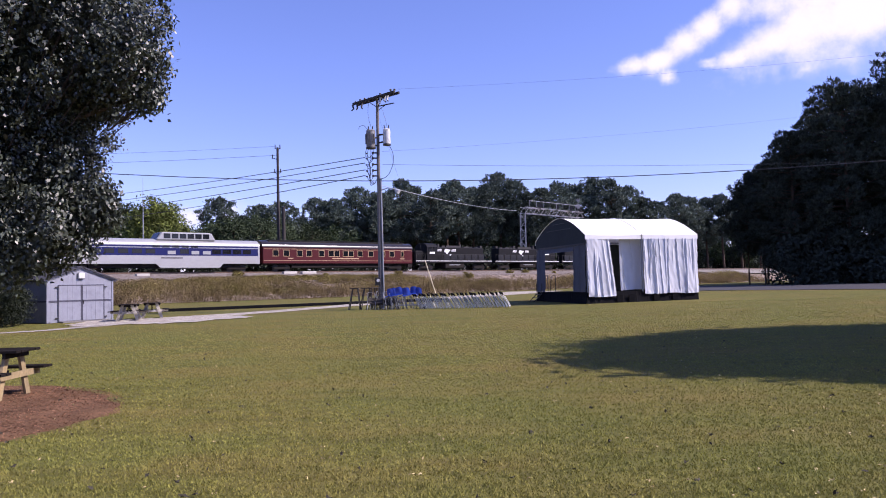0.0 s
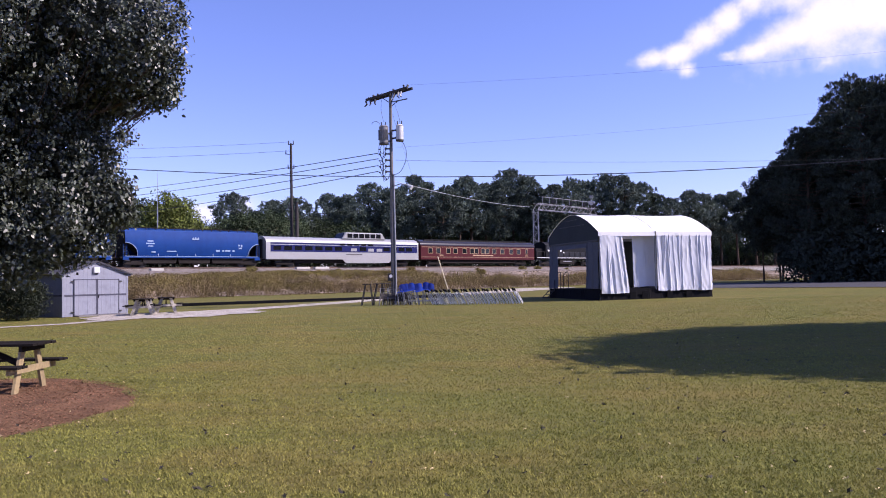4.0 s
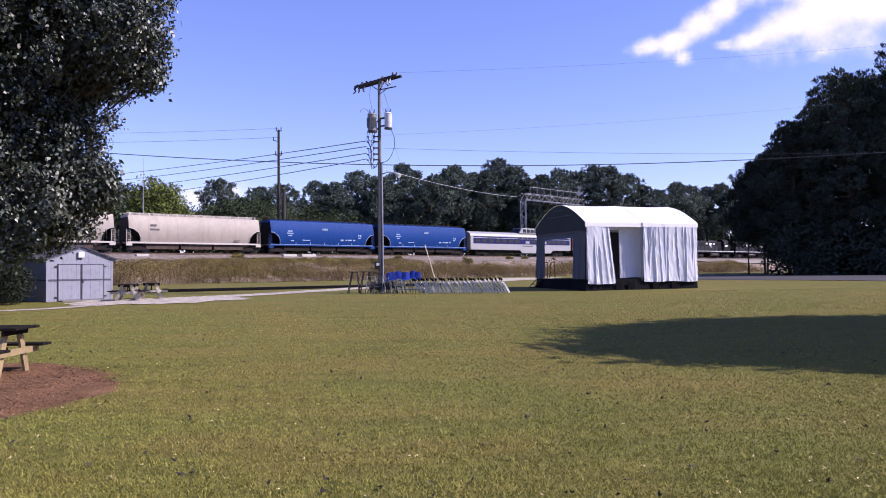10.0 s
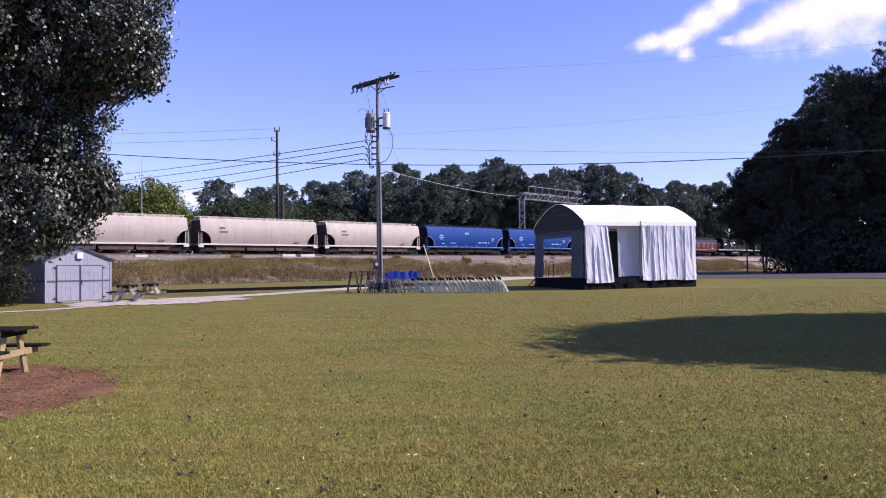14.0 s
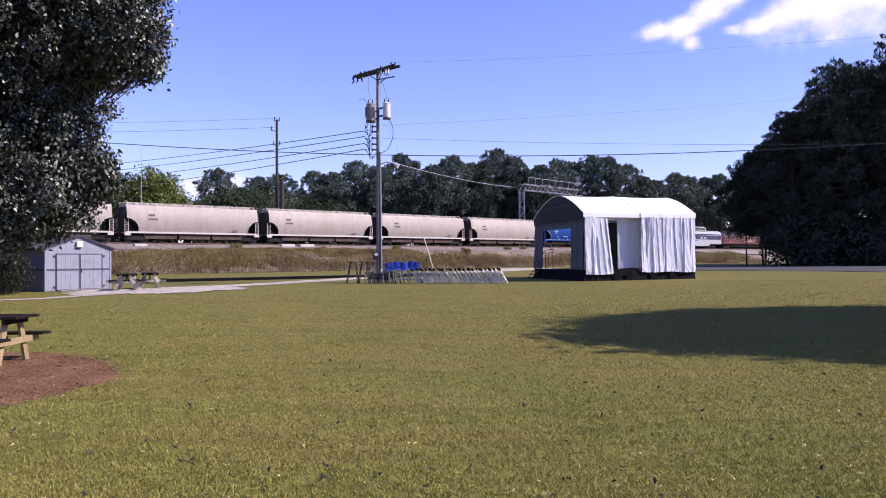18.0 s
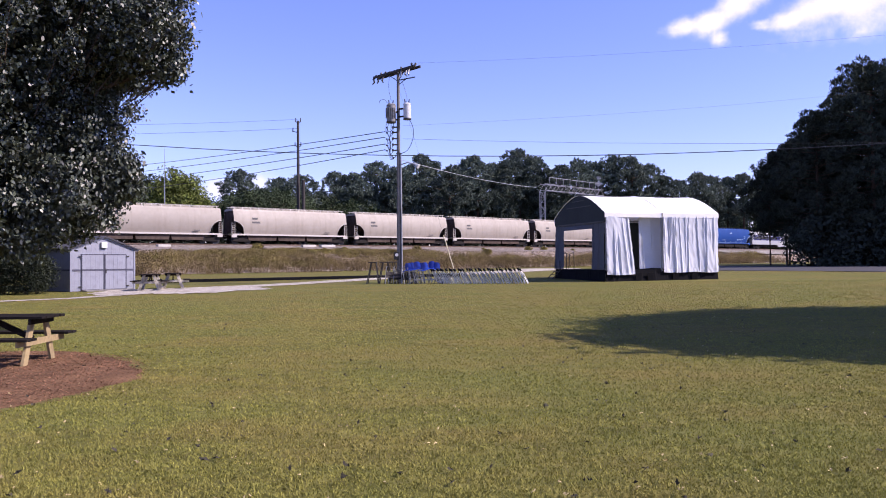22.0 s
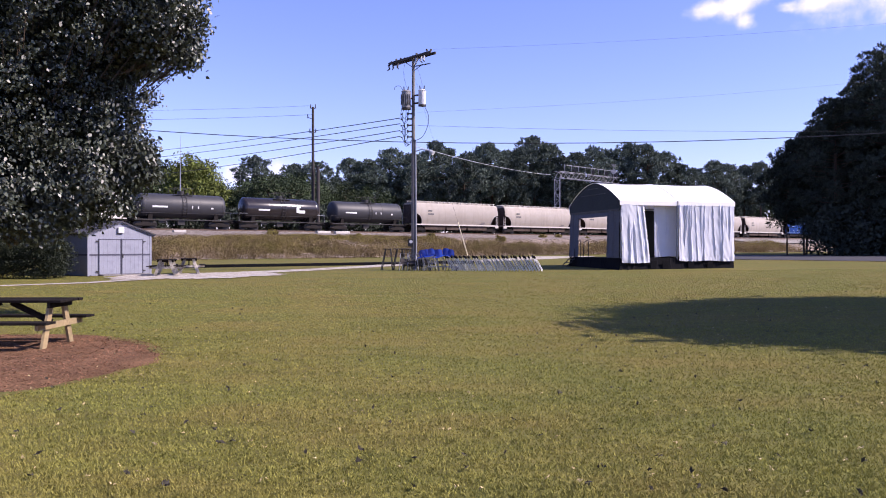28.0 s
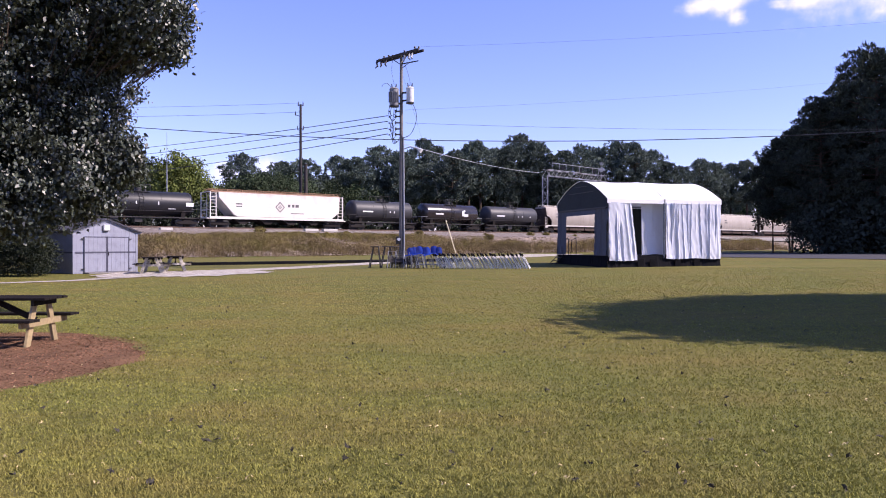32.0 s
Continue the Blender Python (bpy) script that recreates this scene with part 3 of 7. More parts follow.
def covered_hopper(body_mat, sill_mat, label, group, wheels, style):
    """Rounded-side covered hopper 18.66 m over couplers."""
    half = 9.33
    car = thing("hopper_car", Matrix(), label, "rail car", group)
    hb = half - 0.85
    zt, zb = 4.25, 1.28
    arch = 1.45
    for sgn in (-1, 1):
        mb = MB()
        cols = sorted(set([round(v, 3) for v in steps(-hb, hb, 44)] + [round(e * (hb - arch * k / 10), 3) for e in (-1, 1) for k in range(11)]))
        rows = []
        for x in cols:
            d = hb - abs(x)
            low = zb
            if d < arch:
                low = zb + 0.12 + 1.5 * math.sqrt(max(1 - (d / arch) ** 2, 0))
            rows.append([(x, sgn * hopper_side(low + (zt - low) * j / 9), low + (zt - low) * j / 9) for j in range(10)])
        mb.grid(rows)
        mb.grid([[(x, y * 0.96, z) for x, y, z in r] for r in rows])
        part("side_sheet", mb, body_mat, car, smooth=True)
    # roof
    prof = [(hopper_side(zt), zt - 0.03), (1.18, zt + 0.17), (0.55, zt + 0.27), (-0.55, zt + 0.27), (-1.18, zt + 0.17), (-hopper_side(zt), zt - 0.03)]
    part("roof", MB().prism(prof, -hb - 0.02, hb + 0.02), body_mat, car)
    # slope sheets and end frames, coloured dark for the shade inside the arches
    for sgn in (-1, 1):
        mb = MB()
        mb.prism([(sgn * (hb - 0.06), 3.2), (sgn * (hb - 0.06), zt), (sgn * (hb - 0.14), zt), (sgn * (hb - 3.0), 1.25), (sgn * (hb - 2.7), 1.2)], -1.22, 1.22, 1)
        part("slope_sheet", mb, M_UNDERSHADE if style == "cream" else M_UNDER, car, "slope sheet coloured dark for the shade in the arch")
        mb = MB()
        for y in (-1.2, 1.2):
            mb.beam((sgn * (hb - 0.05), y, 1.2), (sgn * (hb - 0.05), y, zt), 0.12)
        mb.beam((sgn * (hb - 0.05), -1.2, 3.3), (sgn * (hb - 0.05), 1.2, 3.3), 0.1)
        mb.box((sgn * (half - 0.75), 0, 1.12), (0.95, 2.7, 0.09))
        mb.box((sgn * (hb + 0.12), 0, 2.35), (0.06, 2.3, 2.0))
        part("end_frame", mb, M_UNDERSHADE if style == "cream" else M_UNDER, car)
        for y in (-1.32, 1.32):
            ladder(car, sgn * (hb - 0.02), y, 1.15, 2.75, sill_mat)
    for sgn in (-1, 1):
        rim = MB()
        for e in (-1, 1):
            rim.path([(sgn * (hb - arch * math.sin(a)), e * (hopper_side(zb + 0.12 + 1.5 * math.cos(a)) + 0.01), zb + 0.12 + 1.5 * math.cos(a)) for a in steps(0.0, math.pi / 2, 10)], 0.045, 5)
        part("arch_rim", rim, sill_mat if style == "cream" else M_PALEBLUE, car, "pale rim of the end arch", smooth=True)
    # side sills
    for y in (-1.36, 1.36):
        mb = MB().box((0, y, 1.2), (2 * half - 1.5, 0.1, 0.2))
        mb.box((-(half - 0.95), y, 1.0), (0.7, 0.08, 0.32))
        mb.box((half - 0.95, y, 1.0), (0.7, 0.08, 0.32))
        part("side_sill", mb, sill_mat, car)
    # outlets; on cream cars the shade below the body is in their colour
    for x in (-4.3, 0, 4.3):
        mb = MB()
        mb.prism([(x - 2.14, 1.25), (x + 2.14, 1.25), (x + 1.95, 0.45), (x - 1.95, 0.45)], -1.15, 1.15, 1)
        part("outlet_hopper", mb, M_UNDERSHADE if style == "cream" else M_UNDER, car)
        part("outlet_gate", MB().box((x, 0, 0.36), (1.3, 1.7, 0.14)).box((x, -0.95, 0.42), (0.5, 0.3, 0.2)), M_UNDER, car)
    part("centre_sill", MB().box((0, 0, 0.98), (2 * half - 1.4, 0.5, 0.35)), M_UNDER, car)
    # running board and hatches
    mb = MB()
    for y in (-0.62, 0.62):
        mb.box((0, y, zt + 0.50), (2 * hb, 0.26, 0.05))
    for i in range(15):
        x = -hb + 0.3 + i * (2 * hb - 0.6) / 14
        for y in (-0.74, 0.74):
            mb.beam((x, y * 1.25, zt + 0.1), (x, y, zt + 0.5), 0.08)
    part("running_board", mb, sill_mat if style == "cream" else M_UNDER, car, "weathered rooftop walkway")
    mb = MB().box((0, 0, zt + 0.34), (2 * hb - 1.0, 0.55, 0.14))
    for i in range(8):
        mb.box((-hb + 1.2 + i * (2 * hb - 2.4) / 7, 0, zt + 0.42), (0.16, 0.7, 0.08))
    part("roof_hatch", mb, body_mat, car)
    y = -hopper_side(3.0) - 0.012
    if style == "cream":
        bars(car, "stencil", [(-hb + 2.9, 3.28, 0.75, 0.24), (-hb + 3.05, 2.78, 1.15, 0.24)], y + 0.0, M_DARKMARK, label="faded dark reporting marks")
        bars(car, "stencil", [(1.2, 2.35, 1.6, 0.12), (hb - 3.2, 1.62, 0.8, 0.12)], -hopper_side(2.1) - 0.008, M_DARKMARK)
    else:
        for yy in (-1.415, 1.415):
            part("sill_line", MB().box((0, yy, 1.29), (2 * half - 1.7, 0.012, 0.05)), M_PALEBLUE, car, "pale line along the side sill")
            for xx in (-4.6, -2.3, 0.0, 2.3, 4.6):
                part("sill_post", MB().box((xx, yy, 1.45), (0.07, 0.05, 0.34)), M_PALEBLUE, car, "pale stub post on the side sill")
        mb = MB()
        for k in (-1, 0, 1):
            mb.prism([(k * 0.3 - 0.17, 3.42), (k * 0.3 + 0.17, 3.42), (k * 0.34, 3.72 - 0.06 * abs(k))], y, y + 0.012, 1)
        mb.box((0, y + 0.006, 3.38), (0.85, 0.012, 0.1))
        part("crown_mark", mb, M_PALEBLUE, car, "small pale crown-shaped mark")
        bars(car, "stencil", [(-hb + 2.9, 3.1, 0.7, 0.16), (-hb + 2.9, 2.8, 1.0, 0.14), (-hb + 2.9, 2.5, 0.6, 0.12)], y, M_PALEBLUE, label="pale reporting marks")
        bars(car, "graffiti", [(2.9, 2.0, 0.5, 0.22), (3.6, 2.12, 0.25, 0.4), (4.2, 2.02, 0.7, 0.18), (5.0, 2.1, 0.3, 0.34), (-3.0, 1.9, 1.2, 0.1), (-5.2, 1.8, 0.5, 0.14)], -hopper_side(2.0) - 0.008, M_PALEBLUE, label="pale scrawled marks low on the side")
        bars(car, "stencil", [(5.75, 2.72, 0.22, 0.2), (6.1, 2.66, 0.2, 0.32), (5.9, 2.36, 0.4, 0.16)], -hopper_side(2.6) - 0.01, M_PALEBLUE)
    truck(car, -half + 2.15, wheels)
    truck(car, half - 2.15, wheels)
    coupler(car, half)
    return car, half


def white_hopper(wheels):
    """Straight-sided covered hopper with open sloped ends, 21 m over couplers."""
    half = 10.5
    car = thing("hopper_car", Matrix(), "white covered hopper rail car with rusty roof and diamond mark", "rail car", "freight cars")
    hb = half - 0.8
    zt, zb = 4.42, 1.35
    prof = [(-hb + 1.0, zt), (hb - 0.5, zt), (hb - 0.6, 2.3), (hb - 1.5, zb + 0.2), (hb - 1.8, zb), (-hb + 3.6, zb), (-hb + 3.1, zb + 0.25), (-hb + 1.1, zt - 0.7)]
    part("body", MB().prism(prof, -1.52, 1.52, 1), M_RUSTWHITE, car, bevel=0.05)
    part("roof", MB().prism([(1.5, zt), (0.7, zt + 0.22), (-0.7, zt + 0.22), (-1.5, zt)], -hb + 0.2, hb - 0.3), M_RUST, car, "rust-stained roof")
    mb = MB()
    for y in (-0.7, 0.7):
        mb.box((0, y, zt + 0.4), (2 * hb, 0.3, 0.05))
    for i in range(10):
        mb.beam((-hb + 0.5 + i * (2 * hb - 1) / 9, -0.8, zt + 0.15), (-hb + 0.5 + i * (2 * hb - 1) / 9, -0.8, zt + 0.4), 0.12)
    part("running_board", mb, M_RUST, car, "rusty rooftop walkway")
    for sgn in (-1, 1):
        mb = MB()
        for y in (-1.42, 1.42):
            mb.beam((sgn * hb, y, 1.1), (sgn * hb, y, zt), 0.12)
            mb.beam((sgn * (hb - 0.75), y, 1.1), (sgn * (hb - 0.75), y, zt), 0.1)
            for k in range(8):
                mb.beam((sgn * hb, y, 1.3 + k * 0.42), (sgn * (hb - 0.75), y, 1.3 + k * 0.42), 0.06)
        mb.beam((sgn * hb, -1.42, zt), (sgn * hb, 1.42, zt), 0.1)
        mb.beam((sgn * hb, -1.42, 2.2), (sgn * hb, 1.42, 2.2), 0.08)
        mb.box((sgn * (half - 0.75), 0, 1.1), (0.9, 2.9, 0.1))
        part("end_frame", mb, M_WHITEPAINT, car, "white tubular end frame and ladders")
        # slope sheet in underframe black, for the shadow behind the end frame
        part("slope_sheet", MB().prism([(sgn * (hb - 1.0), zt - 0.1), (sgn * (hb - 0.9), zt - 0.1), (sgn * (hb - 3.6), 1.4), (sgn * (hb - 3.9), 1.4)], -1.3, 1.3, 1), M_UNDER, car)
    for y in (-1.46, 1.46):
        part("side_sill", MB().box((0, y, 1.2), (2 * half - 1.4, 0.12, 0.3)), M_WHITEPAINT, car)
    for x in (-5.2, -1.7, 1.7, 5.2):
        part("outlet_hopper", MB().prism([(x - 1.6, 1.35), (x + 1.6, 1.35), (x + 0.4, 0.45), (x - 0.4, 0.45)], -1.2, 1.2, 1), M_UNDER, car)
    part("centre_sill", MB().box((0, 0, 0.95), (2 * half - 1.4, 0.5, 0.35)), M_UNDER, car)
    mb = MB()
    y = -1.53
    for r0, r1 in ((0.72, 0.54),):
        o = [(-0.1 + r0 * math.cos(a), 2.75 + r0 * math.sin(a)) for a in (0, math.pi / 2, math.pi, 3 * math.pi / 2)]
        i = [(-0.1 + r1 * math.cos(a), 2.75 + r1 * math.sin(a)) for a in (0, math.pi / 2, math.pi, 3 * math.pi / 2)]
        for k in range(4):
            j = (k + 1) % 4
            mb.prism([o[k], o[j], i[j], i[k]], y - 0.006, y, 1)
    for dx, dz in ((0, 0.17), (0, -0.17), (0.17, 0), (-0.17, 0)):
        mb.box((-0.1 + dx, y - 0.003, 2.75 + dz), (0.17, 0.006, 0.17))
    part("diamond_mark", mb, M_DARKMARK, car, "dark outlined diamond mark")
    bars(car, "stencil", [(1.25, 2.95, 0.36, 0.36), (1.85, 2.95, 0.36, 0.36), (2.45, 2.95, 0.5, 0.36)], y, M_DARKMARK)
    bars(car, "stencil", [(-5.9, 3.0, 0.9, 0.16), (-5.9, 2.68, 0.8, 0.14), (2.5, 1.95, 2.0, 0.1)], y, M_DARKMARK)
    truck(car, -half + 2.2, wheels)
    truck(car, half - 2.2, wheels)
    coupler(car, half)
    return car, half


def tank_car(half, material, label, wheels, style, radius=1.47):
    car = thing("tank_car", Matrix(), label, "tank car", "tank cars")
    lt, zc = half - 1.05, 1.15 + radius + 0.12
    n = 28
    mb = MB()
    prof = [(-lt, 0.02)] + [(-lt + 0.62 * (1 - math.cos(a)), radius * math.sin(a)) for a in steps(0.2, math.pi / 2, 6)]
    prof += [(-x, r) for x, r in reversed(prof)]
    rows = [[(x, r * math.cos(2 * math.pi * i / n), zc + r * math.sin(2 * math.pi * i / n)) for i in range(n + 1)] for x, r in prof]
    mb.grid(rows)
    part("tank", mb, material, car, smooth=True)
    mb = MB()
    for x in (-lt * 0.36, lt * 0.36, -lt + 0.75, lt - 0.75):
        mb.tube((x - 0.02, 0, zc), (x + 0.02, 0, zc), radius + 0.012, n=28)
    part("weld_band", mb, material, car, smooth=True)
    mb = MB()
    mb.tube((0, 0, zc + radius - 0.05), (0, 0, zc + radius + 0.38), 0.42, n=14)
    mb.tube((0.85, 0, zc + radius - 0.05), (0.85, 0, zc + radius + 0.2), 0.16, n=10)
    part("manway", mb, M_STEEL, car, smooth=True)
    mb = MB()
    for y in (-0.75, 0.75):
        mb.box((0, y, zc + radius - 0.12), (2.4, 0.3, 0.04))
    for x in (-1.15, 0, 1.15):
        for y in (-0.9, 0.9):
            mb.beam((x, y, zc + radius - 0.12), (x, y, zc + radius + 0.75), 0.04)
    for y in (-0.9, 0.9):
        mb.beam((-1.15, y, zc + radius + 0.73), (1.15, y, zc + radius + 0.73), 0.04)
    part("platform", mb, M_STEEL, car, "dark railed platform round the manway")
    mb = MB()
    for x in (-0.24, 0.24):
        pts = [(x, -(radius + 0.1) * math.cos(a), zc + (radius + 0.1) * math.sin(a)) for a in steps(-0.95, 1.1, 8)]
        mb.path(pts, 0.03, 5)
    for a in steps(-0.9, 1.0, 8):
        mb.beam((-0.24, -(radius + 0.1) * math.cos(a), zc + (radius + 0.1) * math.sin(a)), (0.24, -(radius + 0.1) * math.cos(a), zc + (radius + 0.1) * math.sin(a)), 0.03)
    part("ladder", mb, M_STEEL, car)
    for sgn in (-1, 1):
        mb = MB()
        mb.box((sgn * (half - 1.7), 0, 1.0), (2.6, 2.1, 0.24))
        mb.prism([(-1.05, 1.1), (1.05, 1.1), (1.2, zc - 0.75), (-1.2, zc - 0.75)], sgn * (half - 2.5) - 0.25, sgn * (half - 2.5) + 0.25)
        mb.box((sgn * (half - 0.65), 0, 1.12), (0.6, 2.7, 0.07))
        part("saddle", mb, M_UNDER, car)
        mb = MB()
        for y in (-1.3, 1.3):
            mb.path([(sgn * (half - 0.45), y, 1.1), (sgn * (half - 0.45), y, 2.1), (sgn * (half - 1.6), y, 2.1)], 0.03, 5)
        mb.path([(sgn * (half - 0.45), -1.3, 2.1), (sgn * (half - 0.45), 1.3, 2.1)], 0.03, 5)
        part("handrail", mb, M_GALV if style == "gloss" else M_STEEL, car)
    mb = MB()
    for y in (-1.25, 1.25):
        mb.beam((-half + 0.6, y, 1.05), (half - 0.6, y, 1.05), 0.09)
        mb.beam((-half + 1.3, y, 1.85), (half - 1.3, y, 1.85), 0.035)
    mb.box((0, 0, 0.75), (0.9, 0.5, 0.5))
    mb.box((-half * 0.4, -0.9, 0.85), (0.9, 0.3, 0.3))
    part("side_rail", mb, M_STEEL, car)

    def on_tank(x, ang, w, h):
        y, z = -(radius + 0.012) * math.cos(ang), zc + (radius + 0.012) * math.sin(ang)
        q = Euler((-ang, 0, 0)).to_matrix()
        return Vector((x, y, z)), (w, 0.012, h), q
    for x, ang, w, h in {"grey": [(-lt * 0.55, -0.1, 1.8, 0.2), (0.9, -0.1, 0.12, 0.3), (lt * 0.3, -0.1, 0.12, 0.3), (lt * 0.62, -0.15, 0.3, 0.18)],
                         "gloss": [(-lt * 0.5, -0.1, 1.6, 0.2), (lt * 0.36, 0.02, 0.42, 0.85), (lt * 0.47, -0.18, 0.9, 0.42), (lt * 0.42, 0.28, 0.2, 0.3)],
                         "dark": [(lt * 0.88, -0.05, 0.95, 0.45), (-lt * 0.1, 0.0, 0.1, 0.35), (lt * 0.3, 0.0, 0.1, 0.35), (-lt * 0.4, -0.3, 0.5, 0.1), (lt * 0.55, -0.45, 0.9, 0.1)]}[style]:
        part("stencil", MB().box(*on_tank(x, ang, w, h)), M_MARK, car, "white stencilled marking")
    truck(car, -half + 2.0, wheels)
    truck(car, half - 2.0, wheels)
    coupler(car, half)
    return car, half


def coach_profile(z0, z1, w, roof):
    pts = [(w, z0), (w, z1)]
    for a in steps(0, math.pi, 14):
        pts.append((w * math.cos(a), z1 + roof * math.sin(a)))
    pts.append((-w, z0))
    return pts


def dome_coach(wheels):
    half = 13.1
    car = thing("passenger_car", Matrix(), "silver passenger car with royal blue window band and glazed roof dome", "passenger car", "passenger cars")
    hb = half - 0.25
    part("body", MB().prism(coach_profile(1.0, 3.25, 1.52, 0.85), -hb, hb), M_SILVER, car, smooth=True)
    mb = MB()
    for y in (-1.53, 1.53):
        mb.prism([(-1.0, 1.05), (7.8, 1.05), (7.2, 0.5), (-0.4, 0.5)], y - 0.02, y + 0.02, 1)
    part("skirt", mb, M_SILVER, car)
    for z, h in ((2.48, 0.92), (3.14, 0.2)):
        mb = MB()
        for y in (-1.527, 1.527):
            mb.box((0.2, y, z), (2 * hb - 0.9, 0.014, h))
        part("colour_band", mb, M_STRIPE, car, "royal blue painted band")
    for y in (-1.538, 1.538):
        for x in [-11.2, -9.6, -8.0, -6.4, -4.8, -3.2, -1.6, 2.6, 6.8, 8.2, 9.6, 11.0]:
            part("window", MB().box((x, y, 2.52), (1.15, 0.012, 0.55)), M_GLASS, car, "dark passenger window in the blue band")
    for x in (1.0, 4.0, 5.5):
        part("panel", MB().box((x, -1.545, 2.38), (1.0, 0.01, 0.42)), M_SILVER, car, "pale panel in the blue band")
    for x in (-0.9, 0.3, 1.5, 2.7, 3.9):
        part("small_window", MB().box((x, -1.54, 3.12), (0.9, 0.012, 0.26)), M_GLASS, car)
    bars(car, "nameplate", [(1.05, 1.72, 2.7, 0.16)], -1.53, M_DARKMARK, label="dark lettering strip too small to read")
    # dome
    dome = part("dome", MB().prism([(-0.8, 3.9), (6.9, 3.9), (6.3, 4.85), (-0.1, 4.85)], -1.25, 1.25, 1), M_SILVER, car, "raised roof dome with sloping ends", bevel=0.12)
    for k in range(6):
        for y in (-1.256, 1.256):
            part("dome_window", MB().box((0.55 + k * 1.0, y, 4.42), (0.84, 0.02, 0.6)), M_GLASS, dome, "dark dome window pane")
    for x0, x1 in ((-0.78, -0.14), (6.88, 6.34)):
        part("dome_end_window", MB().add([(x0 + (x1 - x0) * 0.18, -1.0, 4.02), (x0 + (x1 - x0) * 0.18, 1.0, 4.02), (x1 - (x1 - x0) * 0.1, 1.0, 4.76), (x1 - (x1 - x0) * 0.1, -1.0, 4.76),
                                             (x0 + (x1 - x0) * 0.12, -1.0, 4.07), (x0 + (x1 - x0) * 0.12, 1.0, 4.07), (x1 - (x1 - x0) * 0.16, 1.0, 4.81), (x1 - (x1 - x0) * 0.16, -1.0, 4.81)],
                                            [(0, 1, 2, 3), (4, 5, 6, 7), (0, 1, 5, 4), (2, 3, 7, 6), (0, 3, 7, 4), (1, 2, 6, 5)]), M_GLASS, dome, "dark sloping dome end window")
    part("dome_rib", MB().box((3.1, 0, 4.88), (6.2, 2.0, 0.06)), M_SILVER, dome)
    for e in (-1, 1):
        part("diaphragm", MB().box((e * (hb + 0.1), 0, 2.4), (0.25, 1.1, 2.55)), M_UNDER, car)
    part("underbody", MB().box((0, 0, 0.85), (2 * hb - 8.5, 2.2, 0.6)).box((0, 0, 1.0), (2 * hb, 2.4, 0.2)), M_UNDER, car)
    truck(car, -half + 3.3, wheels)
    truck(car, half - 3.3, wheels)
    coupler(car, half)
    return car, half


def red_coach(wheels):
    half = 13.0
    car = thing("passenger_car", Matrix(), "maroon heavyweight passenger car with black roof and buff-lined windows", "passenger car", "passenger cars")
    hb = half - 0.25
    part("body", MB().box((0, 0, 2.15), (2 * hb, 3.0, 2.2)), M_MAROON, car, bevel=0.03)
    roof = [(1.54, 3.25)] + [(1.54 * math.cos(a), 3.25 + 0.95 * math.sin(a)) for a in steps(0.25, math.pi - 0.25, 12)] + [(-1.54, 3.25)]
    part("roof", MB().prism(roof, -hb - 0.1, hb + 0.1), M_TANKBLACK, car, "glossy black rounded roof", smooth=True)
    part("clerestory", MB().box((0, 0, 4.17), (2 * hb - 2.5, 1.6, 0.18)), M_LOCO, car)
    for z in (3.02, 1.45):
        mb = MB()
        for y in (-1.508, 1.508):
            mb.box((0, y, z), (2 * hb - 0.2, 0.016, 0.05))
        part("lining", mb, M_GOLD, car, "thin buff lining")
    xs = [-10.85, -9.24, -7.16, -5.68, -3.65, -2.05, -1.1, 0.4, 1.35, 2.95, 4.85, 7.0, 8.8, 10.8]
    for x in xs:
        w = 0.45 if x > 10 else 0.82
        fr = MB()
        for dx, dz, sx, sz in ((0, 0.41, w + 0.12, 0.06), (0, -0.41, w + 0.12, 0.06), (-w / 2 - 0.03, 0, 0.06, 0.88), (w / 2 + 0.03, 0, 0.06, 0.88)):
            fr.box((x + dx, -1.515, 2.45 + dz), (sx, 0.03, sz))
        wf = part("window", fr, M_GOLD, car, "buff-framed window")
        part("pane", MB().box((x, -1.506, 2.45), (w, 0.012, 0.76)), M_GLASS, wf)
    for x in xs:
        part("vent", MB().box((x, -1.51, 3.1), (0.7, 0.02, 0.1)), M_UNDER, car)
    bars(car, "nameplate", [(0.4, 1.75, 4.6, 0.16), (-8.6, 1.75, 0.8, 0.14), (10.8, 1.75, 0.8, 0.14)], -1.508, M_GOLD, label="buff lettering strip too small to read")
    for e in (-1, 1):
        part("diaphragm", MB().box((e * (hb + 0.1), 0, 2.4), (0.25, 1.1, 2.55)), M_UNDER, car)
    part("underbody", MB().box((0, 0, 0.8), (2 * hb - 9, 2.3, 0.6)).box((0, 0, 1.0), (2 * hb, 2.5, 0.16)), M_UNDER, car)
    for y in (-1.35, 1.35):
        part("steps", MB().box((hb - 0.5, y, 0.7), (0.8, 0.3, 0.5)), M_UNDER, car)
    truck(car, -half + 3.3, wheels)
    truck(car, half - 3.3, wheels)
    coupler(car, half)
    return car, half


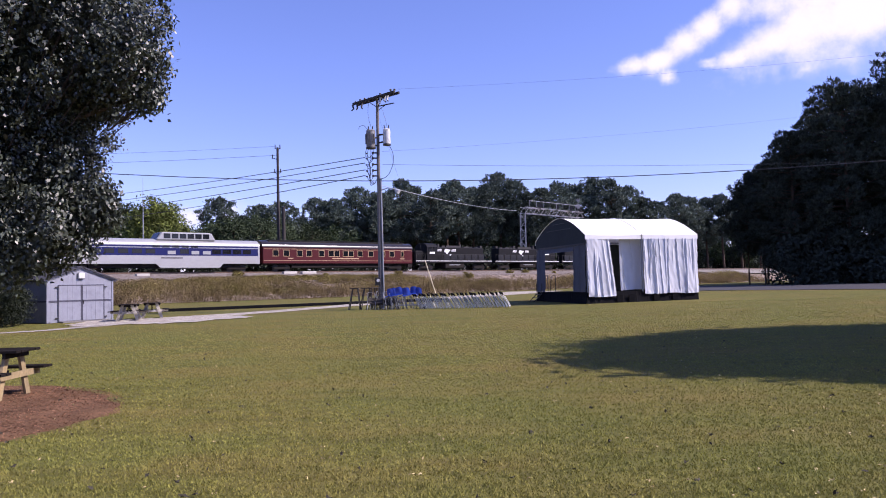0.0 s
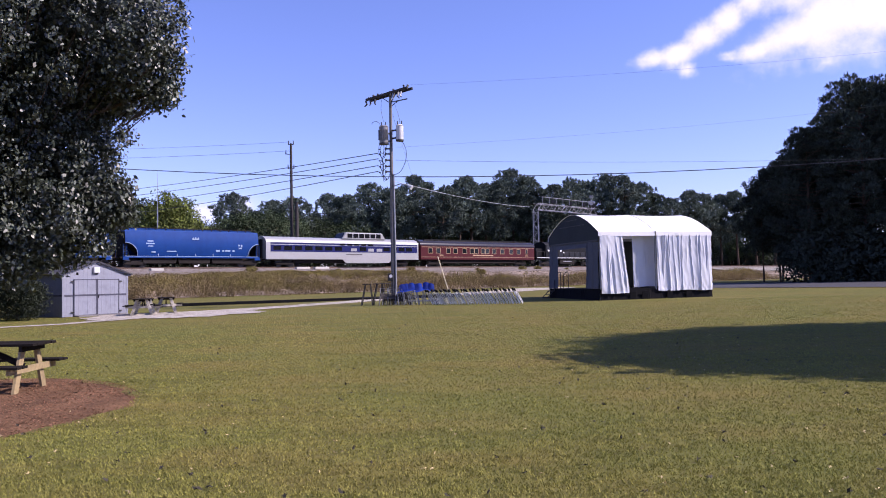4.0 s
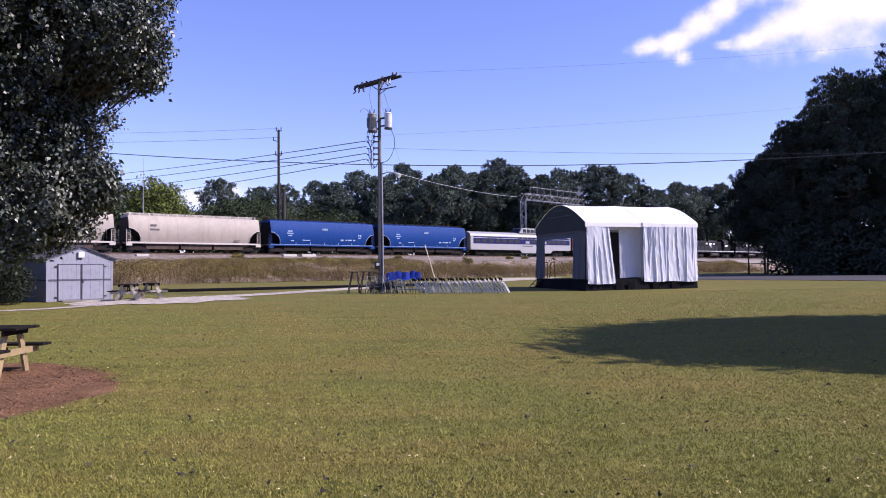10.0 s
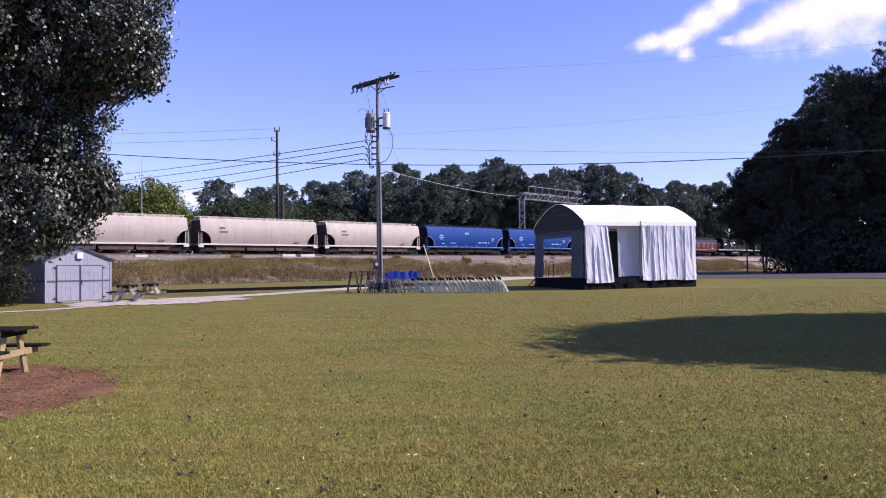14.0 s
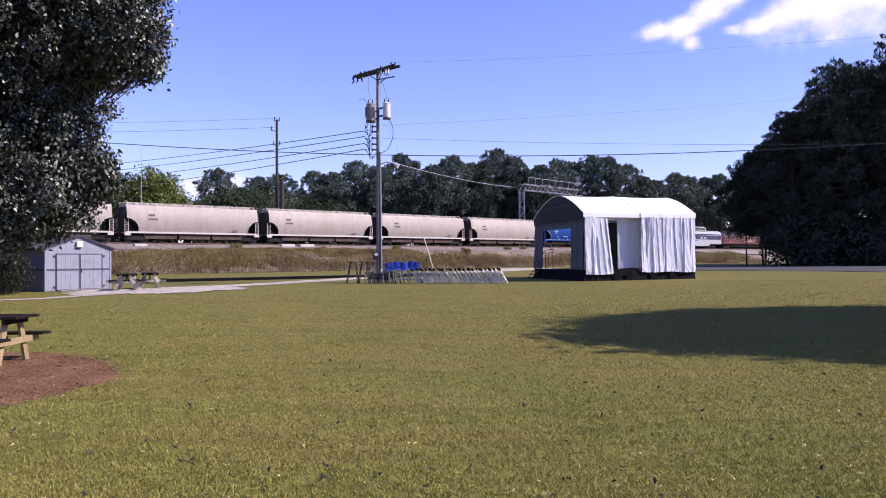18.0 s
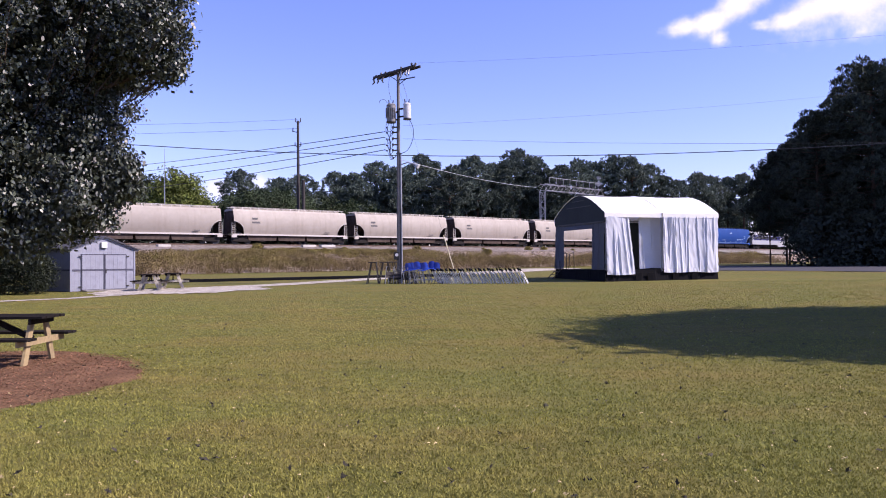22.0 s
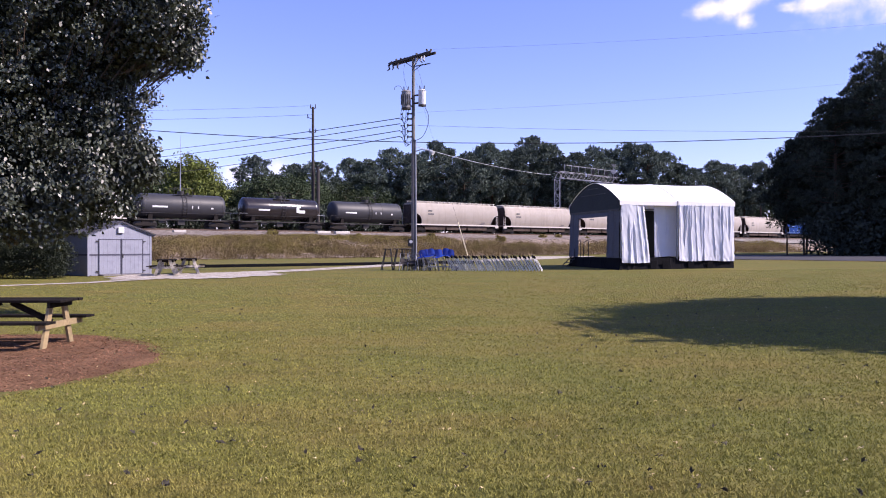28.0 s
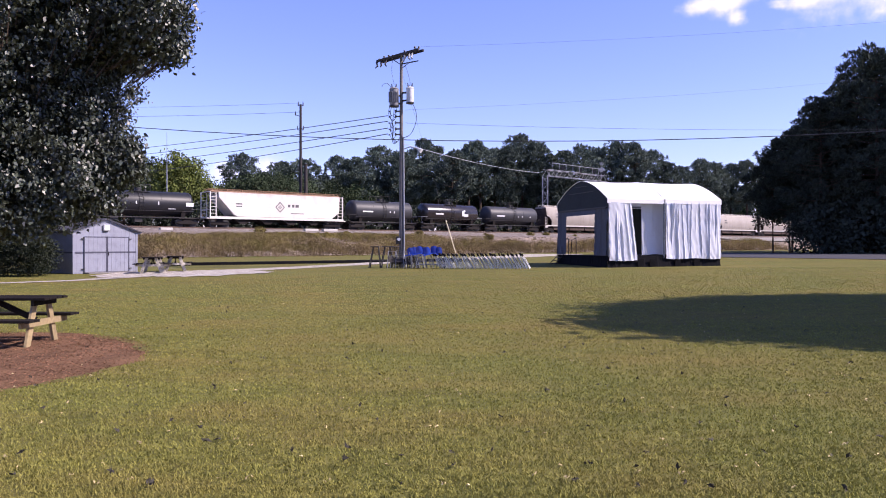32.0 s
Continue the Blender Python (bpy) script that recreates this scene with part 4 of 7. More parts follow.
def locomotive(wheels, facing):
    half = 8.75
    car = thing("locomotive", Matrix(), "black diesel locomotive with white side stripe and pale emblem", "locomotive", "locomotives")
    f = facing
    part("frame", MB().box((0, 0, 1.35), (2 * half - 0.8, 3.0, 0.34)), M_LOCO, car, bevel=0.03)
    mb = MB()
    for y in (-1.51, 1.51):
        mb.box((0, y, 1.47), (2 * half - 1.0, 0.02, 0.1))
    part("side_stripe", mb, M_MARK, car, "white sill stripe")
    hood = part("hood", MB().box((f * -1.6, 0, 2.6), (10.6, 1.9, 2.2)), M_LOCO, car, bevel=0.1)
    part("short_hood", MB().box((f * 7.0, 0, 2.3), (2.0, 1.9, 1.6)), M_LOCO, car, bevel=0.15)
    cab = part("cab", MB().prism([(-1.5, 1.5), (1.5, 1.5), (1.5, 3.7), (1.1, 4.1), (0.5, 4.3), (-0.5, 4.3), (-1.1, 4.1), (-1.5, 3.7)], f * 3.8, f * 6.0), M_LOCO, car)
    mb = MB()
    for x in (4.35, 5.4):
        mb.box((f * x, -1.51, 3.35), (0.75, 0.02, 0.62))
    part("cab_window", mb, M_GLASS, cab)
    bars(car, "number_board", [(f * 4.9, 2.75, 1.1, 0.3)], -1.51, M_MARK, label="white cab number bar")
    mb = MB()
    y = -0.962
    # rearing wedge between two speed bars
    mb.prism([(-1.7, 3.42), (-0.55, 3.30), (-0.85, 3.02), (-1.15, 2.72), (-1.3, 2.42), (-1.55, 2.80), (-1.95, 3.02)], y - 0.008, y, 1)
    for bx, bw in ((-2.95, 0.9), (0.15, 0.95)):
        for dz in (0.0, 0.13, 0.26):
            mb.box((bx + 0.12 * dz, y - 0.004, 3.08 + dz), (bw, 0.008, 0.085))
    mb.box((-0.45, y - 0.004, 2.45), (1.15, 0.008, 0.2))
    part("emblem", mb, M_MARK, car, "plain white emblem patch")
    mb = MB()
    for k in range(3):
        mb.tube((f * (-5.8 + k * 1.3), 0, 3.6), (f * (-5.8 + k * 1.3), 0, 3.9), 0.5, n=12)
    mb.box((f * -0.3, 0, 3.85), (3.0, 1.3, 0.3))
    part("roof_fan", mb, M_STEEL, car)
    mb = MB()
    for k in range(6):
        x = f * (-6.4 + k * 1.55)
        mb.box((x, -0.965, 2.1), (1.2, 0.02, 0.9))
    part("hood_door", mb, M_TANKDARK, car)
    clutter = MB()
    for k, (dx, w, h) in enumerate(((-6.9, 0.5, 0.35), (-4.0, 0.9, 0.22), (-2.3, 0.35, 0.5), (1.6, 0.7, 0.3), (2.6, 0.3, 0.55))):
        clutter.box((f * dx, 0.1 * (k % 3 - 1), 3.7 + h / 2), (w, 0.7, h))
    part("roof_gear", clutter, M_STEEL, car, "dark stacks and horns on the hood")
    mb = MB()
    for k in range(10):
        x = -half + 0.6 + k * (2 * half - 1.2) / 9
        mb.beam((x, -1.46, 1.5), (x, -1.46, 2.55), 0.04)
    mb.beam((-half + 0.6, -1.46, 2.55), (half - 0.6, -1.46, 2.55), 0.04)
    part("handrail", mb, M_STEEL, car)
    part("fuel_tank", MB().box((0, 0, 0.72), (4.2, 2.7, 0.85)), M_UNDER, car, bevel=0.12)
    bars(car, "stencil", [(0, 0.85, 2.4, 0.12)], -1.36, M_GALV)
    truck(car, -half + 3.0, wheels)
    truck(car, half - 3.0, wheels)
    coupler(car, half)
    return car, half


def build_train():
    """The cars in order, each with its offset along the train from the blue-to-dome joint."""
    wheels = []
    cars = []
    C = 18.66
    o = 0.0
    for maker in (lambda: dome_coach(wheels), lambda: red_coach(wheels), lambda: locomotive(wheels, -1), lambda: locomotive(wheels, 1), lambda: locomotive(wheels, 1)):
        car, half = maker()
        cars.append((car, o + half))
        o += 2 * half
    o = 0.0
    rear = [lambda: covered_hopper(M_BLUE, M_BLUE, "bright blue covered hopper rail car with small crown mark", "blue hopper cars", wheels, "blue")] * 2
    rear += [lambda: covered_hopper(M_CREAM, M_CREAMSILL, "weathered cream covered hopper rail car with dark end arches", "cream hopper cars", wheels, "cream")] * 6
    rear += [lambda: tank_car(7.0, M_TANKGREY, "dull dark grey tank car on the railway", wheels, "grey"),
             lambda: tank_car(6.7, M_TANKBLACK, "glossy black tank car with white markings", wheels, "gloss"),
             lambda: tank_car(6.55, M_TANKGREY, "dull dark grey tank car on the railway", wheels, "grey"),
             lambda: white_hopper(wheels),
             lambda: tank_car(7.6, M_TANKDARK, "black tank car with white end panel", wheels, "dark"),
             lambda: tank_car(7.6, M_TANKDARK, "black tank car with white end panel", wheels, "dark")]
    for maker in rear:
        car, half = maker()
        cars.append((car, o - half))
        o -= 2 * half
    return cars, wheels


TRAIN, WHEELS = build_train()
# seconds and metres along the track of the joint between blue hopper and dome car
RUN = [(0, -10.5), (1, -4.3), (2, 1.9), (3, 7.9), (4, 14.2), (5, 20.5), (6, 27.0), (7, 33.5), (8, 40.1), (9, 46.8), (10, 53.6), (11, 60.5), (12, 67.5),
       (13, 74.4), (14, 81.3), (15, 88.3), (16, 95.4), (17, 102.5), (18, 109.6), (19, 116.8), (20, 124.1), (21, 131.4), (22, 138.8), (23, 146.2),
       (24, 153.6), (25, 161.0), (26, 168.5), (27, 176.2), (28, 184.0), (29, 191.9), (30, 199.8), (31, 207.7), (32, 215.6)]


def motions():
    for car, offset in TRAIN:
        rows = []
        for t, s in RUN:
            x, y = on_track(s + offset, -1.5)
            rows.append((t, pose(x, y, RAIL_Z, 0, 0, TRACK_TURN)))
        walk(car, rows)
    # wheelsets roll with the train
    count = 32 * 15
    ts, ss = zip(*RUN)
    for o in WHEELS:
        base = o.matrix_basis.translation.copy()
        rows = []
        for k in range(count + 1):
            turn = math.degrees(float(np.interp(k / 15, ts, ss)) / 0.46)
            rows.append((k / 15, pose(*base, 0, turn % 360.0, 0)))
        walk(o, rows)
    for c, rows in CLOUDS:
        walk(c, rows)


# ---------------------------------------------------------------- stage tent
TENT_L, TENT_W = 6.70, 6.28
T_EAVE, T_RISE, T_DECK, T_VAL = 3.58, 1.12, 0.60, 0.24


def arch_points(n=16):
    """(y, z) of the tent roof's section from the front eave to the back eave."""
    pts = []
    for i in range(n + 1):
        f = i / n
        k = abs(2 * f - 1)
        pts.append((f * TENT_W, T_EAVE + T_RISE * (1 - k ** 1.75)))
    return pts


def curtain(x0, x1, ztop, zbot, y, folds, amp, flare=0.0, seed=1, along="x", nz=40):
    """A hanging cloth: soft billows, sharp-sided folds that begin and end at different heights, a crumpled hem and a ruffled edge."""
    rng = random.Random(seed)
    w = x1 - x0
    n = int(folds * 1.35)
    ridges = [(w * (i + rng.uniform(-0.3, 0.9)) / n, rng.uniform(0.018, 0.055), rng.uniform(0.25, 1.25), rng.uniform(-0.10, 0.16), rng.uniform(-0.5, 0.45), rng.uniform(0.5, 1.5)) for i in range(n)]
    nx = max(24, int(w * 40))
    rows = []
    for i in range(nx + 1):
        u = w * i / nx
        r = []
        for j in range(nz + 1):
            g = j / nz
            z = ztop + (zbot - ztop) * g
            d = 0.0
            for c, s, a, slant, g0, g1 in ridges:
                k = (u - c - slant * g) / (s * (0.8 + 0.7 * g))
                if abs(k) < 3:
                    k *= 1.7 if k > 0 else 0.8
                    span = min(max((g - g0) / 0.3, 0), 1) * min(max((g1 - g) / 0.3, 0), 1)
                    d += a * span * math.exp(-k * k)
            d += 0.75 * noise.noise(Vector((u * 1.3, z * 0.6, seed))) + 0.22 * noise.noise(Vector((u * 5 + z * 1.5, z * 2.2, seed + 3)))
            d += 0.7 * max(g - 0.86, 0) / 0.14 * noise.noise(Vector((u * 6.5 + 3, z * 7, seed + 8)))
            d += 0.8 * math.exp(-min(u, w - u) / 0.05) * noise.noise(Vector((u * 9, z * 6.5, seed + 11)))
            x = x0 + u + flare * g * (u / w)
            yy = y - amp * d - 0.07 * g * g
            r.append((x, yy, z + 0.025 * g * math.sin(u * 3 + seed)) if along == "x" else (yy, x, z))
        rows.append(r)
    mb = MB().grid(rows)
    return mb


def build_tent():
    m = Matrix.Translation(on_ground(7.16, 40.5)) @ pose(0, 0, 0, 0, 0, 17.64)
    tent = thing("stage_tent", m, "white barrel-roofed frame tent with hanging side curtains over a black-skirted stage", "tent")
    arch = arch_points()
    # roof skin in two bays, with a valance
    for x0, x1 in ((-0.05, 3.27), (3.33, TENT_L + 0.05)):
        mb = MB()
        xs = steps(x0, x1, 8)
        rows = []
        for x in xs:
            f = (x - x0) / (x1 - x0)
            sag = -0.035 * math.sin(math.pi * f)
            r = [(x, -0.03, T_EAVE - T_VAL)]
            r += [(x, y + (0.0 if 0 < k < 16 else (-0.03 if k == 0 else 0.03)), z + sag) for k, (y, z) in enumerate(arch)]
            r += [(x, TENT_W + 0.03, T_EAVE - T_VAL)]
            rows.append(r)
        mb.grid(rows)
        part("roof_panel", mb, M_WHITE, tent, smooth=True)
    mb = MB()
    mb.path([(3.3, y, z + 0.005) for y, z in arch], 0.02, 6)
    part("roof_seam", mb, M_WHITE, tent, "white seam cover between the roof panels")
    part("strap", MB().path([(3.3, -0.06, T_EAVE + 0.02), (3.3, -0.06, T_EAVE - 0.34), (3.3, -0.1, 0.6)], 0.014, 6), M_STEEL, tent, "grey tie strap at the middle post")
    # gable ends; the left one has its shade put into a dark cloth colour
    for x, mtl, label in ((0.0, M_SHADECLOTH, "arched gable cloth coloured dark grey for its shaded side"), (TENT_L, M_WHITE, "white arched gable cloth")):
        mb = MB()
        prof = [(0.0, T_EAVE - 0.42)] + [(y, z - 0.02) for y, z in arch] + [(TENT_W, T_EAVE - 0.42)]
        mb.prism(prof, x - 0.012, x + 0.012)
        part("gable", mb, mtl, tent, label)
    # frame of aluminium posts and bows
    for x in (0.06, 3.3, TENT_L - 0.06):
        for y in (0.05, TENT_W - 0.05):
            part("post", MB().box((x, y, T_EAVE / 2 - 0.05), (0.07, 0.07, T_EAVE - 0.1)), M_GALV, tent, bevel=0.01)
        part("bow", MB().path([(x, y, z - 0.09) for y, z in arch], 0.05, 6), M_GALV, tent)
    for y in (0.05, TENT_W / 2, TENT_W - 0.05):
        z = T_EAVE - 0.12 if y != TENT_W / 2 else T_EAVE + T_RISE - 0.12
        part("purlin", MB().beam((0, y, z), (TENT_L, y, z), 0.08), M_GALV, tent)
    mb = MB()
    mb.beam((0.02, 0.1, 3.12), (0.02, TENT_W - 0.1, 3.12), 0.1, 0.09)
    for k in (0.42, 0.72):
        zz = T_EAVE + T_RISE * k
        mb.beam((-0.02, TENT_W * (0.5 - 0.42 * (1 - k)), zz), (-0.02, TENT_W * (0.5 + 0.42 * (1 - k)), zz), 0.03)
    part("gable_bar", mb, M_STEEL, tent)
    # curtains
    part("curtain", curtain(0.04, 1.36, T_EAVE - 0.2, 0.36, -0.02, 6.0, 0.075, 0.30, 3), M_CURTAIN, tent, "white curtain gathered aside, with deep folds", smooth=True)
    part("curtain", curtain(2.2, 3.75, T_EAVE - 0.2, 0.66, 0.48, 4.0, 0.035, 0.0, 5), M_CURTAIN, tent, "flat white curtain set back", smooth=True)
    part("curtain", curtain(3.36, TENT_L, T_EAVE - 0.2, 0.44, -0.02, 13.0, 0.075, 0.0, 9), M_CURTAIN, tent, "white curtain gathered aside, with deep folds", smooth=True)
    part("curtain", curtain(0.05, TENT_W, T_EAVE - 0.2, 0.5, -TENT_L, 7, 0.04, 0.0, 10, "y"), M_CURTAIN, tent, smooth=True)
    for ob in tent.children:
        if ob.name.startswith("curtain") and abs(sum(v.co.x for v in ob.data.vertices) / len(ob.data.vertices) + TENT_L) < 1:
            for v in ob.data.vertices:
                v.co.x += 2 * TENT_L + 0.02
    # dark cloth here paints the shade inside the tent
    part("curtain", curtain(2.9, TENT_L, T_EAVE - 0.2, 0.5, TENT_W, 6, 0.05, 0.0, 12), M_SHADECLOTH, tent, "back curtain coloured dark grey for the shaded interior", smooth=True)
    # gathered grey drapes either side of the open gable
    part("drape", curtain(0.1, 1.5, 3.14, 0.62, 0.02, 3.2, 0.05, 0.0, 14, "y"), M_DRAPE, tent, "grey gathered drape", smooth=True)
    part("drape", curtain(5.06, TENT_W - 0.02, 3.14, 0.62, 0.02, 2.5, 0.05, 0.0, 15, "y"), M_DRAPE, tent, "grey gathered drape", smooth=True)
    part("drape", curtain(1.4, 5.1, 3.14, 2.80, 0.02, 6, 0.02, 0.0, 16, "y", 4), M_DRAPE, tent, "grey header cloth over the gable opening", smooth=True)
    # the stage under it
    stage = thing("stage", m, "low black stage deck with a black cloth skirt under the tent", "stage")
    part("deck", MB().box((TENT_L / 2, TENT_W / 2, T_DECK - 0.06), (TENT_L - 0.12, TENT_W - 0.12, 0.12)), M_BLACK, stage, bevel=0.01)
    part("skirt", curtain(0.0, TENT_L, T_DECK, -0.05, 0.02, 12, 0.018, 0.0, 20, nz=5), M_BLACK, stage, "black cloth stage skirt")
    part("skirt", curtain(0.0, TENT_W, T_DECK, -0.05, 0.0, 11, 0.015, 0.0, 21, "y", nz=5), M_BLACK, stage, "black cloth stage skirt")
    for x in (0.35, 3.3, TENT_L - 0.35):
        for y in (0.4, TENT_W - 0.4):
            part("leg", MB().box((x, y, T_DECK / 2 - 0.08), (0.1, 0.1, T_DECK)), M_STEEL, stage)
    for x in (1.85, 2.55, 4.05, 5.2):
        part("skirt_flap", MB().box((x, -0.08, 0.22), (0.34, 0.03, 0.46), Euler((0.12, 0, 0)).to_matrix()), M_BLACK, stage, "lifted black flap of the skirt")
    # steps with a hand rail at the far corner
    st = thing("stage_steps", m, "small black metal steps with hoop handrail at the stage", "steps")
    for k in range(3):
        part("tread", MB().box((-0.14 - 0.16 * k, TENT_W - 0.45, T_DECK - 0.15 - 0.18 * k), (0.18, 0.7, 0.04)), M_STEEL, st)
    for y in (TENT_W - 0.8, TENT_W - 0.1):
        part("stringer", MB().path([(-0.08, y, T_DECK + 0.5), (-0.08, y, T_DECK - 0.1), (-0.6, y, 0.02)], 0.024, 5), M_STEEL, st)
    hr = thing("handrail", m @ pose(1.0, TENT_W + 0.1, 0), "black hoop handrail at the back of the stage", "handrail")
    for x in (-0.25, 0.25):
        part("hoop", MB().path([(x, 0, T_DECK - 0.4), (x, 0, T_DECK + 0.85), (x + 0.03, 0.12, T_DECK + 0.98), (x + 0.05, 0.7, T_DECK + 0.9), (x + 0.05, 0.95, 0.0)], 0.024, 6), M_STEEL, hr)


build_tent()


# ---------------------------------------------------------------- shed
def build_shed():
    W, D, Hw, Ha = 3.26, 3.7, 1.93, 2.50
    m = Matrix.Translation(on_ground(-18.02, 34.9, 0.02)) @ pose(0, 0, 0, 0, 0, 56.0)
    shed = thing("shed", m, "pale grey-blue wooden garden shed with double doors and dark trim", "shed")
    th = 0.06
    front = [(0, 0), (W, 0), (W, Hw), (W / 2, Ha), (0, Hw)]
    part("wall", MB().prism(front, 0, th, 1), M_SIDING, shed, "grey-blue boarded gable wall")
    part("wall", MB().prism(front, D - th, D, 1), M_SIDING, shed)
    for x in (th / 2, W - th / 2):
        part("wall", MB().box((x, D / 2, Hw / 2), (th, D - 2 * th - 0.004, Hw)), M_SIDING, shed)
    # battens of the boarding
    mb = MB()
    for k in range(1, 16):
        x = k * W / 16
        top = Hw + (Ha - Hw) * (1 - abs(2 * x / W - 1)) - 0.03
        mb.box((x, -0.001, top / 2), (0.022, 0.008, top))
    part("groove", mb, M_SIDING, shed)
    roof = None
    for sgn in (-1, 1):
        a = math.atan2(Ha - Hw, W / 2)
        L = math.hypot(Ha - Hw, W / 2) + 0.18
        mid = (W / 2 + sgn * (L / 2) * math.cos(a), D / 2, Ha + 0.04 - (L / 2) * math.sin(a))
        q = Euler((0, sgn * a, 0)).to_matrix()
        roof = part("roof", MB().box(mid, (L, D + 0.24, 0.05), q), M_SHINGLE, shed, "dark shingled roof slope")
        n = 9
        mb = MB()
        for k in range(n):
            d = (k + 0.5) * L / n
            mb.box((W / 2 + sgn * d * math.cos(a) + sgn * math.sin(a) * 0.03, D / 2, Ha + 0.04 - d * math.sin(a) + math.cos(a) * 0.03), (L / n * 1.06, D + 0.26, 0.012), Euler((0, sgn * (a - 0.03), 0)).to_matrix())
        part("shingle_course", mb, M_SHINGLE, roof)
        mb = MB().beam((W / 2, -0.03, Ha + 0.0), (W / 2 + sgn * (W / 2 + 0.14), -0.03, Hw - 0.05), 0.03, 0.11)
        part("bargeboard", mb, M_SIDING, shed, "pale bargeboard")
    # belt rail, corner boards
    mb = MB().box((W / 2, -0.012, 0.97), (W, 0.02, 0.075))
    mb.box((-0.012, D / 2, 0.97), (0.02, D, 0.075))
    part("belt_rail", mb, M_TRIM, shed, "dark belt rail")
    for x in (0.04, W - 0.04):
        part("corner_board", MB().box((x, -0.01, Hw / 2), (0.09, 0.026, Hw)), M_SIDING, shed, "pale corner board")
    # double doors
    x0, x1, zt = 0.52, 2.78, 1.68
    mid = (x0 + x1) / 2
    for a, b in ((x0, mid - 0.012), (mid + 0.012, x1)):
        door = part("door", MB().box(((a + b) / 2, -0.03, zt / 2 + 0.03), (b - a, 0.03, zt)), M_SIDING, shed, "grey-blue boarded door leaf")
        mb = MB()
        for x in (a + 0.02, b - 0.02):
            mb.box((x, -0.05, zt / 2 + 0.03), (0.04, 0.014, zt))
        for z in (zt + 0.01, 0.05):
            mb.box(((a + b) / 2, -0.05, z), (b - a, 0.014, 0.04))
        mb.box(((a + b) / 2, -0.05, 0.97), (b - a, 0.014, 0.075))
        part("door_trim", mb, M_TRIM, door, "dark door edging")
        mb = MB()
        for k in range(1, 5):
            mb.box((a + (b - a) * k / 5, -0.047, zt / 2 + 0.03), (0.015, 0.008, zt - 0.1))
        part("door_groove", mb, M_SIDING, door)
    part("door_handle", MB().box((mid + 0.07, -0.07, 0.9), (0.03, 0.04, 0.16)), M_STEEL, shed)
    mb = MB()
    for x in (x0 - 0.06, x1 + 0.06):
        for z in (0.2, 1.6):
            mb.box((x, -0.05, z), (0.16, 0.016, 0.05))
    part("hinge", mb, M_STEEL, shed)
    part("gable_lamp", MB().box((W / 2 - 0.02, -0.07, 2.13), (0.3, 0.12, 0.28)), M_TRANSFORMER, shed, "square white lamp housing under the gable", bevel=0.02)
    sk = MB()
    for x in (0.1, W - 0.1):
        sk.box((x, D / 2, -0.03), (0.14, D, 0.16))
    part("skid", sk, M_DARKWOOD, shed)
    ramp = thing("doorstep", m, "weathered plank doorstep in front of the shed doors", "doorstep")
    for k in range(3):
        part("plank", MB().box((mid + 0.05, -0.2 - 0.16 * k, 0.03 - 0.01 * k), (2.5, 0.15, 0.05)), M_POLEWOOD, ramp)


build_shed()


# ---------------------------------------------------------------- picnic tables
def picnic_table(m, label, length=1.85, group="picnic tables", leg_mat=None, thick=0.04):
    """A-frame picnic table, long side along x."""
    leg_mat = leg_mat or M_LEGWOOD
    t = thing("picnic_table", m, label, "picnic table", group)
    rng = random.Random(length)
    for k in range(5):
        part("top_board", MB().box((rng.uniform(-0.012, 0.012), -0.30 + 0.15 * k, 0.715), (length, 0.14, 0.038)), M_TABLEWOOD, t, bevel=0.004)
    for s in (-1, 1):
        for k in range(2):
            part("bench_board", MB().box((rng.uniform(-0.01, 0.01), s * (0.57 + 0.15 * k), 0.42), (length, 0.14, 0.038)), M_TABLEWOOD, t, bevel=0.004)
    for x in (-length / 2 + 0.22, length / 2 - 0.22):
        for s in (-1, 1):
            part("leg", MB().prism([(s * 0.50, 0), (s * 0.37, 0), (s * 0.13, 0.695), (s * 0.26, 0.695)], x - thick / 2, x + thick / 2), leg_mat, t, "pale treated lumber leg")
        part("bench_bearer", MB().box((x + 0.02 + thick / 2, 0, 0.355), (thick, 1.42, 0.09)), leg_mat, t, "pale treated lumber bearer")
        part("top_bearer", MB().box((x + 0.04, 0, 0.655), (0.038, 0.72, 0.08)), M_TABLEWOOD, t)
    for s in (-1, 1):
        part("brace", MB().beam((s * (length / 2 - 0.3), 0, 0.38), (s * 0.08, 0, 0.68), 0.038, 0.085), M_TABLEWOOD, t)
    return t


M_OLDLUMBER = mat("greyed_lumber", (0.42, 0.385, 0.33), 0.85, vary=0.35, fine=6, broad=2.5, per=0.3, stain=(0.0522, 0.0435, 0.03915), stain_amount=0.8)
picnic_table(Matrix.Translation(on_ground(-7.27, 11.60, 0.02)) @ pose(0, 0, 0, 0, 0, 3), "weathered brown picnic table with pale treated legs on mulch", 2.0)
for px, py, rz in ((-14.62, 35.65, 106), (-14.2, 37.3, 112)):
    picnic_table(Matrix.Translation(on_ground(px, py, 0.03)) @ pose(0, 0, 0, 0, 0, rz), "dark weathered picnic table with pale ends beside the shed", 1.75, leg_mat=M_OLDLUMBER, thick=0.05)


# ---------------------------------------------------------------- utility pole
POLE = on_ground(-3.65, 42.0)
ARM_A, ARM_B = Vector((-5.0, 43.3, 11.84)), Vector((-2.5, 40.7, 11.84))


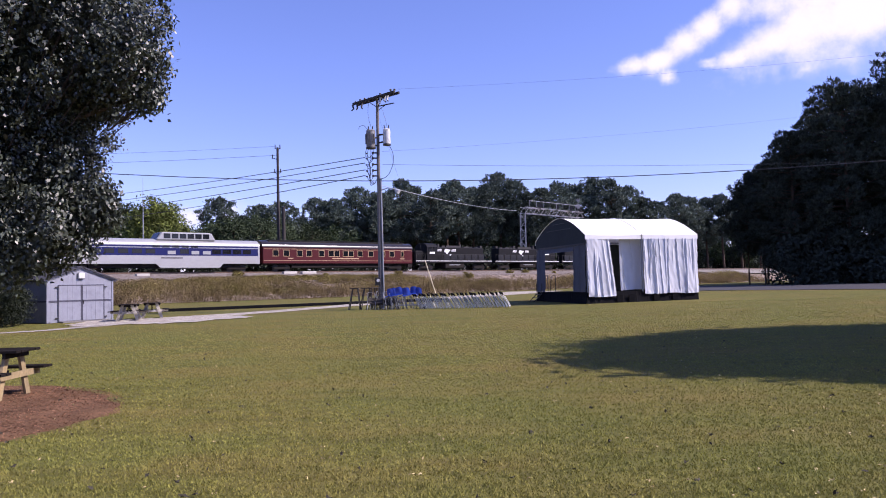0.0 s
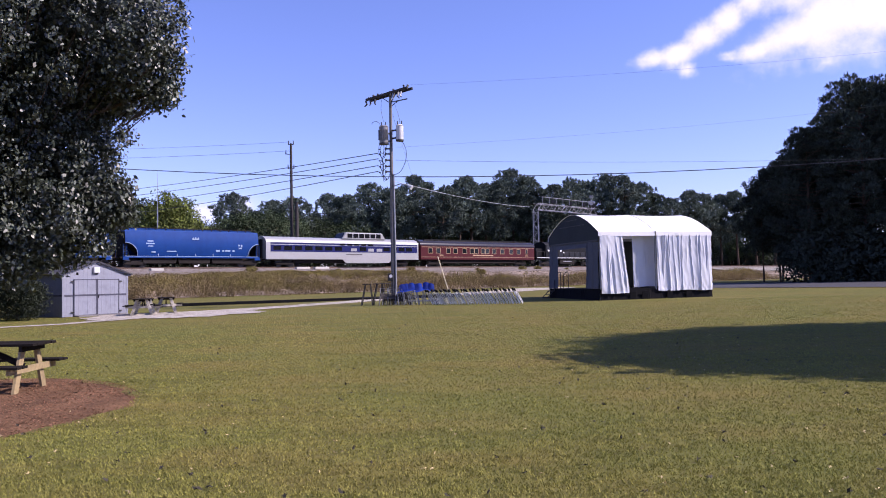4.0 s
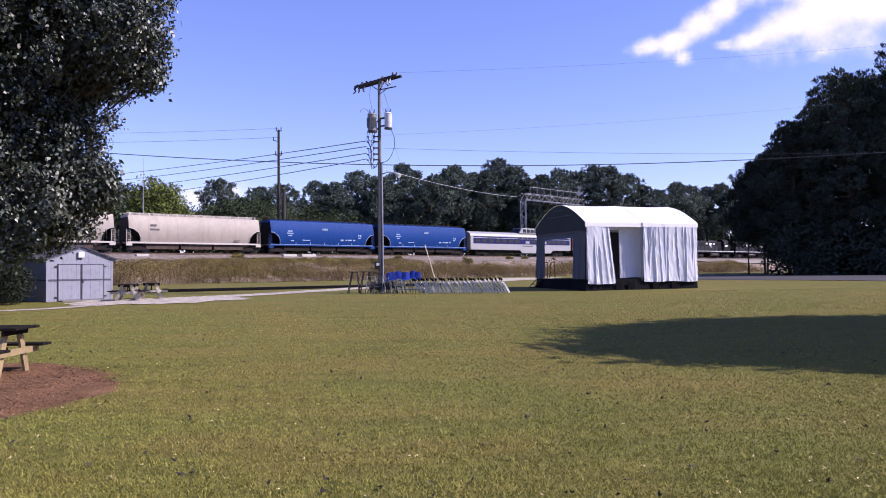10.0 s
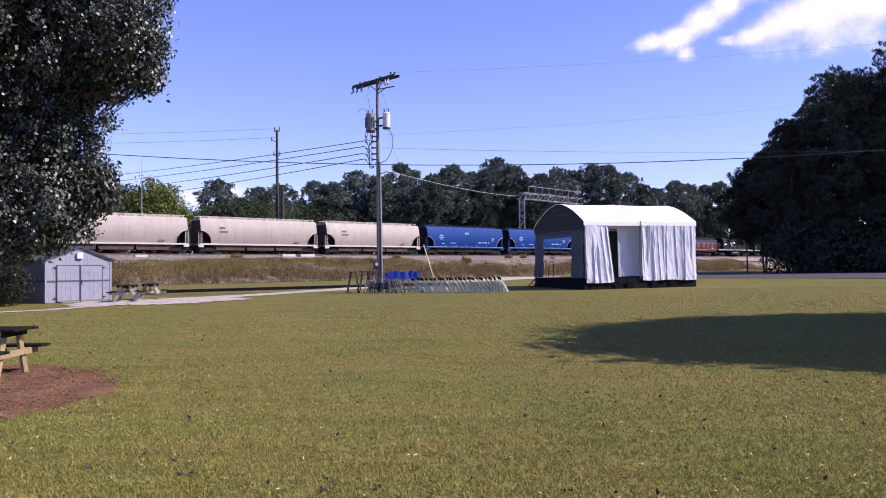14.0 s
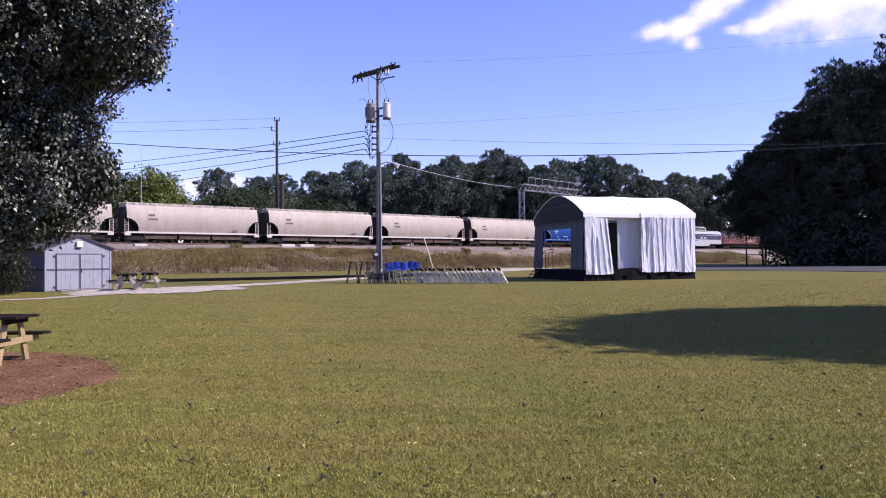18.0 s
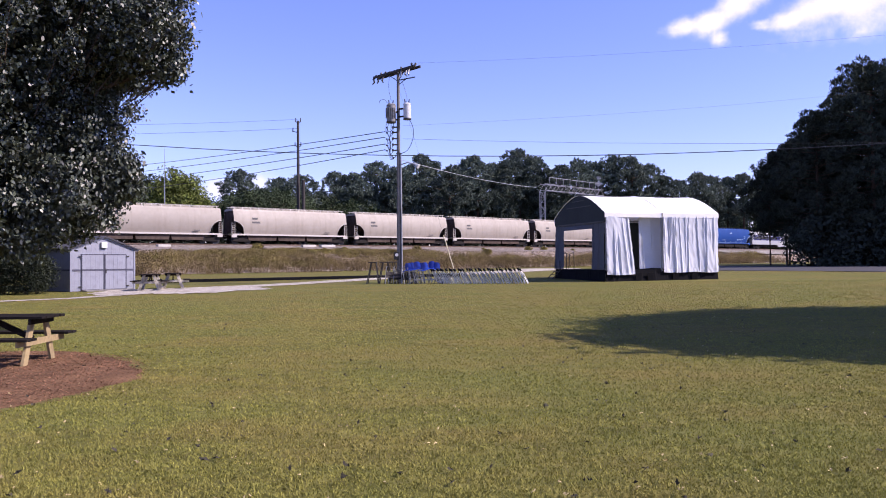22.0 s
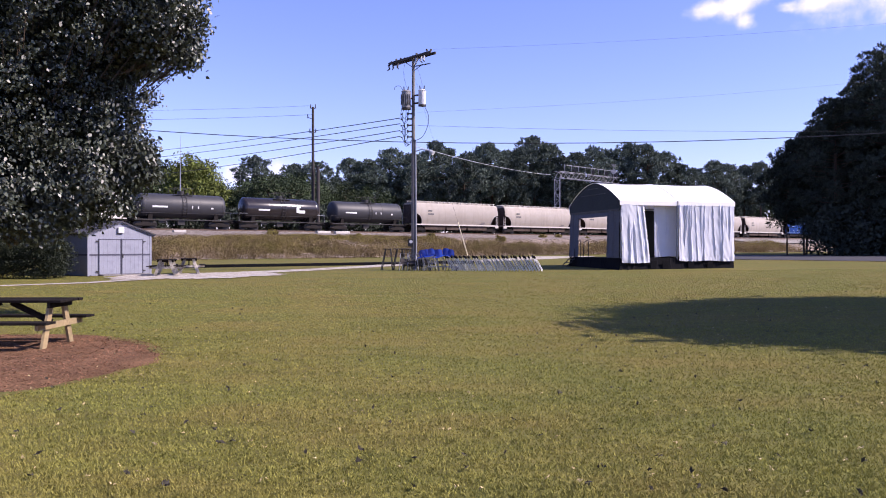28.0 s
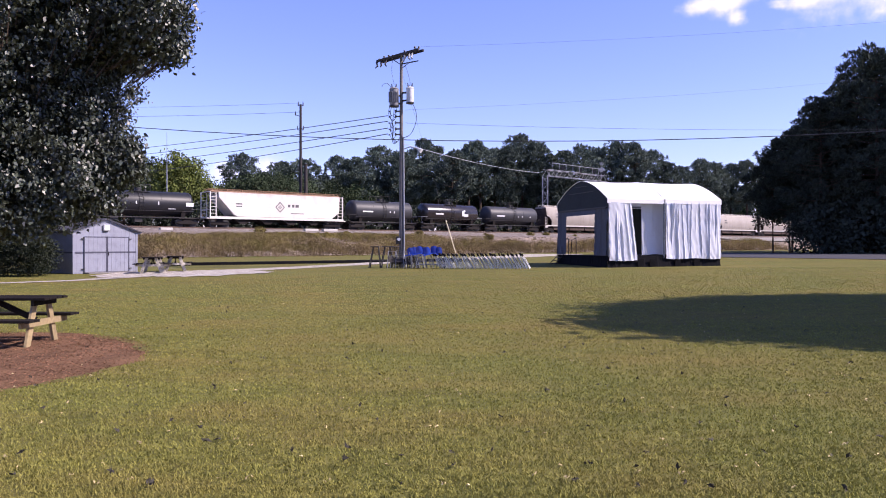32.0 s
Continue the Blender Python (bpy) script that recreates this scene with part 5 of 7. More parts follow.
def build_pole():
    p = thing("utility_pole", Matrix.Translation(POLE), "tall grey weathered utility pole with crossarm and two transformers", "utility pole")
    o = POLE
    part("shaft", MB().tube((0, 0, -0.2), (0, 0, 11.55), 0.125, 0.078, 14), M_POLEWOOD, p, smooth=True)
    d = (ARM_B - ARM_A).normalized()
    side = Vector((-d.y, d.x, 0))
    for s in (-1, 1):
        off = side * (0.16 * s)
        part("crossarm", MB().beam(ARM_A - o + off, ARM_B - o + off, 0.10, 0.13), M_DARKWOOD, p, "dark timber crossarm", bevel=0.008)
    mb = MB()
    for f in (0.3, 0.7):
        q = ARM_A.lerp(ARM_B, f) - o
        mb.beam(q, (0, 0, 10.9), 0.035)
    part("arm_brace", mb, M_STEEL, p)
    for f, h in ((0.01, 0.10), (0.13, 0.16), (0.24, 0.14), (0.34, 0.09), (0.62, 0.15), (0.86, 0.2), (0.95, 0.14)):
        q = ARM_A.lerp(ARM_B, f) - o
        mb = MB().tube(q + Vector((0, 0, 0.05)), q + Vector((0, 0, 0.05 + h)), 0.025, n=8)
        for k in range(2):
            mb.tube(q + Vector((0, 0, h - 0.02 + 0.05 * k)), q + Vector((0, 0, h + 0.02 + 0.05 * k)), 0.065, 0.045, 10)
        part("insulator", mb, M_PORCELAIN, p)
    for f, dx in ((0.0, -0.12), (0.08, -0.05), (0.16, 0.05), (0.62, 0.0), (0.70, 0.1), (0.78, 0.05)):
        q = ARM_A.lerp(ARM_B, f) - o + Vector((0, -0.12, 0))
        mb = MB().path([q + Vector((0, 0, 0.06)), q + Vector((dx, -0.1, -0.12)), q + Vector((dx * 0.4, -0.16, -0.30)), q + Vector((dx * 1.5, -0.18, -0.42))], [0.045, 0.06, 0.05, 0.03], 7)
        part("cutout", mb, M_PORCELAIN if f < 0.5 else M_GALV, p, "hanging fuse cutout")
    part("bracket", MB().beam((0, 0, 10.95), (0.95, -0.5, 11.0), 0.05).beam((0, 0, 10.7), (0.45, -0.24, 10.97), 0.03), M_STEEL, p)
    for x, y, r, z, tall, mtl, label in ((-0.36, -0.30, 0.25, 8.62, 0.92, M_OLDTANK, "old grey round transformer with stained sides"), (0.50, -0.30, 0.20, 8.78, 0.80, M_TRANSFORMER, "pale round transformer")):
        body = part("transformer", MB().tube((x, y, z), (x, y, z + tall), r, n=20), mtl, p, label, smooth=True)
        part("lid", MB().tube((x, y, z + tall), (x, y, z + tall + 0.07), r + 0.015, r * 0.75, 20), mtl, body)
        for dx in (-0.1, 0.09):
            part("bushing", MB().tube((x + dx, y, z + tall + 0.05), (x + dx * 1.3, y, z + tall + 0.28), 0.04, 0.025, 8), M_PORCELAIN, body)
        part("base_ring", MB().tube((x, y, z - 0.03), (x, y, z + 0.05), r + 0.012, n=20), M_STEEL, body)
        if r > 0.22:
            for k in range(7):
                a = k * 0.36 + 3.4
                part("cooling_fin", MB().box((x + (r + 0.03) * math.cos(a), y + (r + 0.03) * math.sin(a), z + 0.48), (0.035, 0.05, 0.55)), mtl, body)
        for up in (0.6, 0.18):
            part("hanger", MB().beam((x, y, z + up), (0, 0, z + up), 0.08), M_STEEL, p)
    rng = random.Random(4)

    def lead(pts, r):
        """A soft curve through the points."""
        c = [Vector(q) for q in pts]
        c = [c[0]] + c + [c[-1]]
        out = []
        for i in range(1, len(c) - 2):
            for k in range(6):
                f = k / 6
                out.append(0.5 * (2 * c[i] + (c[i + 1] - c[i - 1]) * f + (2 * c[i - 1] - 5 * c[i] + 4 * c[i + 1] - c[i + 2]) * f * f + (3 * c[i] - c[i - 1] - 3 * c[i + 1] + c[i + 2]) * f ** 3))
        part("lead", MB().path(out + [c[-1]], r, 5), M_WIRE, p, "looping black service lead")
    lead([(0.6, -0.35, 8.8), (0.82, -0.3, 8.3), (0.78, -0.2, 7.7), (0.5, -0.1, 7.15), (0.1, -0.1, 6.95)], 0.016)
    lead([(0.2, -0.15, 10.9), (0.38, -0.2, 10.4), (0.5, -0.3, 9.9), (0.46, -0.3, 9.7)], 0.009)
    lead([(-0.45, 0.2, 11.4), (-0.5, -0.2, 10.6), (-0.38, -0.3, 9.9), (-0.34, -0.3, 9.8)], 0.009)
    lead([(-0.5, -0.3, 9.6), (-0.72, -0.3, 9.85), (-0.95, -0.3, 9.80), (-1.0, -0.3, 9.66)], 0.012)
    for k, z in enumerate((8.40, 8.12, 7.78, 7.45, 7.15)):
        part("rack", MB().tube((-0.30, -0.06, z), (-0.06, -0.05, z), 0.035, 0.045, 8).tube((-0.30, -0.06, z - 0.07), (-0.30, -0.06, z + 0.07), 0.05, n=8), M_PORCELAIN, p)
        part("spool", MB().tube((-0.68, -0.06, z - 0.02), (-0.58, -0.06, z - 0.02), 0.045, 0.03, 8), M_PORCELAIN, p)
        lead([(-0.62, -0.06, z - 0.02), (-0.48 - rng.uniform(0, 0.1), -0.1, z - 0.25), (-0.34, -0.08, z - 0.15), (-0.3, -0.06, z)], 0.014)
    for k in range(4):
        x0 = -0.60 + 0.12 * k
        lead([(x0, -0.32, 8.62), (x0 - rng.uniform(0.0, 0.12), -0.25, 8.2), (-0.60 + rng.uniform(0, 0.2), -0.15, 7.6), (-0.45, -0.12, 6.7 + 0.1 * k), (-0.2, -0.1, 6.75), (-0.1, -0.08, 7.0)], 0.014)
    part("conduit", MB().tube((0.17, -0.1, 0), (0.12, -0.06, 7.0), 0.045, n=8), M_GALV, p, "grey riser conduit", smooth=True)
    part("meter_box", MB().box((-0.12, -0.24, 1.45), (0.3, 0.18, 0.42)), M_STEEL, p, "dark meter box", bevel=0.02)
    part("meter", MB().tube((-0.1, -0.36, 1.5), (-0.1, -0.32, 1.5), 0.09, n=14), M_ALU, p)
    lamp = part("lamp_arm", MB().path([(0.1, -0.1, 6.35), (0.5, -0.3, 6.45), (0.95, -0.5, 6.3)], 0.03, 6), M_GALV, p)
    part("lamp_head", MB().tube((0.92, -0.48, 6.33), (1.12, -0.58, 6.2), 0.06, 0.13, 12), M_TRANSFORMER, lamp, "small pale lamp head", smooth=True)
    # guy wire and its pale guard
    g = thing("guy_wire", Matrix(), "steel guy wire with a pale yellow plastic guard", "guy wire")
    top, anchor = POLE + Vector((0.1, 0, 10.3)), on_ground(-0.50, 42.2)
    part("wire", MB().tube(anchor, top, 0.004, n=5), M_WIRE, g)
    e = anchor.lerp(top, 0.245)
    part("guard", MB().tube(anchor, e, 0.026, n=8), mat("guy_guard_plastic", (0.66, 0.58, 0.40), 0.5, vary=0.05), g, smooth=True)


build_pole()


def wire(name, a, b, sag, r, material, label, category="wire", group="overhead wires"):
    a, b = Vector(a), Vector(b)
    pts = []
    n = 24
    for i in range(n + 1):
        f = i / n
        p = a.lerp(b, f)
        p.z -= 4 * sag * f * (1 - f)
        pts.append(p)
    single(name, MB().path(pts, r, 5), material, label, category, group, smooth=True)


def build_wires():
    for k, (z, x1, y1, z1) in enumerate(((8.62, -84, 140, 18.6), (8.32, -84, 140, 17.3), (7.95, -84, 140, 15.6), (7.64, -72, 132, 13.8))):
        wire("service_wire", (-4.36, 41.95, z), (x1, y1, z1), 0.9, 0.022, M_WIRE, "black low-voltage wire from the utility pole")
    wire("span_wire", (-62.0, 71.5, 15.98), (70.0, 62, 13.86), 4.4, 0.035, M_WIRE, "thick black overhead cable")
    wire("line_wire", (-90, 112, 21.0), (-24.3, 112, 20.9), 0.6, 0.020, M_WIRE, "thin far power line wire")
    wire("line_wire", (-90, 112, 22.4), (-24.3, 112, 22.2), 0.6, 0.016, M_WIRE, "thin far power line wire")
    wire("line_wire", (-2.5, 40.7, 12.0), (40.0, 47.6, 16.4), 0.45, 0.004, M_WIRE, "thin wire from the crossarm")
    wire("line_wire", (-3.4, 41.8, 8.9), (36.0, 65.6, 15.7), 0.3, 0.0045, M_WIRE, "thin wire from the utility pole")
    wire("line_wire", (-3.4, 41.8, 8.2), (60.0, 40.0, 8.9), 0.9, 0.007, M_WIRE, "thin overhead wire from the utility pole")
    wire("drop_cable", (-3.55, 41.9, 7.1), (6.7, 75, 8.6), 0.25, 0.017, M_WIRELIGHT, "pale twisted service drop cable")


build_wires()


def build_far_posts():
    p = thing("transmission_pole", Matrix.Translation(on_ground(-24.3, 112)), "tall slim dark transmission pole behind the railway", "utility pole")
    part("shaft", MB().tube((0, 0, 0), (0, 0, 18.8), 0.26, 0.17, 10), M_DARKWOOD, p, smooth=True)
    for dx, z in ((-0.75, 17.3), (0.35, 18.7), (-0.35, 18.7), (0.4, 15.2), (-0.45, 15.2), (-0.4, 9.5), (-0.4, 7.8)):
        part("insulator", MB().beam((0, 0, z - 0.25), (dx, 0, z), 0.09).tube((dx, 0, z - 0.1), (dx, 0, z + 0.5), 0.09, 0.06, 8), M_PORCELAIN, p)
    q = thing("stub_post", Matrix.Translation(on_ground(-23.45, 111.5)), "short dark timber post behind the railway", "post")
    part("shaft", MB().tube((0, 0, 0), (0, 0, 10.1), 0.28, 0.24, 10), M_DARKWOOD, q)
    part("cap", MB().box((0, 0, 10.1), (0.6, 0.3, 0.12)), M_DARKWOOD, q)
    a = thing("radio_mast", Matrix.Translation(on_ground(-42.3, 108)), "slim pale radio mast behind the railway", "mast")
    part("lower_tube", MB().tube((0, 0, 0), (0, 0, 9.5), 0.10, 0.08, 8), M_GALV, a)
    part("upper_tube", MB().tube((0, 0, 9.5), (0, 0, 14.3), 0.05, 0.02, 6), M_GALV, a)


build_far_posts()


def lattice(mb, a, b, w, n, r):
    """A square lattice girder from a to b."""
    a, b = Vector(a), Vector(b)
    q = (b - a).to_track_quat("X", "Z").to_matrix()
    L = (b - a).length
    for i in (-1, 1):
        for j in (-1, 1):
            o = q @ Vector((0, i * w / 2, j * w / 2))
            mb.beam(a + o, b + o, r)
    for k in range(n):
        x0, x1 = L * k / n, L * (k + 1) / n
        for i in (-1, 1):
            s = 1 if k % 2 else -1
            mb.beam(a + q @ Vector((x0, i * w / 2, s * w / 2)), a + q @ Vector((x1, i * w / 2, -s * w / 2)), r * 0.7)
            mb.beam(a + q @ Vector((x0, s * w / 2, i * w / 2)), a + q @ Vector((x1, -s * w / 2, i * w / 2)), r * 0.7)
    return mb


def build_signal_bridge():
    g = thing("signal_bridge", Matrix(), "grey steel lattice signal bridge across the railway", "signal bridge")
    base = on_ground(14.6, 150)
    part("column", lattice(MB(), base, base + Vector((0, 0, 11.6)), 1.0, 9, 0.09), M_GIRDER, g, "lattice column")
    base2 = on_ground(28.4, 165)
    part("column", lattice(MB(), base2, base2 + Vector((0, 0, 11.6)), 1.0, 9, 0.09), M_GIRDER, g, "lattice column")
    part("girder", lattice(MB(), (14.6, 150, 15.6), (28.4, 165, 15.6), 1.2, 16, 0.075), M_GIRDER, g, "lattice girder with walkway")
    mb = MB()
    for k in range(9):
        p = Vector((16, 150.6, 16.4)).lerp(Vector((28.4, 164.4, 16.4)), k / 8)
        mb.beam(p, p + Vector((0, 0, 1.2)), 0.09)
    mb.beam((16, 150.6, 17.5), (28.4, 164.4, 17.5), 0.08)
    part("walkway_rail", mb, M_GIRDER, g)
    for f in (0.25, 0.55, 0.8, 0.97):
        p = Vector((15, 149.4, 16.8)).lerp(Vector((28.4, 164, 16.8)), f)
        h = part("signal_head", MB().tube(p + Vector((0, 0.1, 0)), p + Vector((0, 0.2, 0)), 0.42, n=16).box(p + Vector((0, 0.4, -0.2)), (0.4, 0.4, 1.0)), M_STEEL, g, "dark round signal backboard")
    part("signal_mast", MB().tube((27.6, 164.0, 15.6), (27.6, 164.0, 19.2), 0.10, n=6).tube((27.6, 163.8, 18.6), (27.6, 163.6, 18.6), 0.5, n=14).tube((27.6, 163.8, 17.4), (27.6, 163.6, 17.4), 0.5, n=14), M_GIRDER, g, "grey mast with two round signals")
    mb = MB()
    for k in range(10):
        q = Vector((14.6, 149.3, 14.0 - k * 0.9 + 0.4))
        mb.beam(q + Vector((-0.3, 0, 0)), q + Vector((0.3, 0, 0)), 0.06)
    for e in (-0.3, 0.3):
        mb.beam((14.6 + e, 149.3, 6.0), (14.6 + e, 149.3, 14.6), 0.06)
    part("ladder", mb, M_GALV, g)


build_signal_bridge()


# ---------------------------------------------------------------- stacked chairs and frames by the pole
def build_stack():
    z0 = lambda x, y: on_ground(x, y)
    # tall dark metal stools / tables
    for k, (x, y, s) in enumerate(((-4.95, 41.0, 1), (-4.35, 41.1, 1), (-3.95, 41.2, -1))):
        c = thing("bar_stool", Matrix.Translation(z0(x, y)) @ pose(0, 0, 0, 0, 0, 15 * k), "tall dark metal bar stool standing on the lawn", "stool", "stools by the pole")
        part("seat", MB().box((0, 0, 1.12), (0.46, 0.46, 0.05)), M_DARKWOOD, c, bevel=0.01)
        for i in (-1, 1):
            for j in (-1, 1):
                part("leg", MB().tube((i * 0.3, j * 0.28, 0), (i * 0.13 + s * 0.05, j * 0.13, 1.1), 0.026, n=6), M_STEEL, c)
        mb = MB()
        mb.path([(0.22, 0.21, 0.4), (0.22, -0.21, 0.4), (-0.22, -0.21, 0.4), (-0.22, 0.21, 0.4), (0.22, 0.21, 0.4)], 0.016, 5)
        part("footrest", mb, M_STEEL, c)
    # a heap of folded tube frames
    rng = random.Random(5)
    for k in range(11):
        x, y = -4.05 + 0.14 * k, 40.45 + 0.14 * (k % 3)
        c = thing("folded_chair", Matrix.Translation(z0(x, y)) @ pose(0, 0, 0, 0, rng.uniform(-12, 12), rng.uniform(-30, 30)), "grey folded metal chair frame in a heap", "folding chair", "folded chairs in a heap")
        h = rng.uniform(0.65, 0.95)
        part("frame", MB().path([(-0.2, 0, 0), (-0.16, 0.14, h), (0.2, 0.14, h), (0.24, 0, 0)], 0.018, 5), M_GALV, c)
        part("leg", MB().path([(-0.2, 0.3, 0), (-0.16, 0, h * 0.7), (0.2, 0, h * 0.7), (0.24, 0.3, 0)], 0.018, 5), M_STEEL, c)
        part("seat", MB().box((0.02, 0.12, h * 0.52), (0.38, 0.32, 0.03), Euler((rng.uniform(0.2, 1.1), 0, 0)).to_matrix()), M_DARKWOOD, c)
    # blue shell chairs stacked on carts
    for k in range(7):
        x, y = -2.88 + 0.225 * k, 40.35 + 0.10 * (k % 2)
        c = thing("stacking_chair", Matrix.Translation(z0(x, y) + Vector((0, 0, 0.03 * (k % 3)))) @ pose(0, 0, 0, rng.uniform(-3, 3), rng.uniform(-14, -2), -16 + rng.uniform(-14, 14)), "blue plastic shell chair with grey tube legs", "chair", "blue stacking chairs")
        rows = []
        for i in range(9):
            f = i / 8
            sx = -0.17 + 0.34 * f
            top = 1.10 - 0.07 * abs(2 * f - 1) ** 3
            rows.append([(sx, -0.02 + 0.05 * math.cos(6.28 * f), top), (sx * 1.06, 0.04 - 0.05 * math.sin(3.14 * f), 0.93), (sx * 1.04, 0.05 - 0.05 * math.sin(3.14 * f), 0.78), (sx, -0.02, 0.70), (sx, -0.30, 0.72), (sx, -0.36, 0.68)])
        part("shell", MB().grid(rows).grid([[(p[0], p[1] + 0.012, p[2] - 0.012) for p in r] for r in rows]), M_BLUEPLASTIC, c, smooth=True)
        for q in (-1, 1):
            part("leg", MB().path([(q * 0.19, -0.40, 0), (q * 0.17, -0.33, 0.66), (q * 0.17, 0.0, 0.66), (q * 0.21, 0.12, 0)], 0.016, 5), M_GALV, c)
    cart = thing("chair_cart", Matrix.Translation(z0(-1.95, 40.35)), "grey metal cart under the stacked blue chairs", "cart")
    part("bed", MB().box((0, 0, 0.2), (1.6, 0.6, 0.05)), M_GALV, cart)
    for i in (-0.7, 0.7):
        for j in (-0.25, 0.25):
            part("wheel", MB().tube((i, j - 0.02, 0.08), (i, j + 0.02, 0.08), 0.08, n=12), M_STEEL, cart)
    # a row of folded chairs leaning one on another
    n = 31
    proto = None
    for k in range(n):
        f = k / (n - 1)
        x, y = -1.45 + 4.5 * f, 40.15 - 1.0 * f
        m = Matrix.Translation(z0(x, y)) @ pose(0, 0, 0, 0, -27 - 3 * math.sin(k * 1.9), -4 + 4 * math.sin(k * 2.3))
        if proto is None:
            proto = thing("leaning_chair", m, "folded pale metal chair leaning in a long row", "folding chair", "row of folded chairs")
            mb = MB()
            for yy in (-0.22, 0.22):
                mb.path([(0.0, yy, 0.0), (0.0, yy, 0.78)], 0.017, 6)
            mb.path([(0, -0.22, 0.33), (0, 0.22, 0.33)], 0.012, 5)
            part("frame", mb, M_ALU, proto, "pale tube frame")
            part("top_rail", MB().box((0.0, 0, 0.79), (0.07, 0.48, 0.15)), M_BLACK, proto, "black top rail", bevel=0.01)
            part("seat", MB().box((0.03, 0, 0.46), (0.02, 0.36, 0.24)), M_BLACK, proto)
            for yy in (-0.19, 0.19):
                part("leg", MB().path([(0.05, yy, 0.02), (0.05, yy, 0.6)], 0.014, 5), M_ALU, proto)
        else:
            copy_thing(proto, m)


build_stack()


def build_path_strip():
    """Low black strip behind the path, added for a dark line there."""
    e = thing("path_edging", Matrix(), "low black strip laid along a dark line behind the path", "edging", "", "structure")
    pts = [(-21.5, 43.8), (-18.8, 44.9), (-16.1, 45.9), (-13.0, 47.1), (-9.8, 48.4), (-6.6, 49.7), (-3.6, 51.0), (-0.5, 52.6)]
    for (ax, ay), (bx, by) in zip(pts, pts[1:]):
        a, b = on_ground(ax, ay, 0.07), on_ground(bx, by, 0.07)
        # one black bar for each length of the dark line
        part("timber", MB().beam(a, a.lerp(b, 0.9985), 0.24, 0.22), M_BLACK, e, bevel=0.02)


build_path_strip()


def build_trackside():
    """Concrete pieces lying on the ballast beside the track."""
    for s, v, lx, h, label in ((-1.0, 2.7, 1.5, 0.30, "square pale concrete box beside the track"), (18.7, 2.0, 2.1, 0.34, "long pale concrete slab on the ballast"),
                               (21.6, 2.0, 2.3, 0.36, "long pale concrete slab on the ballast"), (98.0, 3.0, 2.5, 0.4, "pale concrete block beside the track")):
        x, y = on_track(s, v)
        z = 3.40 if v > 2.5 else 3.50
        b = thing("concrete_block", Matrix.Translation((x, y, z)) @ pose(0, 0, 0, 0, 0, TRACK_TURN + 4), label, "concrete block", "concrete pieces by the track")
        part("slab", MB().box((0, 0, h / 2), (lx, 0.6, h)), M_CONCRETE, b, bevel=0.03)
        part("lifting_eye", MB().path([(-0.1, 0, h - 0.02), (-0.1, 0, h + 0.08), (0.1, 0, h + 0.08), (0.1, 0, h - 0.02)], 0.015, 5), M_STEEL, b)


build_trackside()


# ---------------------------------------------------------------- plants
def leaf_cards(rs, centres, count, spread, size, flat=0.6, squash=0.6, wide=0.42, corners=4, out=None):
    """count small leaf shapes (four corners) round each centre; arrays in and out."""
    n = len(centres) * count
    c = np.repeat(centres, count, axis=0) + rs.normal(0, 1, (n, 3)) * np.array([spread, spread, spread * squash])
    nrm = rs.normal(0, 1, (n, 3)) + np.array([0, 0, flat])
    if out is not None:
        nrm += np.repeat(out, count, axis=0)
    nrm /= np.linalg.norm(nrm, axis=1)[:, None]
    t = np.cross(nrm, rs.normal(0, 1, (n, 3)))
    t /= np.linalg.norm(t, axis=1)[:, None]
    b = np.cross(nrm, t)
    s = size * rs.uniform(0.6, 1.3, (n, 1))
    if corners == 3:
        return np.stack([c - t * s * 0.9 - b * s * 0.3, c + t * s, c - t * s * 0.5 + b * s * 0.45 + nrm * s * 0.15], 1)
    return np.stack([c - t * s, c + b * s * wide - t * s * 0.1 + nrm * s * 0.1, c + t * s, c - b * s * wide - t * s * 0.1 + nrm * s * 0.1], 1)


def tree_thing(name, label, category, trunk, crown_verts, leaf_mat, group=""):
    t = thing(name, Matrix(), label, category, group)
    part("trunk", trunk, M_BARK, t, smooth=True)
    ob = new("crown", cloud_mesh("crown", crown_verts, crown_verts.shape[1], leaf_mat))
    ob.parent = t
    return t


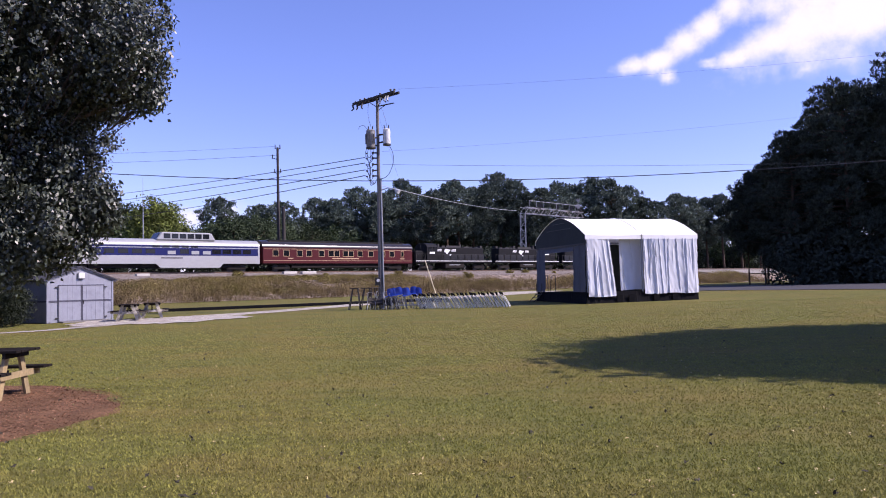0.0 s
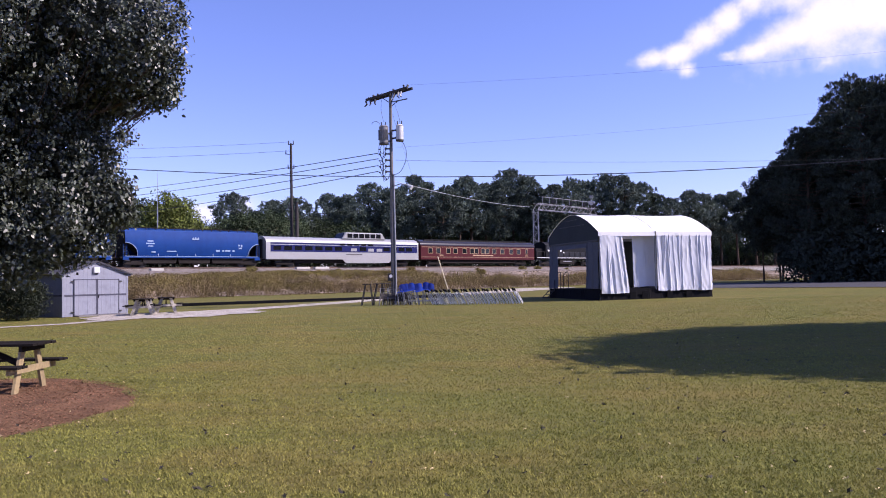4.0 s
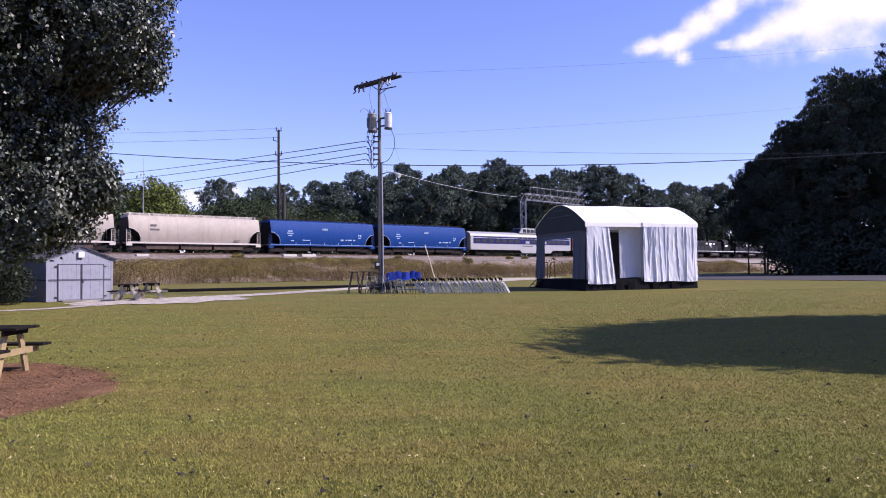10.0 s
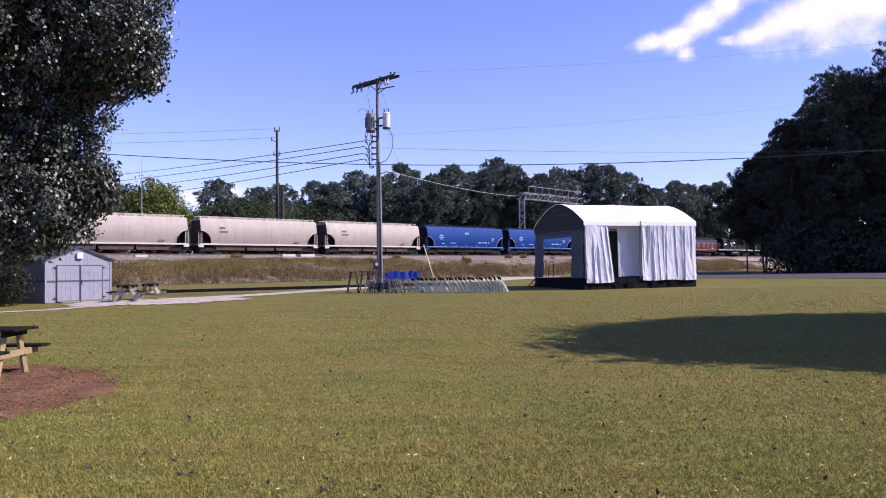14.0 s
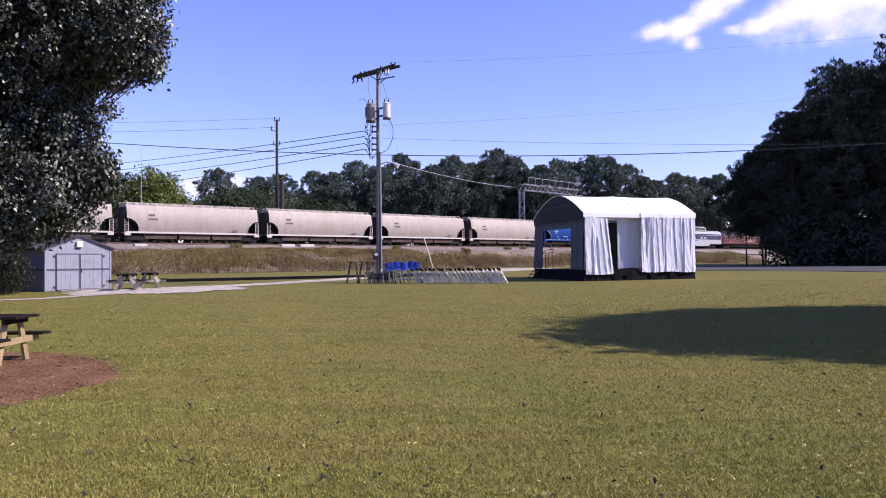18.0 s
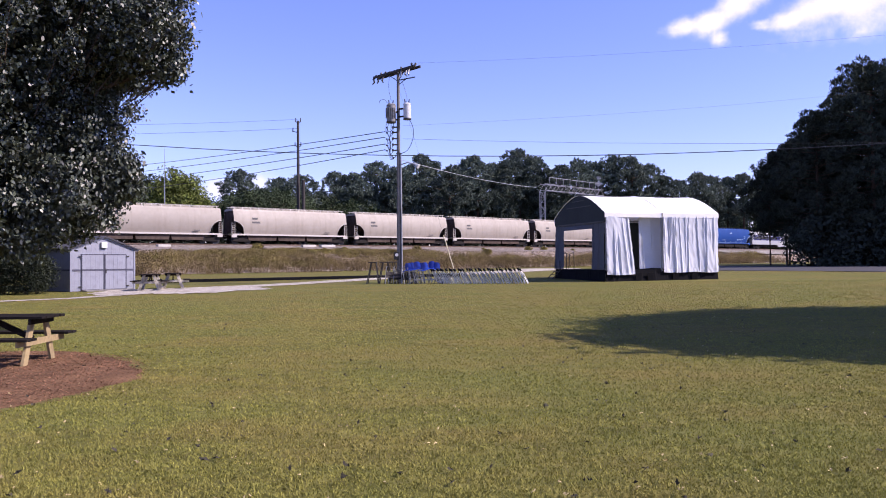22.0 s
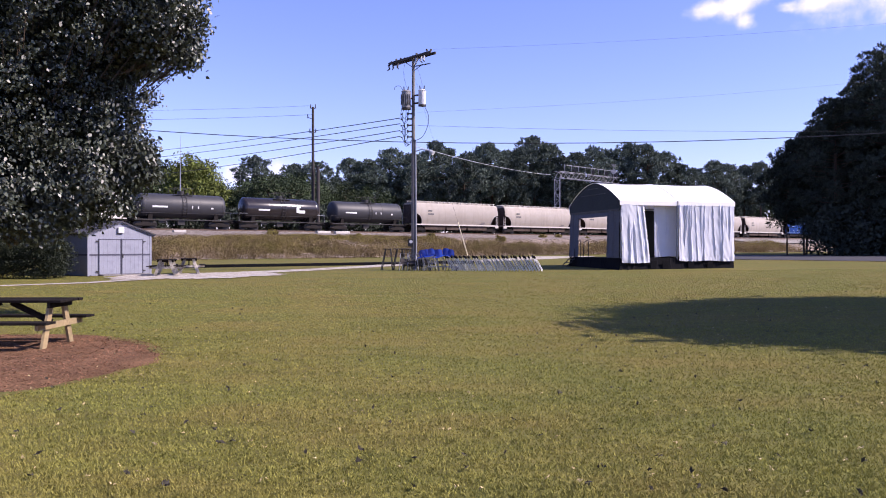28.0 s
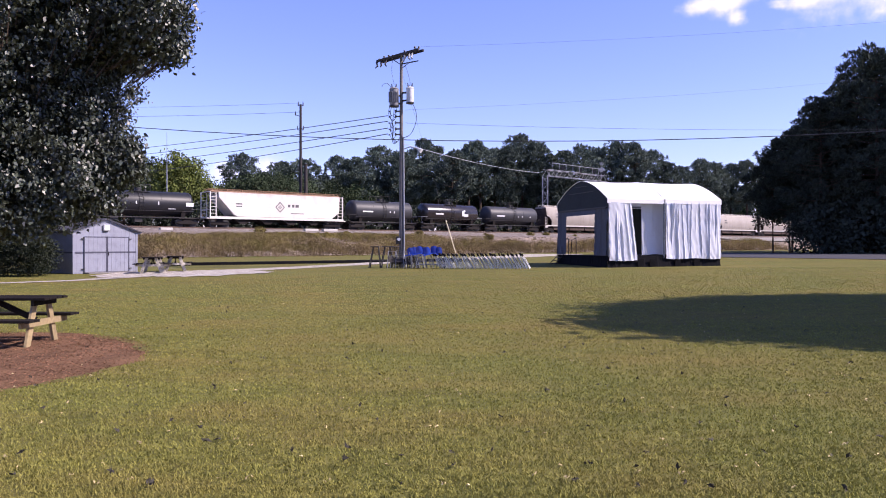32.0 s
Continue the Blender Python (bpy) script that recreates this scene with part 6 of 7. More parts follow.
def pine(seed, height, crown_from, spread, clumps, tufts, needles, size, leaf_mat, label, name="pine_tree", group="pines behind the railway", tall=0.34, wide=0.56, stout=0.30):
    """Tall pine: bare stem, uneven limbs that carry cushions of upright needle tufts, gaps between."""
    rs, rng = np.random.RandomState(seed), random.Random(seed)
    mb = MB()
    lean = rng.uniform(-0.5, 0.5), rng.uniform(-0.5, 0.5)

    def stem(f):
        return Vector((lean[0] * f * f + 0.15 * math.sin(5 * f + seed), lean[1] * f * f, height * f))
    mb.path([stem(0.95 * k / 8) for k in range(9)], [stout * (1 - 0.85 * k / 8) + 0.03 for k in range(9)], 7)
    leaves = []
    for k in range(clumps):
        g = (k + rng.random()) / clumps
        f = crown_from + (0.96 - crown_from) * g
        # broad at half of the crown, rounded at the top
        full = math.sqrt(max(1 - ((g - 0.42) / wide) ** 2, 0.03))
        reach = spread * full * (rng.uniform(0.6, 1.1) if k % 3 else rng.uniform(0.1, 0.55))
        a = k * 2.4 + rng.uniform(-0.5, 0.5)
        p0 = stem(f * 0.95)
        tip = p0 + Vector((math.cos(a) * reach, math.sin(a) * reach, rng.uniform(0.05, 0.3) * reach))
        mb.path([p0, p0.lerp(tip, 0.55) + Vector((0, 0, -0.05 * reach)), tip], [0.07, 0.045, 0.015], 4)
        r = rng.uniform(0.75, 1.3) * (0.55 + 0.13 * spread)
        d = rs.normal(0, 1, (tufts, 3)) + np.array([0, 0, 0.35])
        d /= np.linalg.norm(d, axis=1)[:, None]
        c = np.array(tip) + d * r * rs.uniform(0.55, 1.0, (tufts, 1)) * np.array([1.0, 1.0, 0.62])
        # every tuft is a brush of needles that spread from its foot, mostly upwards
        n = tufts * needles
        way = rs.normal(0, 0.62, (n, 3)) + np.repeat(d, needles, axis=0) * 0.5 + np.array([0, 0, 0.75])
        way /= np.linalg.norm(way, axis=1)[:, None]
        foot = np.repeat(c, needles, axis=0) + rs.normal(0, 0.05, (n, 3))
        across = np.cross(way, rs.normal(0, 1, (n, 3)))
        across /= np.linalg.norm(across, axis=1)[:, None]
        L = tall * rs.uniform(0.6, 1.25, (n, 1))
        leaves.append(np.stack([foot - across * size * 0.35, foot + way * L - across * size * 0.5, foot + way * L * 1.1 + across * size * 0.5], 1))
    return tree_thing(name, label, "tree", mb, np.concatenate(leaves), leaf_mat, group)


def broadleaf(seed, height, radius, count, cards, size, leaf_mat, label, name="broadleaf_tree", group="trees behind the railway", low=0.25, square=2.0):
    """Round-headed tree with clumped leaves and gaps."""
    rs, rng = np.random.RandomState(seed), random.Random(seed)
    mb = MB()
    mb.path([(0, 0, 0), (0.1, 0, height * 0.25), (-0.05, 0.1, height * 0.55), (0, 0, height * 0.9)], [0.32, 0.24, 0.15, 0.04], 8)
    centres = []
    for k in range(count):
        z = rs.uniform(-1, 1)
        a = rs.uniform(0, 6.283)
        rad = (1 - abs(z) ** square) ** (1 / square) * radius * rs.uniform(0.5, 1.08)
        zz = height * (low + (1 - low) * (z * rs.uniform(0.6, 1.05) + 1) / 2)
        p = (math.cos(a) * rad, math.sin(a) * rad, zz)
        centres.append(p)
        if k % 6 == 0:
            mb.path([(0, 0, zz * 0.7), (p[0] * 0.5, p[1] * 0.5, zz * 0.85), p], [0.09, 0.06, 0.02], 4)
    c = np.array(centres)
    out = (c - np.array([0, 0, height * (1 + low) / 2])) / np.array([radius, radius, height * (1 - low) / 2])
    v = leaf_cards(rs, c, cards, radius * 0.13, size, 0.3, 0.8, out=out * 0.9)
    return tree_thing(name, label, "tree", mb, v, leaf_mat, group)


def put(proto, x, y, turn, scale=1.0, dz=0.0):
    o = copy_thing(proto, Matrix.Translation(on_ground(x, y, dz)) @ pose(0, 0, 0, 0, 0, turn))
    o.scale = (scale, scale, scale * 1.0)
    return o


def build_far_trees():
    rng = random.Random(21)
    label = "tall pine with bare stem and dark green clumped crown"
    protos = [pine(31 + k, 19.5, 0.36 + 0.05 * (k % 3), 3.5 + 0.4 * (k % 3), 44, 15, 14, 0.17, M_NEEDLE, label, tall=0.60) for k in range(5)]
    low = [broadleaf(61 + k, 10.5 + k, 4.2 + 0.4 * k, 130, 40, 0.24, M_BROAD, "broad green tree in the wood behind the railway") for k in range(3)]
    back = [broadleaf(65 + k, 11.5 + k, 4.6, 110, 22, 0.42, M_BROAD, "far green tree in the wood behind the railway") for k in range(2)]
    yel = broadleaf(71, 12.2, 4.6, 300, 40, 0.28, M_YELLOW, "round tree with leaves turning yellow-green", low=0.12)
    used = set()

    def spot(pool, x, y, s, wide=1.0):
        p = rng.choice(pool)
        if p.name not in used:
            used.add(p.name)
            p.matrix_basis = Matrix.Translation(on_ground(x, y)) @ pose(0, 0, 0, 0, 0, rng.uniform(0, 360))
        else:
            p = put(p, x, y, rng.uniform(0, 360), s)
        p.scale = (s * wide, s * wide, s)

    yel.matrix_basis = Matrix.Translation(on_ground(-43.2, 115.5))
    yel.scale = (0.95, 0.95, 0.98)
    # rows by bearing (x over y), depth and height factor
    for bx, depth, s in PINE_ROW:
        spot(protos, bx * depth, depth, s, min(1.15, 1 / max(s, 0.5) ** 0.5))
    for bx, depth, s in LOW_ROW:
        spot(low if depth < 180 else back, bx * depth, depth, s)


PINE_ROW = []
LOW_ROW = []
_r = random.Random(77)
# the skyline's crowns: bearing and rise over the eye for each metre of depth
for _b, _h in ((-0.188, 0.093), (-0.170, 0.121), (-0.152, 0.112), (-0.139, 0.118), (-0.116, 0.134), (-0.096, 0.122), (-0.082, 0.126), (-0.060, 0.144), (-0.040, 0.132), (-0.022, 0.127), (0.000, 0.136),
               (0.014, 0.140), (0.034, 0.130), (0.050, 0.134), (0.068, 0.149), (0.088, 0.138), (0.104, 0.122), (0.122, 0.127), (0.146, 0.134), (0.166, 0.130), (0.188, 0.138), (0.212, 0.137), (0.232, 0.127),
               (0.250, 0.112), (0.270, 0.105), (0.292, 0.114), (0.312, 0.110), (0.332, 0.109), (0.352, 0.112), (0.376, 0.118), (0.40, 0.125), (0.42, 0.12)):
    _d = 150 + max(_b, 0) * 120 + _r.uniform(-5, 5)
    PINE_ROW.append((_b, _d, (_h * _d - 1.5) / 19.6))
    _d = 168 + max(_b, 0) * 150 + _r.uniform(-4, 6)
    PINE_ROW.append((_b + _r.uniform(-0.012, 0.012), _d, _r.uniform(0.62, 0.82) * (_h * _d - 1.5) / 19.6))
for _k in range(30):
    LOW_ROW.append((-0.47 + _k * 0.0325 + _r.uniform(-0.01, 0.01), (122 if _k < 8 else 140) + max(_k - 8, 0) * 3.2 + _r.uniform(-3, 5), _r.uniform(0.62, 0.85) * (1.14 if _k < 11 else 1.0)))
for _k in range(26):
    LOW_ROW.append((-0.55 + _k * 0.04 + _r.uniform(-0.01, 0.01), 195 + _k * 2 + _r.uniform(-5, 5), _r.uniform(1.1, 1.4)))
for _b, _h in ((-0.296, 0.80), (-0.262, 0.62), (-0.240, 0.72), (-0.215, 0.74), (-0.42, 0.70)):
    PINE_ROW.append((_b, 138, _h))
for _b, _h in ((-0.44, 1.05), (-0.405, 1.1), (-0.37, 1.05), (-0.295, 1.0), (-0.27, 0.95), (-0.245, 1.0), (-0.225, 1.05)):
    LOW_ROW.append((_b, 132, _h * 0.95))
build_far_trees()


def build_right_wood():
    """The pines behind the road, their shade put into a darker needle colour."""
    rng = random.Random(5)
    label = "tall dense pine behind the road, coloured dark for shade"
    protos = [pine(90 + k, 24 + k, 0.08 + 0.06 * k, 5.2, 95, 26, 12, 0.13, M_SHADEGREEN, label, group="pines behind the road", tall=0.5, wide=0.60) for k in range(4)]
    places = [(38.2, 86, 0.74), (43.3, 84, 0.92), (48.8, 82, 0.99), (54.0, 84, 1.05), (41.5, 90, 0.66), (41.0, 94, 0.66), (47, 93, 0.90), (46, 102, 0.72), (53, 96, 1.08), (58, 90, 1.15), (60, 78, 1.1),
              (64, 84, 1.15), (71, 88, 1.12), (66, 98, 1.15), (52, 110, 0.94), (61, 108, 1.0), (72, 102, 1.15), (80, 96, 1.15), (70, 118, 1.1), (78, 82, 1.1), (68, 74, 1.05), (72, 62, 1.0),
              (80, 52, 1.0)]
    for k, (x, y, s) in enumerate(places):
        p = protos[k % 4]
        if k < 4:
            p.matrix_basis = Matrix.Translation(on_ground(x, y)) @ pose(0, 0, 0, 0, 0, rng.uniform(0, 360))
            p.scale = (s, s, s)
        else:
            put(p, x, y, rng.uniform(0, 360), s)
    edge = pine(98, 15, 0.30, 3.1, 52, 22, 12, 0.13, M_SHADEGREEN, "pine with bare lower stem at wood edge, coloured dark for shade", group="pines behind the road", tall=0.5, stout=0.10)
    edge.matrix_basis = Matrix.Translation(on_ground(38.6, 95.0))
    for x, y, s in ((37.9, 98.5, 0.86), (40.6, 99.5, 1.05)):
        put(edge, x, y, rng.uniform(0, 360), s)
    # bushes take the dark foliage colour for the shade below the pines
    shrub = broadleaf(95, 6.0, 3.4, 95, 30, 0.2, M_SHADEGREEN, "understorey bush below the pines, coloured dark for shade", "bush", "bushes below the pines", 0.0)
    first = True
    for k in range(34):
        x, y = 38.6 + k * 1.35 + rng.uniform(-0.8, 0.8), 87 - k * 0.8 + rng.uniform(-1.5, 1.5)
        if first:
            shrub.matrix_basis = Matrix.Translation(on_ground(x, y))
            first = False
        else:
            put(shrub, x, y, rng.uniform(0, 360), rng.uniform(1.1, 1.6), -2.4)


build_right_wood()


def build_shade_tree():
    """The round-headed tree beside the lawn that shades it."""
    t = broadleaf(101, 13.2, 4.75, 1300, 52, 0.25, M_BROAD, "large leafy shade tree beside the lawn", "shade_tree", "", 0.17)
    t.matrix_basis = Matrix.Translation(on_ground(20.1, 14.8))


build_shade_tree()


def build_shadow_fill_tree():
    # added out of view; its boxy crown squares the lawn shadow's near edge
    t = broadleaf(103, 9.2, 2.95, 850, 52, 0.22, M_BROAD, "smaller unseen tree added to fill out the lawn shadow", "shade_tree", "", 0.15, 5.0)
    t.matrix_basis = Matrix.Translation(on_ground(14.95, 13.35))


build_shadow_fill_tree()


def ovate_leaves(rs, centres, count, spread, size, out):
    """count pointed oval leaves, hanging, round each centre of a spray that faces out."""
    n = len(centres) * count
    c = np.repeat(centres, count, axis=0) + np.clip(rs.normal(0, 1, (n, 3)), -1.7, 1.7) * spread
    nrm = rs.normal(0, 0.75, (n, 3)) + np.repeat(out, count, axis=0) * 0.9 + np.array([0, 0, 0.45])
    nrm /= np.linalg.norm(nrm, axis=1)[:, None]
    hang = rs.normal(0, 0.6, (n, 3)) + np.array([0, 0, -0.8])
    t = hang - nrm * (hang * nrm).sum(1)[:, None]
    t /= np.linalg.norm(t, axis=1)[:, None]
    b = np.cross(nrm, t)
    s = size * rs.uniform(0.65, 1.3, (n, 1))
    w = s * rs.uniform(0.5, 0.72, (n, 1))
    rim = nrm * s * 0.12
    return np.stack([c - t * s, c + b * w - t * s * 0.35 + rim, c + b * w * 0.72 + t * s * 0.35 + rim, c + t * s * 1.1, c - b * w * 0.72 + t * s * 0.35 + rim, c - b * w - t * s * 0.35 + rim], 1)


def build_pear():
    """The near tree with glossy leaves; its crown hangs low over the table."""
    rs, rng = np.random.RandomState(7), random.Random(7)
    root = on_ground(-10.6, 17.0)
    t = thing("pear_tree", Matrix.Translation(root), "large ornamental pear tree with glossy dark green leaves", "tree")
    mb = MB()
    mb.path([(-0.75, 0, -0.1), (-0.7, 0, 1.2), (-0.4, 0, 2.2), (0.1, 0.1, 5), (0, 0, 9.5)], [0.26, 0.21, 0.2, 0.13, 0.03], 12)
    # (x, y, z, radius) of the crown's lobes about the root
    sprays, facing, inner = [], [], []
    limb = []
    for lx, ly, lz, r in PEAR_LOBES:
        limb.append([(0.1, 0, max(lz * 0.55, 1.6)), (lx * 0.5, ly * 0.5, lz * 0.9), (lx, ly, lz)])
        for k in range(int(58 * r * r + 10)):
            d = rs.normal(0, 1, 3)
            d /= np.linalg.norm(d)
            bump = 1 + 0.10 * math.sin(5.1 * d[0] + 3 * d[2] + lx * 3) + 0.08 * math.sin(7.3 * d[2] + 4 * d[1] + lz)
            rad = max(r - 0.14, 0.12) * rs.uniform(0.86, 1.04) * bump
            sprays.append((lx + d[0] * rad, ly + d[1] * rad, lz + d[2] * rad * 0.95))
            facing.append(d)
        for k in range(int(36 * r * r + 3)):
            d = rs.normal(0, 1, 3)
            d *= r * rs.uniform(0.2, 0.78) / np.linalg.norm(d)
            inner.append((lx + d[0], ly + d[1], lz + d[2]))
    for pts in limb:
        mb.path(pts, [0.1, 0.06, 0.02], 6)
    part("trunk", mb, M_BARK, t, smooth=True)
    c, f = np.array(sprays), np.array(facing)
    tw = MB()
    for k in range(0, len(sprays), 5):
        p = Vector(sprays[k])
        tw.path([p * 0.82 + Vector((0, 0, 0.4)), p], [0.016, 0.006], 3)
    tagged(part("twig", tw, M_BARK, t, smooth=True), kind="stuff")
    v = np.concatenate([ovate_leaves(rs, c, 44, 0.11, 0.042, f), ovate_leaves(rs, np.array(inner), 30, 0.17, 0.060, np.zeros((len(inner), 3)))])
    ob = new("crown", cloud_mesh("crown", v, 6, M_PEAR))
    ob.parent = t


PEAR_LOBES = [(2.7, -0.2, 5.75, 0.62), (3.67, -0.5, 6.75, 1.24), (3.67, -0.5, 6.15, 0.94), (3.12, -0.4, 7.7, 1.54), (2.47, 0.2, 6.2, 1.04), (1.87, 0.0, 4.55, 1.29), (2.17, -0.2, 3.45, 1.19), (2.02, -0.4, 2.8, 1.09), (1.1, -0.6, 2.45, 1.05),
              (1.62, -0.5, 6.8, 2.04), (0.9, -0.4, 4.8, 1.8), (0.3, -0.9, 3.0, 1.5), (0.2, -0.6, 8.0, 2.2), (-0.8, -1.1, 5.2, 2.1), (-0.6, -1.2, 2.6, 1.3), (-1.8, -1.2, 7.0, 2.0), (-1.9, -1.0, 3.4, 1.7),
              (1.72, -0.2, 9.2, 2.04), (-0.9, 0, 9.2, 1.9), (1.2, 1.0, 5.6, 1.8), (0.6, 1.0, 3.4, 1.6), (-1.0, 1.2, 6, 2.2), (4.22, -0.5, 5.7, 0.48), (3.17, -0.2, 3.25, 0.48), (3.22, -0.2, 3.62, 0.3)]
build_pear()


def build_hedge():
    rs = np.random.RandomState(12)
    h = thing("hedge", Matrix.Translation(on_ground(-19.65, 33.3)), "dark clipped evergreen hedge beside the shed", "hedge")
    mb = MB()
    for k in range(10):
        mb.path([(-3.2 + 0.46 * k, 0, 0), (-3.2 + 0.46 * k + 0.1, 0, 1.0)], [0.03, 0.01], 4)
    part("stem", mb, M_BARK, h)
    n = 3900
    c = np.stack([rs.uniform(-5.6, 1.55, n), rs.uniform(-0.75, 0.75, n), 1.65 * rs.uniform(0.02, 1, n) ** 0.7], 1)
    c[:, 2] *= 1 - 0.12 * np.abs(c[:, 1]) ** 2 + 0.08 * np.sin(c[:, 0] * 3)
    v = leaf_cards(rs, c, 12, 0.09, 0.05, 0.3, 1.0)
    ob = new("foliage", cloud_mesh("foliage", v, 4, M_HEDGE))
    ob.parent = h


build_hedge()


def build_shading_evergreens():
    # trees added to keep skylight off the shed's left wall
    t = broadleaf(111, 8.2, 2.7, 420, 34, 0.16, M_SHADEGREEN, "dense dark evergreen added to shade the shed wall", "evergreen_tree", "", 0.02)
    t.matrix_basis = Matrix.Translation(on_ground(-24.2, 37.2))
    # the second one stands out of view
    put(t, -23.6, 31.4, 70, 1.08)


build_shading_evergreens()


# ---------------------------------------------------------------- clouds
def cloud_material():
    m = bpy.data.materials.new("cloud_vapour")
    m.use_nodes = True
    N, L = m.node_tree.nodes, m.node_tree.links
    N.remove(N["Principled BSDF"])
    tc = N.new("ShaderNodeTexCoord")
    n1 = N.new("ShaderNodeTexNoise")
    n1.inputs["Scale"].default_value, n1.inputs["Detail"].default_value, n1.inputs["Roughness"].default_value = 0.0100, 10, 0.60
    L.new(tc.outputs["Object"], n1.inputs["Vector"])
    uv = N.new("ShaderNodeAttribute")
    uv.attribute_name = "thickness"
    ad = N.new("ShaderNodeMath")
    ad.operation = "ADD"
    L.new(n1.outputs["Fac"], ad.inputs[0])
    L.new(uv.outputs["Fac"], ad.inputs[1])
    r = N.new("ShaderNodeMapRange")
    r.interpolation_type = "SMOOTHSTEP"
    r.inputs["From Min"].default_value, r.inputs["From Max"].default_value = 0.74, 1.52
    r.inputs["To Max"].default_value = 0.90
    L.new(ad.outputs[0], r.inputs["Value"])
    # emission stands in for the sunlight on the cloud
    e = N.new("ShaderNodeEmission")
    e.inputs["Color"].default_value, e.inputs["Strength"].default_value = (0.96, 0.93, 1.0, 1), 0.76
    t = N.new("ShaderNodeBsdfTransparent")
    mx = N.new("ShaderNodeMixShader")
    L.new(r.outputs[0], mx.inputs[0])
    L.new(t.outputs[0], mx.inputs[1])
    L.new(e.outputs[0], mx.inputs[2])
    L.new(mx.outputs[0], N["Material Output"].inputs["Surface"])
    return m


M_CLOUD = cloud_material()
CLOUD_FAR = 2400.0


def cloud(name, w, h, lobes, label):
    """A far glowing sheet for a cloud; lobes (u, v, ru, rv, turn) make it dense."""
    nx, nz = 90, 45
    mb = MB()
    mb.grid([[(w * (i / nx - 0.5), 60 * math.sin(3 * i / nx + 2 * j / nz), h * (j / nz - 0.5)) for j in range(nz + 1)] for i in range(nx + 1)])
    me = mesh_of(name, mb, M_CLOUD, True)
    at = me.attributes.new("thickness", "FLOAT", "POINT")
    vals = []
    for p in me.vertices:
        u, v = p.co.x, p.co.z
        d = 0.0
        for lu, lv, ru, rv, turn, full in lobes:
            c, s = math.cos(radians(turn)), math.sin(radians(turn))
            a, b = (u - lu) * c + (v - lv) * s, -(u - lu) * s + (v - lv) * c
            d = max(d, full * math.exp(-((a / ru) ** 2 + (b / rv) ** 2)))
        vals.append(d)
    at.data.foreach_set("value", vals)
    ob = new(name, me)
    ob.visible_shadow = False
    tagged(ob, label, "cloud", "", "backdrop")
    return ob


cl_a = cloud("cloud", 1500, 700, [(-329, -87, 75, 34, 10, 0.95), (-242, -73, 85, 46, 20, 1.0), (-172, -30, 85, 50, 35, 1.0), (-94, 28, 90, 52, 38, 1.0), (-24, 75, 85, 60, 35, 0.95), (-219, -124, 34, 30, 0, 0.8),
                                       (-85, -94, 55, 20, 0, 0.8), (-7, -80, 85, 34, 15, 0.92), (97, -36, 140, 70, 18, 1.0), (219, -4, 190, 95, 12, 1.05), (358, 25, 220, 120, 10, 1.1), (120, 80, 170, 62, 12, 0.88), (306, 90, 240, 90, 6, 1.0),
                                       (250, -73, 290, 105, 8, 0.66), (193, -134, 60, 24, 10, 0.7)], "bright white drifting cloud streaks high in the sky")
cl_b = cloud("cloud", 420, 160, [(-60, -10, 90, 40, 0, 0.72), (60, 0, 70, 45, 0, 0.7)], "small white cloud low behind the trees")
_rows = []
for _t in (0, 8, 16, 24, 32):
    _rows.append((_t, pose(980 + 3.75 * (_t - 13), CLOUD_FAR, 806 + 2.1 * (_t - 13), 0, 0, -6)))
CLOUDS = [(cl_a, _rows), (cl_b, [(0, pose(-745, CLOUD_FAR, 240)), (32, pose(-700, CLOUD_FAR, 245))])]


# ---------------------------------------------------------------- grass, weeds, fallen leaves
def build_grass():
    rs = np.random.RandomState(3)
    n = 480000
    y = 4.2 + 36 * rs.uniform(0, 1, n) ** 2.3
    x = (rs.uniform(-1, 1, n) * 0.66 + 0.0) * (y + 0.6)
    inside = (x - MULCH[0]) ** 2 + (y - MULCH[1]) ** 2 < (MULCH_R * 0.98) ** 2
    x, y = x[~inside], y[~inside]
    n = len(x)
    z = ground_z(x, y)
    # uneven height from overlapping short waves
    wob = np.zeros(n)
    for k, (fq, am) in enumerate(((2.1, 0.2), (19.0, 0.5), (43.0, 0.6))):
        wob += am * np.sin(fq * (x * math.cos(k * 1.3) + y * math.sin(k * 1.3)) + 2.1 * np.sin(0.61 * fq * (y * math.cos(k * 0.7) - x * math.sin(k * 0.7)) + k))
    h = rs.uniform(0.010, 0.028, n) * np.clip(1.2 - y / 40, 0.3, 1) * np.clip(0.95 + 0.35 * wob, 0.4, 1.5)
    a = rs.uniform(0, 6.283, n)
    w = 0.0026 + 0.0005 * y
    lean = rs.uniform(0.2, 1.1, n) * h
    b = rs.uniform(0, 6.283, n)
    p0 = np.stack([x - np.cos(a) * w, y - np.sin(a) * w, z], 1)
    p1 = np.stack([x + np.cos(a) * w, y + np.sin(a) * w, z], 1)
    p2 = np.stack([x + np.cos(b) * lean, y + np.sin(b) * lean, z + h], 1)
    ob = new("grass", cloud_mesh("grass", np.stack([p0, p1, p2], 1), 3, M_BLADE))
    tagged(ob, "short mown yellowish green lawn grass", "grass", "", "stuff")


# where the growth ends up the bank, along the track
TOP_S, TOP_V = (-25, -8, 2, 8, 22, 28, 36, 110), (13.5, 12.5, 9.5, 6.2, 6.4, 9.0, 16.2, 17.6)


